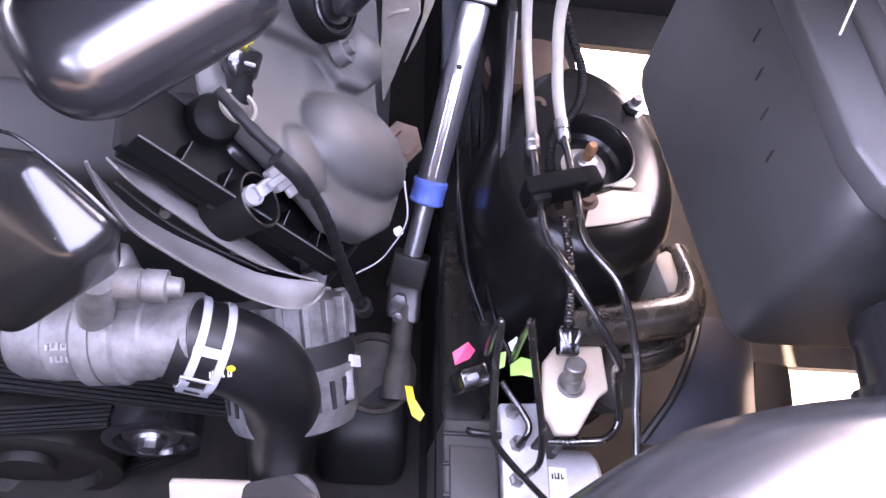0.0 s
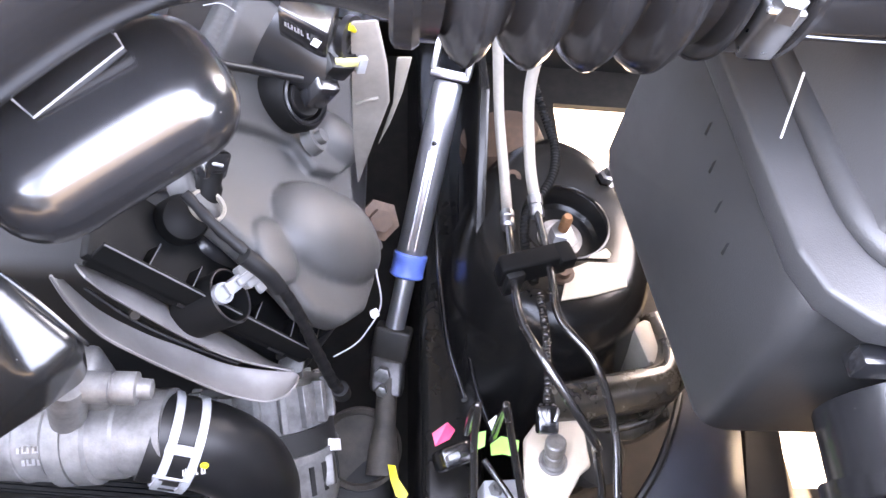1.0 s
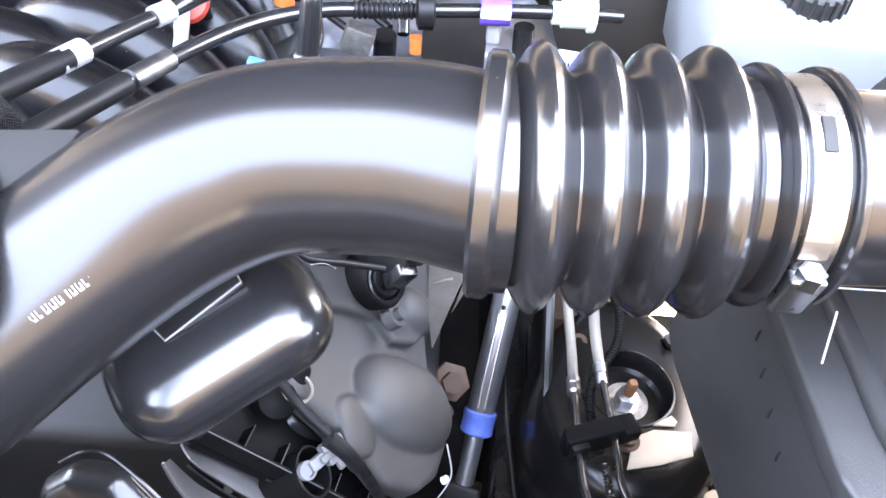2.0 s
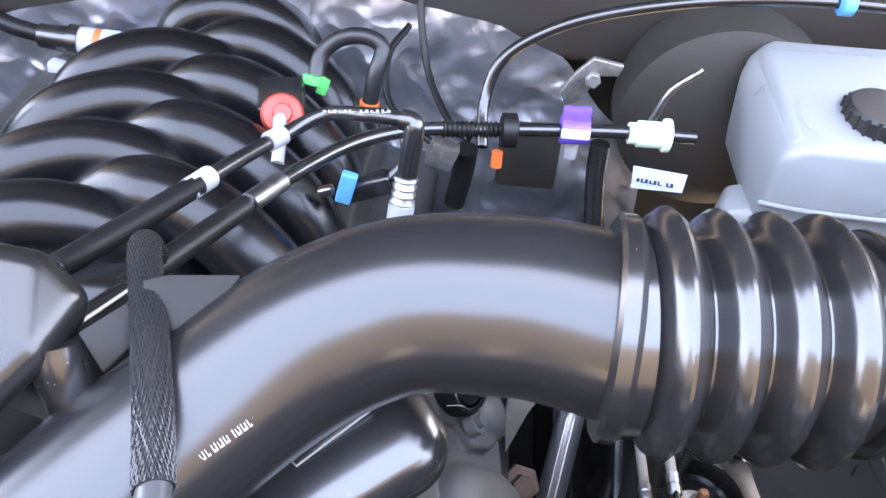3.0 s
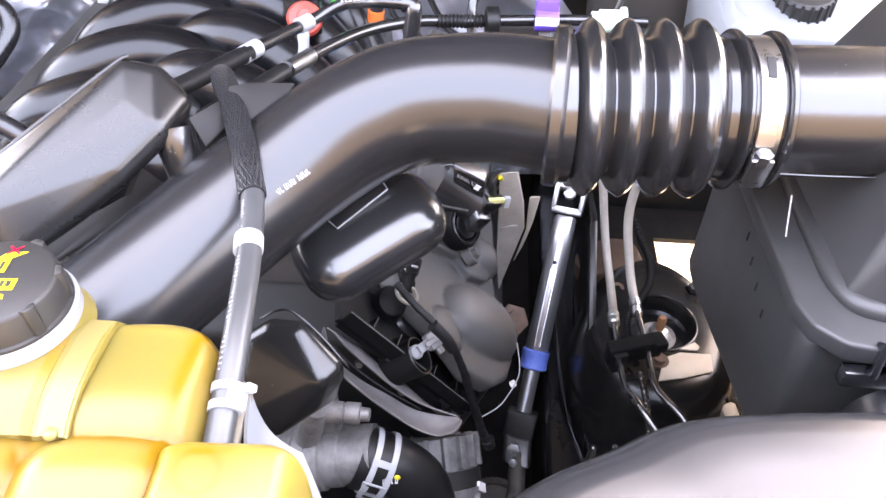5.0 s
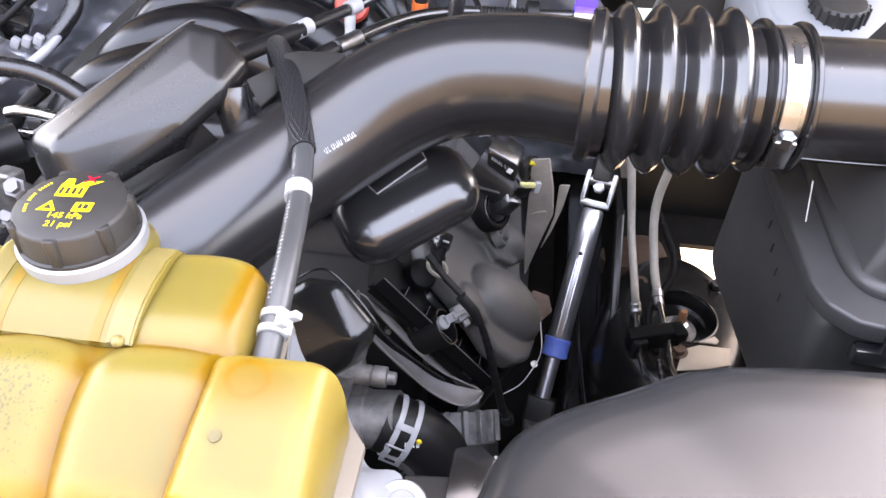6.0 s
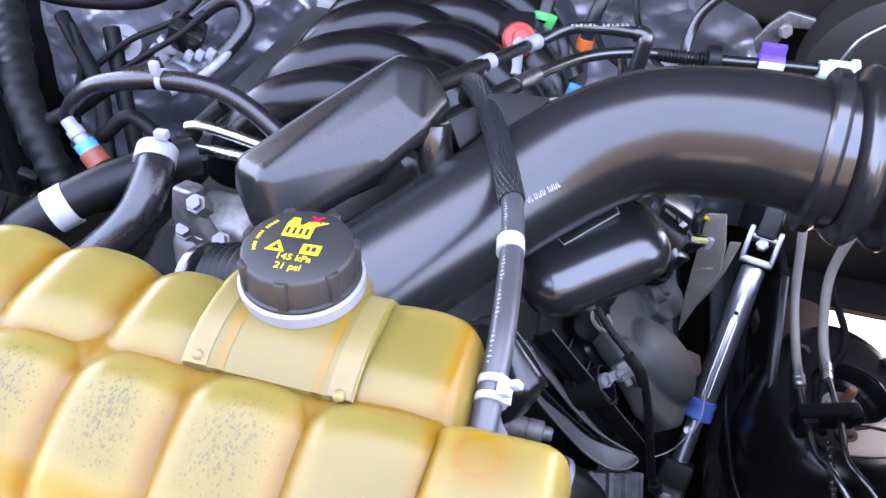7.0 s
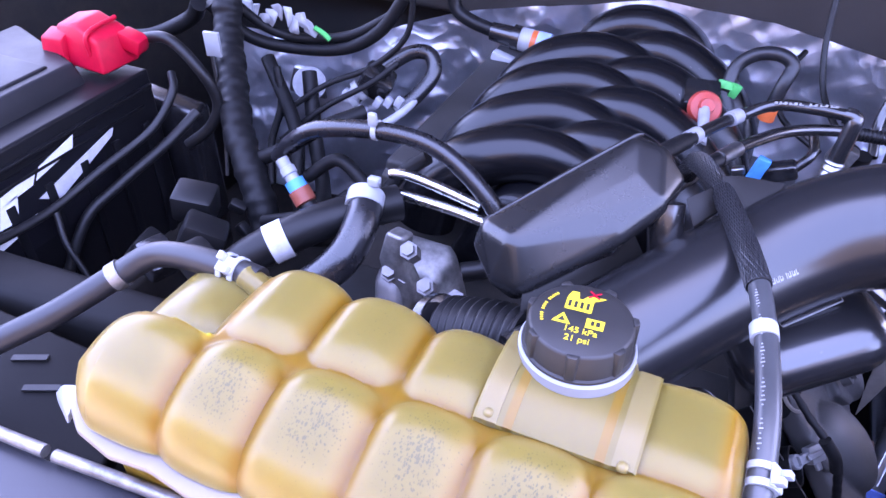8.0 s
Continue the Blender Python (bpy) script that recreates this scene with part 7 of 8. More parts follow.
purge_parts()
connector("fuel_connector", "black fuel rail connector with a sky blue clip", (-0.155, 0.652, 0.990), (0.05, 0.022, 0.022), (0, -20, 5), "gloss_black", tail=[(-0.135, 0.655, 0.998), (-0.12, 0.67, 1.015), (-0.125, 0.70, 1.03)])
connector("blue_clip", "sky blue plastic retaining clip", (-0.175, 0.640, 0.994), (0.016, 0.010, 0.036), (0, 15, 0), "sky_blue", "clip")
connector("fuel_tip", "small bright metal fuel fitting", (-0.197, 0.645, 0.984), (0.016, 0.010, 0.010), (0, -20, 5), "zinc", "fitting")


def rear_connector():
    t = thing("rear_connector", "black rear engine connector with orange and blue bands", "connector", (-0.6, 0.95, 0.94))
    o, a = Vector((-0.63, 0.95, 0.972)), Vector((0.95, 0.05, -0.1)).normalized()
    part("body", lathe(o, a, [(-0.02, 0.016), (0.02, 0.018), (0.02, 0.022), (0.034, 0.022)], 22), "black_plastic", t)
    part("white_band", lathe(o + a * 0.034, a, [(0, 0.020), (0.020, 0.020)], 22), "white_plastic", t)
    part("orange_band", lathe(o + a * 0.054, a, [(0, 0.020), (0.010, 0.020)], 22), "orange", t)
    part("blue_band", lathe(o + a * 0.064, a, [(0, 0.021), (0.022, 0.021), (0.023, 0.012)], 22), "pale_blue", t)
    part("hose", sweep([(-0.65, 0.95, 0.975), (-0.69, 0.95, 0.985), (-0.72, 0.955, 1.0), (-0.73, 0.96, 1.03)], 0.012, 16), "rubber", t)
    part("nut", block((-0.615, 0.93, 0.935), (0.05, 0.02, 0.018), 0.004, (0, 15, 0)), "white_plastic", t)
    return t


rear_connector()


# ---- cowl side, right ----
def brake_reservoir():
    t = thing("brake_reservoir", "milky white brake fluid reservoir with a black cap", "fluid reservoir", (0.36, 0.78, 0.93))
    part("body", hull([(0.238, 0.74, 0.945), (0.46, 0.74, 0.935), (0.236, 0.90, 0.96), (0.46, 0.90, 0.95), (0.246, 0.742, 1.035), (0.262, 0.742, 1.058), (0.46, 0.742, 1.05), (0.226, 0.90, 1.075), (0.25, 0.92, 1.10), (0.46, 0.92, 1.10)], 0.026, 6), "milky", t)
    part("upper_rim", hull([(0.250, 0.752, 1.046), (0.46, 0.752, 1.042), (0.238, 0.90, 1.085), (0.46, 0.90, 1.085), (0.262, 0.757, 1.058), (0.46, 0.757, 1.054), (0.248, 0.895, 1.098), (0.46, 0.895, 1.098)], 0.008, 4), "milky", t)
    part("foot", hull([(0.200, 0.75, 0.93), (0.245, 0.74, 0.925), (0.215, 0.80, 0.93), (0.25, 0.80, 0.93), (0.205, 0.755, 0.955), (0.245, 0.745, 0.968), (0.22, 0.80, 0.965), (0.25, 0.80, 0.97)], 0.006, 3), "milky", t)
    cap = part("cap", lathe((0.352, 0.80, 1.055), (0, -0.12, 1), [(0, 0.036), (0.002, 0.038), (0.026, 0.036), (0.030, 0.032), (0.030, 0.0)], 40), "cap_black", t, "black knurled cap")
    for k in range(20):
        a = 2 * math.pi * k / 20
        o = Vector((0.352 + 0.0372 * math.cos(a), 0.798 + 0.0372 * math.sin(a), 1.070))
        part("grip_rib", sweep([o - Vector((0, 0, 0.011)), o + Vector((0, 0, 0.011))], 0.0022, 6, smooth=False), "cap_black", cap)
    part("seam", sweep([(0.236, 0.738, 0.985), (0.30, 0.734, 0.98), (0.46, 0.733, 0.975)], 0.003, 8), "milky", t)
    t.location += Vector((0.030, 0.0, -0.033))
    return t


def booster_parts():
    t = thing("brake_booster", "black brake booster drum on the firewall", "brake booster", (0.3, 0.98, 0.8))
    part("drum", lathe((0.27, 0.94, 0.93), (0.05, 1, 0.05), [(-0.02, 0.10), (0.0, 0.135), (0.06, 0.14), (0.1, 0.13)], 40), "cowl", t)
    t2 = thing("vacuum_hose", "thin black vacuum hose arching over the cowl", "hose", (0.0, 0.8, 1.0))
    part("hose", sweep([(-0.044, 0.75, 0.985), (-0.046, 0.79, 1.018), (-0.030, 0.81, 1.062), (0.021, 0.82, 1.097), (0.094, 0.83, 1.119), (0.194, 0.84, 1.134), (0.31, 0.85, 1.138), (0.45, 0.86, 1.13)], 0.0065, 16), "gloss_black", t2)
    part("blue_ring", lathe((0.318, 0.848, 1.1385), (1, 0.05, 0), [(0, 0.010), (0.002, 0.013), (0.014, 0.013), (0.016, 0.010)], 22), "sky_blue", t2, "sky blue ring")
    t3 = thing("cowl_bracket", "bright stamped steel bracket with a bolt", "bracket", (0.08, 0.86, 0.98))
    part("plate", slab([(0.043, 0.855, 1.003), (0.058, 0.855, 1.03), (0.076, 0.855, 1.050), (0.112, 0.855, 1.043), (0.108, 0.855, 1.03), (0.085, 0.855, 1.028), (0.070, 0.855, 0.995), (0.052, 0.855, 0.985)], (0, 0.006, 0.002), 0.0015), "zinc_dirty", t3)
    part("bolt", lathe((0.078, 0.852, 1.025), (0, -1, 0.3), [(0, 0.010), (0.003, 0.010), (0.003, 0.007), (0.010, 0.007)], 6), "zinc", t3)
    t4 = thing("brake_pipe", "bright bent brake pipe beside the reservoir", "brake pipe", (0.15, 0.8, 0.98))
    part("pipe", sweep([(0.140, 0.80, 0.985), (0.147, 0.80, 1.015), (0.158, 0.80, 1.047), (0.185, 0.80, 1.073)], 0.0042, 12), "zinc", t4)
    t5 = thing("line_stub", "black upright pipe stub below the vapour line", "pipe", (0.08, 0.72, 0.93))
    part("pipe", sweep([(0.078, 0.72, 1.02), (0.080, 0.72, 0.98), (0.088, 0.715, 0.92)], 0.0105, 18), "black_plastic", t5)
    t6 = thing("paper_label", "small pale blue printed label by the booster", "label", (0.14, 0.705, 0.98))
    part("sheet", slab([(0.114, 0.705, 1.006), (0.171, 0.705, 1.000), (0.170, 0.702, 0.980), (0.116, 0.702, 0.981)], (0, 0.0008, 0.0004), 0.0), "label_blue", t6, smooth=False)
    bars(t6, (0.120, 0.7015, 0.990), (0.0045, 0, -0.0005), (0, 0.001, 0.004), (0, -0.0005, 0.0), 9, "dark", name="printed_marking")
    t7 = thing("foil_wires", "thin black wires along the foil insulation", "wiring", (-0.1, 0.9, 1.0))
    for p in ([(-0.135, 0.93, 1.12), (-0.13, 0.9, 1.06), (-0.115, 0.86, 1.01), (-0.085, 0.80, 0.985), (-0.06, 0.77, 0.98)], [(-0.15, 0.95, 1.03), (-0.17, 0.90, 1.01), (-0.16, 0.85, 0.97), (-0.10, 0.80, 0.95)]):
        part("wire", sweep(p, 0.0045, 10), "rubber", t7)
    t8 = thing("engine_clutter", "grey heater pipe stubs and clips behind the intake tube", "pipes", (-0.02, 0.72, 0.9))
    part("stub", sweep([(-0.06, 0.72, 1.0), (-0.062, 0.725, 0.97), (-0.07, 0.73, 0.92)], 0.012, 16), "rubber", t8)
    part("red_dot", sweep([(-0.028, 0.70, 1.012), (-0.028, 0.70, 0.995)], 0.006, 12), "orange", t8)
    part("plate", block((0.01, 0.78, 0.96), (0.07, 0.02, 0.08), 0.004), "dirty_black", t8)
    part("clip", block((-0.085, 0.70, 1.005), (0.03, 0.02, 0.03), 0.004, (0, 20, 0)), "zinc_dirty", t8)
    return t


brake_reservoir()
booster_parts()


# ---- front cover ----
def front_cover():
    t = thing("front_duct_cover", "smooth dark grey plastic air inlet cover at the front", "duct cover", (0.2, 0, 0.95))
    rim = [(-0.030, -0.16), (-0.028, -0.05), (-0.022, -0.006), (-0.014, 0.0145), (-0.003, 0.0275), (0.019, 0.043), (0.048, 0.058), (0.085, 0.078), (0.138, 0.088), (0.215, 0.094), (0.35, 0.096), (0.62, 0.09), (0.62, -0.16)]
    line = spline([(x, y, 0) for x, y in rim[:-1]], 8) + [Vector((0.62, -0.16, 0))]
    hub = Vector((0.30, -0.16, 0))
    bm = bmesh.new()
    rows = []
    for inset, z in ((0.0, 1.090), (0.0005, 1.112), (0.003, 1.122), (0.008, 1.1295), (0.013, 1.1335), (0.019, 1.1352), (0.026, 1.1350), (0.045, 1.1320), (0.080, 1.1270), (0.120, 1.1230), (0.16, 1.121)):
        row = []
        for p in line:
            q = hub - p
            row.append(bm.verts.new((p.x + q.x / q.length * min(inset, q.length), p.y + q.y / q.length * min(inset, q.length), z)))
        rows.append(row)
    for p, q in zip(rows, rows[1:]):
        for k in range(len(line) - 1):
            bm.faces.new((p[k], p[k + 1], q[k + 1], q[k]))
    bmesh.ops.recalc_face_normals(bm, faces=bm.faces)
    bmesh.ops.solidify(bm, geom=list(bm.faces), thickness=0.003)
    part("cover", bm, "inlet_grey", t)
    part("rolled_lip", sweep([(x + 0.002, y - 0.003, 1.098) for x, y in rim[1:-1]], 0.0045, 10, 6), "black_plastic", t, "dark rolled lower lip")
    part("inner_skirt", slab([(x + 0.008, y - 0.009, 1.09) for x, y in rim], (0, 0, -0.12), 0.002), "black_plastic", t)
    return t


def front_beam():
    t = thing("front_beam", "dark ribbed plastic beam behind the radiator", "beam", (-0.05, 0.06, 0.9))
    part("beam", hull([(-0.075, 0.035, 0.95), (0.03, 0.035, 0.95), (-0.075, 0.075, 0.95), (0.03, 0.085, 0.95), (-0.075, 0.035, 0.985), (0.03, 0.035, 0.985), (-0.075, 0.070, 0.985), (0.03, 0.08, 0.985)], 0.003), "grey_plastic", t)
    part("plate", slab([(-0.045, 0.045, 0.99), (-0.022, 0.05, 0.99), (-0.012, 0.085, 0.99), (-0.025, 0.095, 0.99), (-0.042, 0.09, 0.99)], (0, 0, 0.005), 0.002), "black_plastic", t)
    return t


def front_panel():
    t = thing("grille_panel", "dark painted radiator cover panel with a rolled metal edge", "panel", (-0.65, -0.05, 1.0))
    part("panel", slab([(-1.2, -0.14, 1.03), (-0.40, -0.14, 1.03), (-0.40, -0.046, 1.037), (-0.48, -0.051, 1.038), (-0.53, -0.055, 1.039), (-0.58, -0.059, 1.040), (-0.70, -0.064, 1.040), (-1.2, -0.07, 1.04)], (0, 0, 0.012), 0.003), "panel_grey", t)
    part("rolled_edge", sweep([(-0.420, -0.044, 1.053), (-0.480, -0.049, 1.055), (-0.529, -0.053, 1.056), (-0.574, -0.057, 1.057)], 0.0048, 10), "zinc_dirty", t)
    part("rolled_edge", sweep([(-0.582, -0.0575, 1.058), (-0.626, -0.060, 1.058), (-0.70, -0.062, 1.056), (-1.1, -0.066, 1.050)], 0.0048, 10), "zinc_dirty", t)
    part("rear_sill", hull([(-1.1, -0.055, 1.0), (-0.56, -0.05, 1.0), (-1.1, 0.06, 1.0), (-0.60, 0.05, 1.0), (-1.1, -0.055, 1.02), (-0.56, -0.05, 1.02), (-1.1, 0.06, 1.02), (-0.60, 0.05, 1.02)], 0.004), "matte_dark", t)
    for x, y in ((-0.70, 0.02), (-0.665, 0.0)):
        part("slot", block((x, y, 1.0215), (0.03, 0.006, 0.002), 0.0, (0, 0, 25)), "dark", t)
    return t


front_cover()
front_beam()
front_panel()


# ---- battery side ----
def battery():
    t = thing("battery", "black car battery with a pale lid and a red terminal cover", "battery", (-1.06, 0.28, 0.85))
    part("case", hull([(-0.945, 0.10, 0.80), (-0.945, 0.445, 0.80), (-1.16, 0.10, 0.80), (-1.16, 0.445, 0.80), (-0.945, 0.10, 1.055), (-0.945, 0.445, 1.055), (-1.16, 0.10, 1.055), (-1.16, 0.445, 1.055)], 0.004), "battery_black", t)
    part("lid", hull([(-0.985, 0.10, 1.05), (-0.985, 0.38, 1.05), (-1.16, 0.10, 1.05), (-1.16, 0.44, 1.05), (-0.995, 0.10, 1.083), (-0.995, 0.375, 1.083), (-1.16, 0.10, 1.083), (-1.16, 0.435, 1.083)], 0.004), "battery_lid", t, "pale grey battery lid")
    part("lid_panel", hull([(-1.008, 0.10, 1.083), (-1.008, 0.35, 1.083), (-1.12, 0.10, 1.083), (-1.12, 0.35, 1.083), (-1.010, 0.10, 1.0865), (-1.010, 0.348, 1.0865), (-1.12, 0.10, 1.0865), (-1.12, 0.348, 1.0865)], 0.002), "battery_lid", t)
    part("case_ledge", block((-0.9425, 0.27, 1.034), (0.006, 0.34, 0.006), 0.001), "battery_black", t)
    part("case_ledge", block((-0.9425, 0.27, 1.012), (0.004, 0.30, 0.004), 0.001), "battery_black", t)
    for k in range(6):
        part("case_rib", block((-0.9425, 0.14 + 0.055 * k, 0.90), (0.005, 0.012, 0.18), 0.001), "battery_black", t)
    shell = hull([(-0.966, 0.392, 1.062), (-0.962, 0.455, 1.062), (-1.062, 0.392, 1.068), (-1.066, 0.462, 1.072), (-0.972, 0.398, 1.104), (-0.968, 0.452, 1.106), (-1.010, 0.402, 1.120), (-1.012, 0.452, 1.122), (-1.045, 0.408, 1.112), (-1.050, 0.450, 1.114)], 0.004, 3)
    hull([(-1.022, 0.384, 1.060), (-1.062, 0.384, 1.060), (-1.022, 0.40, 1.060), (-1.062, 0.40, 1.060), (-1.022, 0.388, 1.102), (-1.058, 0.388, 1.100), (-1.022, 0.41, 1.110), (-1.058, 0.41, 1.108)], 0.003, 2, shell)
    cover = part("terminal_cover", shell, "red", t, "bright red terminal cover")
    part("cover_ridge", sweep([(-0.985, 0.396, 1.085), (-0.985, 0.400, 1.112), (-0.985, 0.450, 1.117)], 0.003, 8), "red", cover)
    part("cover_tab", block((-0.960, 0.446, 1.090), (0.034, 0.026, 0.022), 0.004, (0, 20, 8)), "red", cover)
    # plain pale shapes where the maker's mark is
    face = part("label_sheet", block((-0.9435, 0.23, 0.972), (0.002, 0.22, 0.10), 0.0), "battery_label", t, "black label with plain pale marks")
    for outline in ([(-0.9421, 0.1888, 1.0064), (-0.9421, 0.2401, 1.0133), (-0.9421, 0.231, 0.9991), (-0.9421, 0.1835, 0.9942)], [(-0.9421, 0.2459, 1.0155), (-0.9421, 0.3027, 1.0297), (-0.9421, 0.2965, 1.0141), (-0.9421, 0.237, 1.0019)], [(-0.9421, 0.1835, 0.9942), (-0.9421, 0.2087, 0.9994), (-0.9421, 0.1987, 0.9683), (-0.9421, 0.1734, 0.9708)], [(-0.9421, 0.168, 0.9584), (-0.9421, 0.2229, 0.9638), (-0.9421, 0.2141, 0.9546), (-0.9421, 0.1625, 0.9458)]):
        part("pale_mark", slab(outline, (0.0006, 0, 0), 0.0), "white_paint", face, smooth=False)
    part("pale_wedge", slab([(-0.9421, 0.2325, 0.979), (-0.9421, 0.3628, 1.011), (-0.9421, 0.3568, 1.0001), (-0.9421, 0.2584, 0.9627)], (0.0006, 0, 0), 0.0), "silver_label", face, smooth=False)
    return t


def tray():
    t = thing("battery_tray", "black moulded plastic battery tray", "tray", (-1.05, 0.28, 0.39))
    part("tray_box", hull([(-0.92, 0.06, 0.40), (-0.92, 0.50, 0.40), (-1.36, 0.06, 0.40), (-1.36, 0.50, 0.40), (-0.905, 0.06, 0.81), (-0.905, 0.50, 0.81), (-1.36, 0.06, 0.81), (-1.36, 0.50, 0.81)], 0.01), "dirty_black", t)
    part("side_shield", hull([(-0.90, 0.46, 0.80), (-0.90, 0.50, 0.80), (-1.15, 0.46, 0.80), (-1.15, 0.50, 0.80), (-0.90, 0.462, 0.99), (-0.90, 0.50, 0.99), (-1.15, 0.462, 1.02), (-1.15, 0.50, 1.02)], 0.01, 3), "black_plastic", t)
    return t


tray()
battery()


def cable(name, label, pts, r, mat="rubber", cat="cable", bands=()):
    t = thing(name, label, cat, pts[len(pts) // 2])
    part("cable", sweep(pts, r, 16), mat, t)
    for at, axis, rad, w, m in bands:
        crimp_ring(at, axis, rad, w, m, t, "band")
    return t


cable("battery_cable", "thick black battery cable looping from the red terminal cover", [(-0.970, 0.462, 1.085), (-0.915, 0.462, 1.095), (-0.865, 0.455, 1.065), (-0.85, 0.46, 1.02), (-0.862, 0.45, 0.985), (-0.89, 0.43, 0.96)], 0.0075)
cable("battery_cable", "black battery cable running down the battery side", [(-0.90, 0.44, 1.06), (-0.885, 0.42, 1.045), (-0.893, 0.38, 1.01), (-0.915, 0.31, 0.985), (-0.93, 0.22, 0.965), (-0.935, 0.10, 0.975)], 0.0055)
cable("battery_cable", "black cable beside the battery case", [(-0.87, 0.44, 1.01), (-0.885, 0.39, 0.985), (-0.91, 0.32, 0.955), (-0.925, 0.27, 0.93), (-0.93, 0.22, 0.87)], 0.0070)
cable("thin_cable", "thin black lead hanging beside the battery", [(-0.925, 0.235, 0.962), (-0.905, 0.22, 0.93), (-0.875, 0.21, 0.88), (-0.87, 0.17, 0.83), (-0.90, 0.12, 0.80)], 0.004)
cable("vent_tube", "black vent tube curling above the battery", [(-1.16, 0.60, 1.0), (-1.08, 0.60, 1.02), (-1.0, 0.60, 1.06), (-0.97, 0.59, 1.09)], 0.012)


def main_harness():
    t = thing("main_harness", "thick taped black wiring harness along the bay", "wiring harness", (-0.8, 0.45, 0.85))
    pts = [(-0.93, 0.62, 1.14), (-0.915, 0.58, 1.07), (-0.87, 0.52, 1.03), (-0.815, 0.45, 0.99), (-0.775, 0.415, 0.955), (-0.745, 0.39, 0.91), (-0.73, 0.37, 0.87)]
    part("taped_trunk", sweep(pts, lambda s: 0.0205 + 0.0011 * math.sin(s * 61) + 0.0007 * math.sin(s * 143 + 1), 22, 40), "tape", t)
    part("branch", sweep([(-0.79, 0.43, 0.96), (-0.74, 0.44, 0.985), (-0.70, 0.47, 1.01), (-0.66, 0.52, 1.02)], 0.010, 14), "tape", t)
    part("tag", block((-0.885, 0.51, 1.075), (0.022, 0.006, 0.034), 0.001, (0, 0, 10)), "clamp_grey", t, "small pale tag")
    part("tag_wire", sweep([(-0.885, 0.505, 1.06), (-0.872, 0.49, 1.01), (-0.86, 0.47, 0.95), (-0.85, 0.45, 0.91)], 0.003, 8), "rubber", t)
    for p, r in (((-0.772, 0.375, 0.928), (10, 30, 20)), ((-0.755, 0.36, 0.905), (0, 50, 0))):
        part("clip", block(p, (0.022, 0.014, 0.014), 0.003, r), "rubber", t)
    return t


def loose_harness():
    t = thing("loose_harness", "bundled grey wires and pale taped plugs over the foil", "wiring", (-0.85, 0.68, 0.95))
    for k, p in enumerate(([(-0.96, 0.60, 1.09), (-0.93, 0.64, 1.03), (-0.88, 0.68, 1.005), (-0.80, 0.70, 1.01), (-0.74, 0.71, 1.045), (-0.70, 0.72, 1.10)],
                           [(-0.95, 0.62, 1.10), (-0.91, 0.66, 1.04), (-0.86, 0.69, 1.02), (-0.79, 0.71, 1.03), (-0.72, 0.72, 1.07)],
                           [(-0.86, 0.60, 0.93), (-0.80, 0.64, 0.975), (-0.74, 0.68, 1.0), (-0.69, 0.70, 1.05), (-0.68, 0.71, 1.12)],
                           [(-0.85, 0.58, 0.90), (-0.79, 0.62, 0.95), (-0.73, 0.66, 0.985), (-0.70, 0.69, 1.01)],
                           [(-0.87, 0.62, 1.0), (-0.855, 0.60, 0.95), (-0.86, 0.57, 0.90), (-0.84, 0.53, 0.85)],
                           [(-0.90, 0.64, 1.0), (-0.82, 0.58, 0.93), (-0.79, 0.53, 0.88), (-0.77, 0.50, 0.84)],
                           [(-0.84, 0.66, 0.98), (-0.80, 0.60, 0.90), (-0.76, 0.55, 0.86), (-0.73, 0.5, 0.85)])):
        part("wire", sweep(p, (0.010, 0.008, 0.0045, 0.0045, 0.006, 0.011, 0.012)[k], 12), "tape", t)
    rng = random.Random(5)
    for k in range(9):
        at = (-0.935 + 0.0115 * k, 0.655 + 0.003 * k, 1.062 - 0.002 * k + rng.uniform(-0.014, 0.012))
        plug = hull([Vector(at) + Vector((rng.uniform(-0.013, 0.013), rng.uniform(-0.008, 0.008), rng.uniform(-0.017, 0.017))) for _ in range(11)], 0.0012, 1)
        part("pale_plug", plug, "plug_white", t)
    part("green_lead", sweep([(-0.835, 0.68, 1.045), (-0.82, 0.68, 1.038), (-0.81, 0.68, 1.03)], 0.004, 8), "green", t)
    return t


def ground_stud():
    t = thing("ground_stud", "zinc ground stud with a pale round washer before the foil", "stud", (-0.92, 0.77, 0.9))
    part("washer", lathe((-0.922, 0.772, 0.894), (0.45, -0.75, 0.5), [(-0.03, 0.024), (0, 0.030), (0.002, 0.029), (0.002, 0.0)], 28), "plug_white", t)
    part("nut", lathe((-0.921, 0.770, 0.896), (0.45, -0.75, 0.5), [(0, 0.013), (0.008, 0.013), (0.010, 0.010)], 6), "zinc", t)
    part("thread", lathe((-0.921, 0.770, 0.896), (0.45, -0.75, 0.5), [(0, 0.006), (0.018, 0.006), (0.019, 0.004)], 14), "zinc", t)
    return t


main_harness()
loose_harness()
ground_stud()


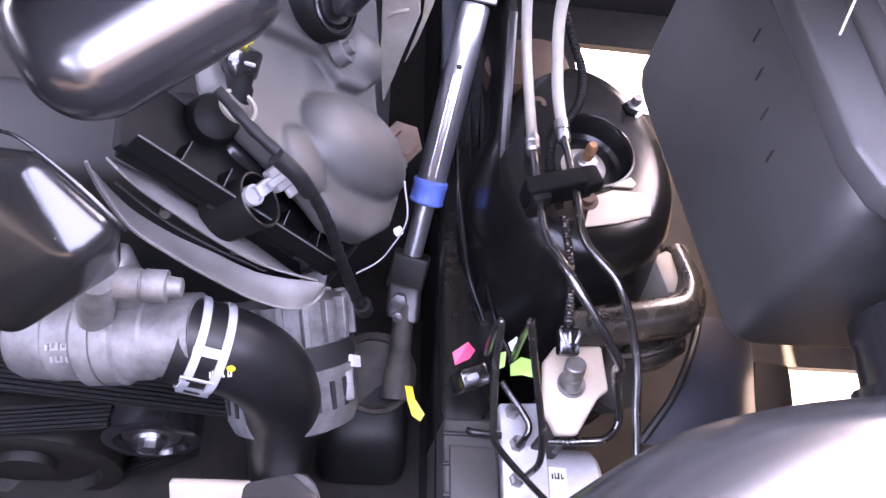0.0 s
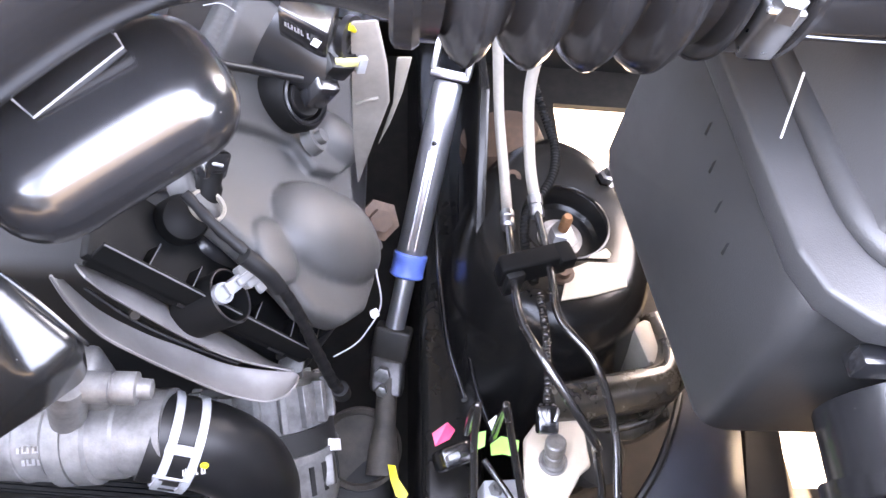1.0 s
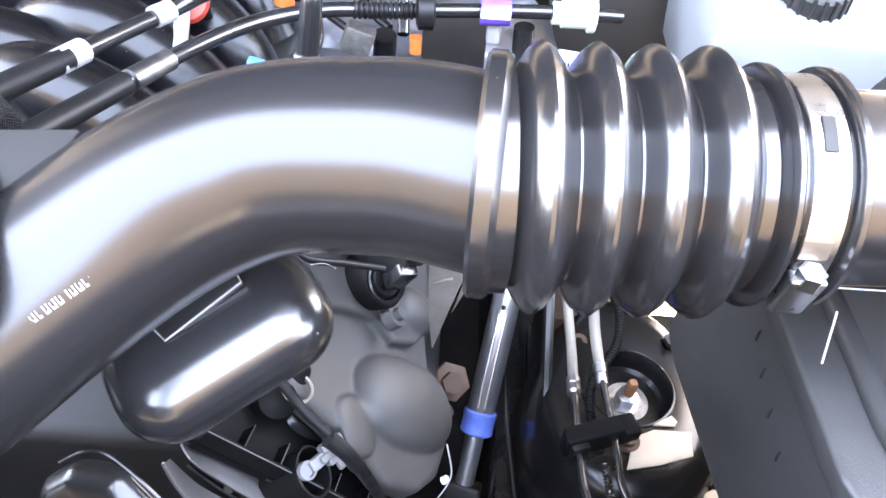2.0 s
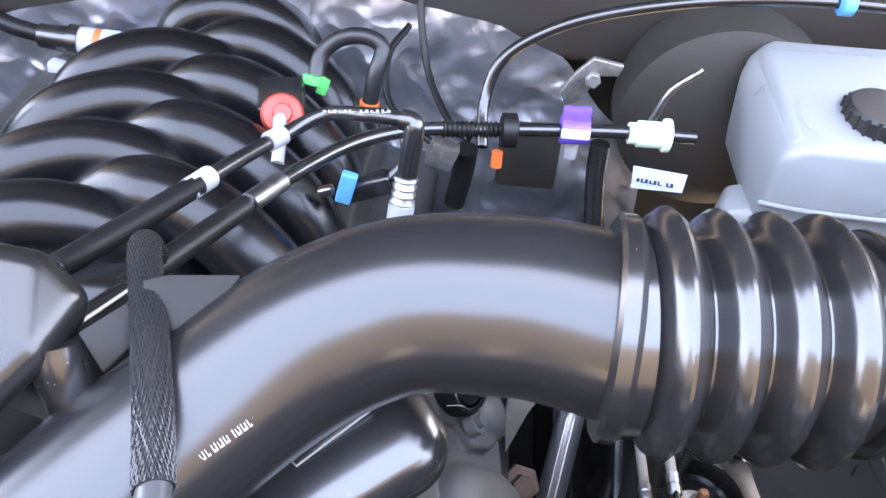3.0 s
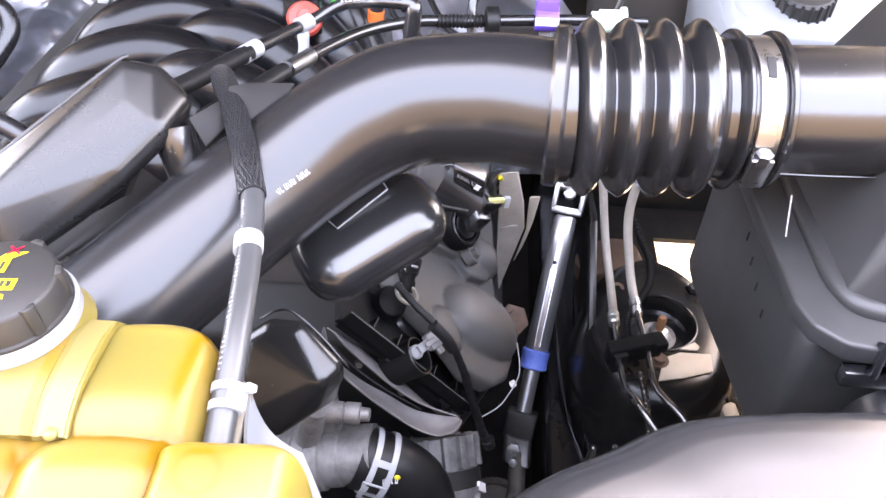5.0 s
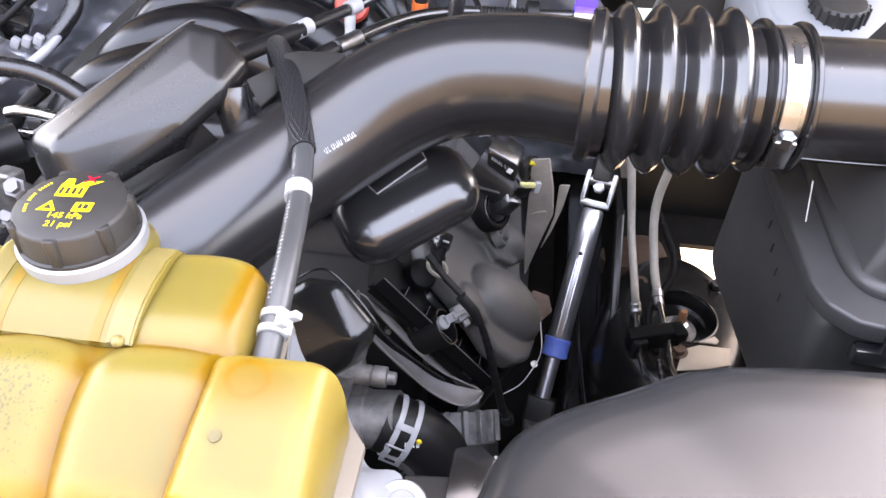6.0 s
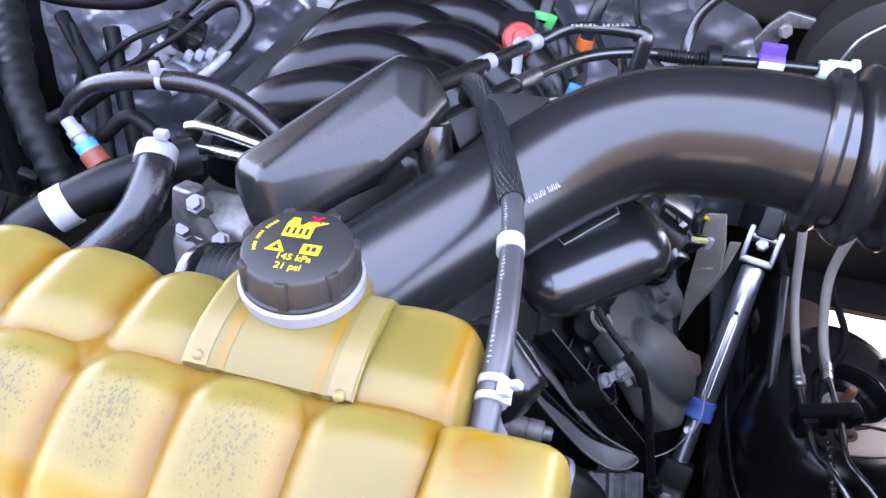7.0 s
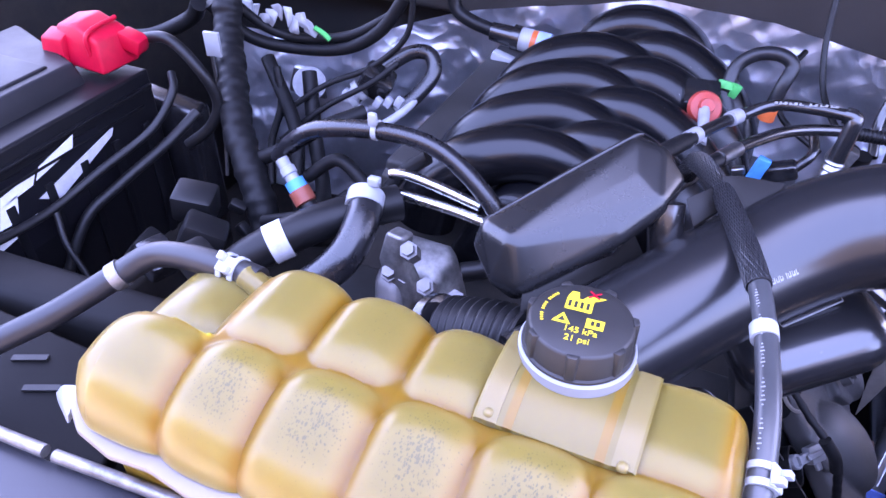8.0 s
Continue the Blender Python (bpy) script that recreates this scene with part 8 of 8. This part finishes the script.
def heater_lines():
    t = thing("heater_hose", "glossy black heater hose arching over the engine front", "hose", (-0.58, 0.42, 1.0))
    part("hose", sweep([(-0.735, 0.425, 0.985), (-0.705, 0.418, 1.018), (-0.666, 0.419, 1.044), (-0.586, 0.423, 1.060), (-0.520, 0.427, 1.055), (-0.468, 0.422, 1.028), (-0.430, 0.412, 0.992), (-0.42, 0.40, 0.95)], 0.0105, 20), "gloss_rubber", t)
    part("tie_strap", lathe((-0.590, 0.423, 1.0600), (1, 0.03, 0.05), [(0, 0.0108), (0.0, 0.0122), (0.006, 0.0122), (0.006, 0.0108)], 22), "white_plastic", t)
    part("strap_head", block((-0.588, 0.416, 1.077), (0.010, 0.008, 0.016), 0.002), "white_plastic", t)
    part("crimp", lathe((-0.427, 0.411, 0.988), (0.4, -0.3, -0.85), [(0, 0.011), (0.003, 0.0135), (0.016, 0.0135), (0.018, 0.011)], 22), "white_plastic", t, "pale crimp collar")
    part("lower_end", sweep([(-0.42, 0.40, 0.955), (-0.43, 0.385, 0.94), (-0.455, 0.37, 0.935)], 0.011, 18), "rubber", t)
    t2 = thing("bypass_hose", "fat black coolant hose with a pale clamp", "hose", (-0.6, 0.3, 0.9))
    part("hose", sweep([(-0.574, 0.368, 1.005), (-0.562, 0.335, 0.995), (-0.565, 0.295, 0.972), (-0.600, 0.262, 0.940), (-0.655, 0.240, 0.905), (-0.72, 0.22, 0.87)], 0.0200, 26), "gloss_rubber", t2)
    ring = crimp_ring((-0.572, 0.362, 1.0035), (0.25, -0.8, -0.25), 0.0204, 0.020, "white_plastic", t2, "wide_clamp")
    part("clamp_ear", block((-0.562, 0.368, 1.030), (0.014, 0.010, 0.010), 0.002), "white_plastic", ring)
    t3 = thing("coolant_pipe", "black coolant pipe with a white band beside the engine", "pipe", (-0.66, 0.3, 0.9))
    part("pipe", sweep([(-0.55, 0.40, 0.985), (-0.60, 0.345, 0.985), (-0.64, 0.298, 0.975), (-0.68, 0.255, 0.95), (-0.70, 0.23, 0.90)], 0.0215, 24), "rubber", t3)
    crimp_ring((-0.645, 0.292, 0.972), (-0.6, -0.6, -0.25), 0.0220, 0.022, "silver_label", t3, "pale_band")
    t4 = thing("metal_tubes", "two bent bare aluminium coolant tubes", "tubes", (-0.5, 0.42, 0.97))
    part("tube", sweep([(-0.572, 0.425, 1.004), (-0.55, 0.424, 1.009), (-0.51, 0.422, 1.005), (-0.455, 0.42, 0.995)], 0.0065, 14), "alu_tube", t4)
    part("tube", sweep([(-0.558, 0.415, 0.985), (-0.53, 0.414, 0.986), (-0.49, 0.413, 0.985), (-0.445, 0.41, 0.982)], 0.0065, 14), "alu_tube", t4)
    t5 = thing("loop_hose", "black looped crankcase hose with pale couplings", "hose", (-0.68, 0.7, 0.95))
    part("loop", sweep([(-0.765, 0.67, 0.95), (-0.735, 0.70, 0.985), (-0.70, 0.73, 1.01), (-0.668, 0.735, 1.012), (-0.655, 0.72, 0.99), (-0.668, 0.69, 0.965), (-0.690, 0.66, 0.945)], 0.0115, 18), "gloss_rubber", t5)
    part("coupling", lathe((-0.772, 0.66, 0.948), (0.6, 0.5, 0.6), [(0, 0.016), (0.010, 0.016), (0.011, 0.012), (0.016, 0.012), (0.017, 0.017), (0.026, 0.017)], 20), "white_plastic", t5)
    part("coupling_body", block((-0.735, 0.685, 0.975), (0.05, 0.04, 0.045), 0.008, (20, 30, 20)), "gloss_black", t5)
    part("pale_tube", sweep([(-0.662, 0.70, 0.972), (-0.672, 0.67, 0.955), (-0.69, 0.64, 0.94), (-0.72, 0.60, 0.93)], 0.0065, 12), "plug_white", t5)
    for k in range(3):
        part("pin", block((-0.72 + 0.018 * k, 0.66, 0.955 + 0.004 * k), (0.012, 0.01, 0.016), 0.002, (0, 30, 0)), "plug_white", t5)
    t6 = thing("blue_red_connector", "black connector with a bright blue and a brown-red collar", "connector", (-0.69, 0.39, 0.95))
    o, a = Vector((-0.715, 0.405, 0.998)), Vector((0.62, -0.25, -0.62)).normalized()
    part("neck", lathe(o, a, [(0, 0.008), (0.012, 0.008), (0.013, 0.010), (0.022, 0.010), (0.023, 0.0085), (0.031, 0.0085)], 18), "clamp_grey", t6)
    part("blue_collar", lathe(o + a * 0.031, a, [(0, 0.0125), (0.013, 0.0125)], 20), "sky_blue", t6)
    part("red_collar", lathe(o + a * 0.044, a, [(0, 0.014), (0.018, 0.014), (0.02, 0.010)], 20), "rust_red", t6)
    part("body", lathe(o + a * 0.064, a, [(0, 0.012), (0.05, 0.012)], 18), "rubber", t6)
    t7 = thing("injector_loom", "black injector wiring loom draped on the engine front", "wiring", (-0.6, 0.42, 0.95))
    for p in ([(-0.69, 0.42, 0.97), (-0.65, 0.43, 1.0), (-0.615, 0.425, 0.985), (-0.59, 0.42, 0.965), (-0.56, 0.43, 1.005), (-0.53, 0.44, 1.03)], [(-0.72, 0.36, 0.93), (-0.66, 0.36, 0.955), (-0.61, 0.38, 0.96), (-0.57, 0.40, 0.955)], [(-0.70, 0.33, 0.92), (-0.63, 0.34, 0.945), (-0.58, 0.36, 0.94)], [(-0.66, 0.40, 0.93), (-0.62, 0.41, 0.97), (-0.585, 0.40, 0.985)]):
        part("wire", sweep(p, 0.0085, 12), "tape", t7)
    return t


heater_lines()


def front_engine_parts():
    t = thing("water_pump", "grey cast water pump with bolts at the engine front", "water pump", (-0.5, 0.32, 0.8))
    part("casting", hull([(-0.56, 0.34, 0.80), (-0.44, 0.34, 0.80), (-0.56, 0.40, 0.80), (-0.44, 0.40, 0.80), (-0.545, 0.345, 0.93), (-0.48, 0.345, 0.93), (-0.545, 0.40, 0.95), (-0.47, 0.40, 0.95)], 0.012, 3), "zinc_dirty", t)
    part("arm", hull([(-0.53, 0.30, 0.955), (-0.50, 0.295, 0.955), (-0.535, 0.33, 0.96), (-0.50, 0.33, 0.96), (-0.52, 0.27, 0.87), (-0.48, 0.27, 0.87), (-0.52, 0.32, 0.87), (-0.48, 0.32, 0.87)], 0.008, 3), "dusty_steel_grey", t)
    for p in ((-0.512, 0.305, 0.962), (-0.495, 0.31, 0.955), (-0.452, 0.29, 0.93), (-0.435, 0.25, 0.93), (-0.50, 0.25, 0.90)):
        part("bolt", lathe(p, (0.1, -0.5, 0.85), [(0, 0.010), (0.003, 0.010), (0.003, 0.0075), (0.012, 0.0075)], 6), "dusty_steel_grey", t)
    part("ledge", hull([(-0.50, 0.20, 0.90), (-0.39, 0.20, 0.90), (-0.50, 0.26, 0.92), (-0.39, 0.26, 0.92), (-0.50, 0.22, 0.85), (-0.39, 0.22, 0.85)], 0.008, 3), "zinc_dirty", t)
    part("bracket", slab([(-0.514, 0.302, 1.021), (-0.492, 0.300, 1.019), (-0.498, 0.300, 0.989), (-0.477, 0.298, 0.940), (-0.494, 0.300, 0.906), (-0.518, 0.302, 0.935), (-0.526, 0.304, 0.980)], (0.004, 0.022, -0.004), 0.005, 3), "zinc_dirty", t, "grey cast bracket")
    for p in ((-0.481, 0.292, 1.014), (-0.463, 0.292, 0.972), (-0.429, 0.292, 0.968)):
        part("bolt", lathe(p, (0.1, -0.6, 0.75), [(-0.02, 0.010), (0, 0.010), (0.003, 0.010), (0.003, 0.007), (0.010, 0.007)], 6), "dusty_steel_grey", t)
    t2 = thing("throttle_bellows", "small black corrugated hose under the intake tube", "bellows", (-0.36, 0.15, 1.0))
    part("corrugation", sweep([(-0.315, 0.168, 1.064), (-0.35, 0.173, 1.055), (-0.385, 0.178, 1.041)], lambda s: 0.031 + 0.0016 * math.sin(s * 62), 26, 40), "rubber", t2)
    part("end_cuff", lathe((-0.392, 0.179, 1.037), (-0.9, 0.13, -0.4), [(0, 0.0325), (0.001, 0.034), (0.010, 0.034), (0.011, 0.031)], 30), "gloss_black", t2)
    t3 = thing("duct_box", "black plastic duct beside the battery tray", "duct", (-0.75, 0.12, 0.95))
    part("duct", hull([(-1.0, 0.06, 0.93), (-0.60, 0.08, 0.95), (-1.0, 0.14, 0.93), (-0.62, 0.14, 0.95), (-1.0, 0.07, 0.985), (-0.62, 0.085, 1.02), (-1.0, 0.14, 0.985), (-0.63, 0.135, 1.02)], 0.015, 4), "matte_dark", t3)
    part("end_cap", block((-0.595, 0.13, 1.075), (0.05, 0.03, 0.03), 0.008, (0, 20, -20)), "rubber", t3)
    part("fitting", block((-0.66, 0.14, 1.055), (0.035, 0.03, 0.03), 0.006, (0, 30, -20)), "black_plastic", t3)
    t4 = thing("side_plugs", "dark plastic wiring plugs beside the harness", "connectors", (-0.75, 0.27, 0.9))
    for p, r in (((-0.735, 0.27, 0.965), (0, 30, 30)), ((-0.775, 0.31, 0.975), (10, 10, 20)), ((-0.80, 0.25, 0.93), (0, 40, 10))):
        part("plug", block(p, (0.05, 0.04, 0.04), 0.006, r), "rubber", t4)
    return t


front_engine_parts()
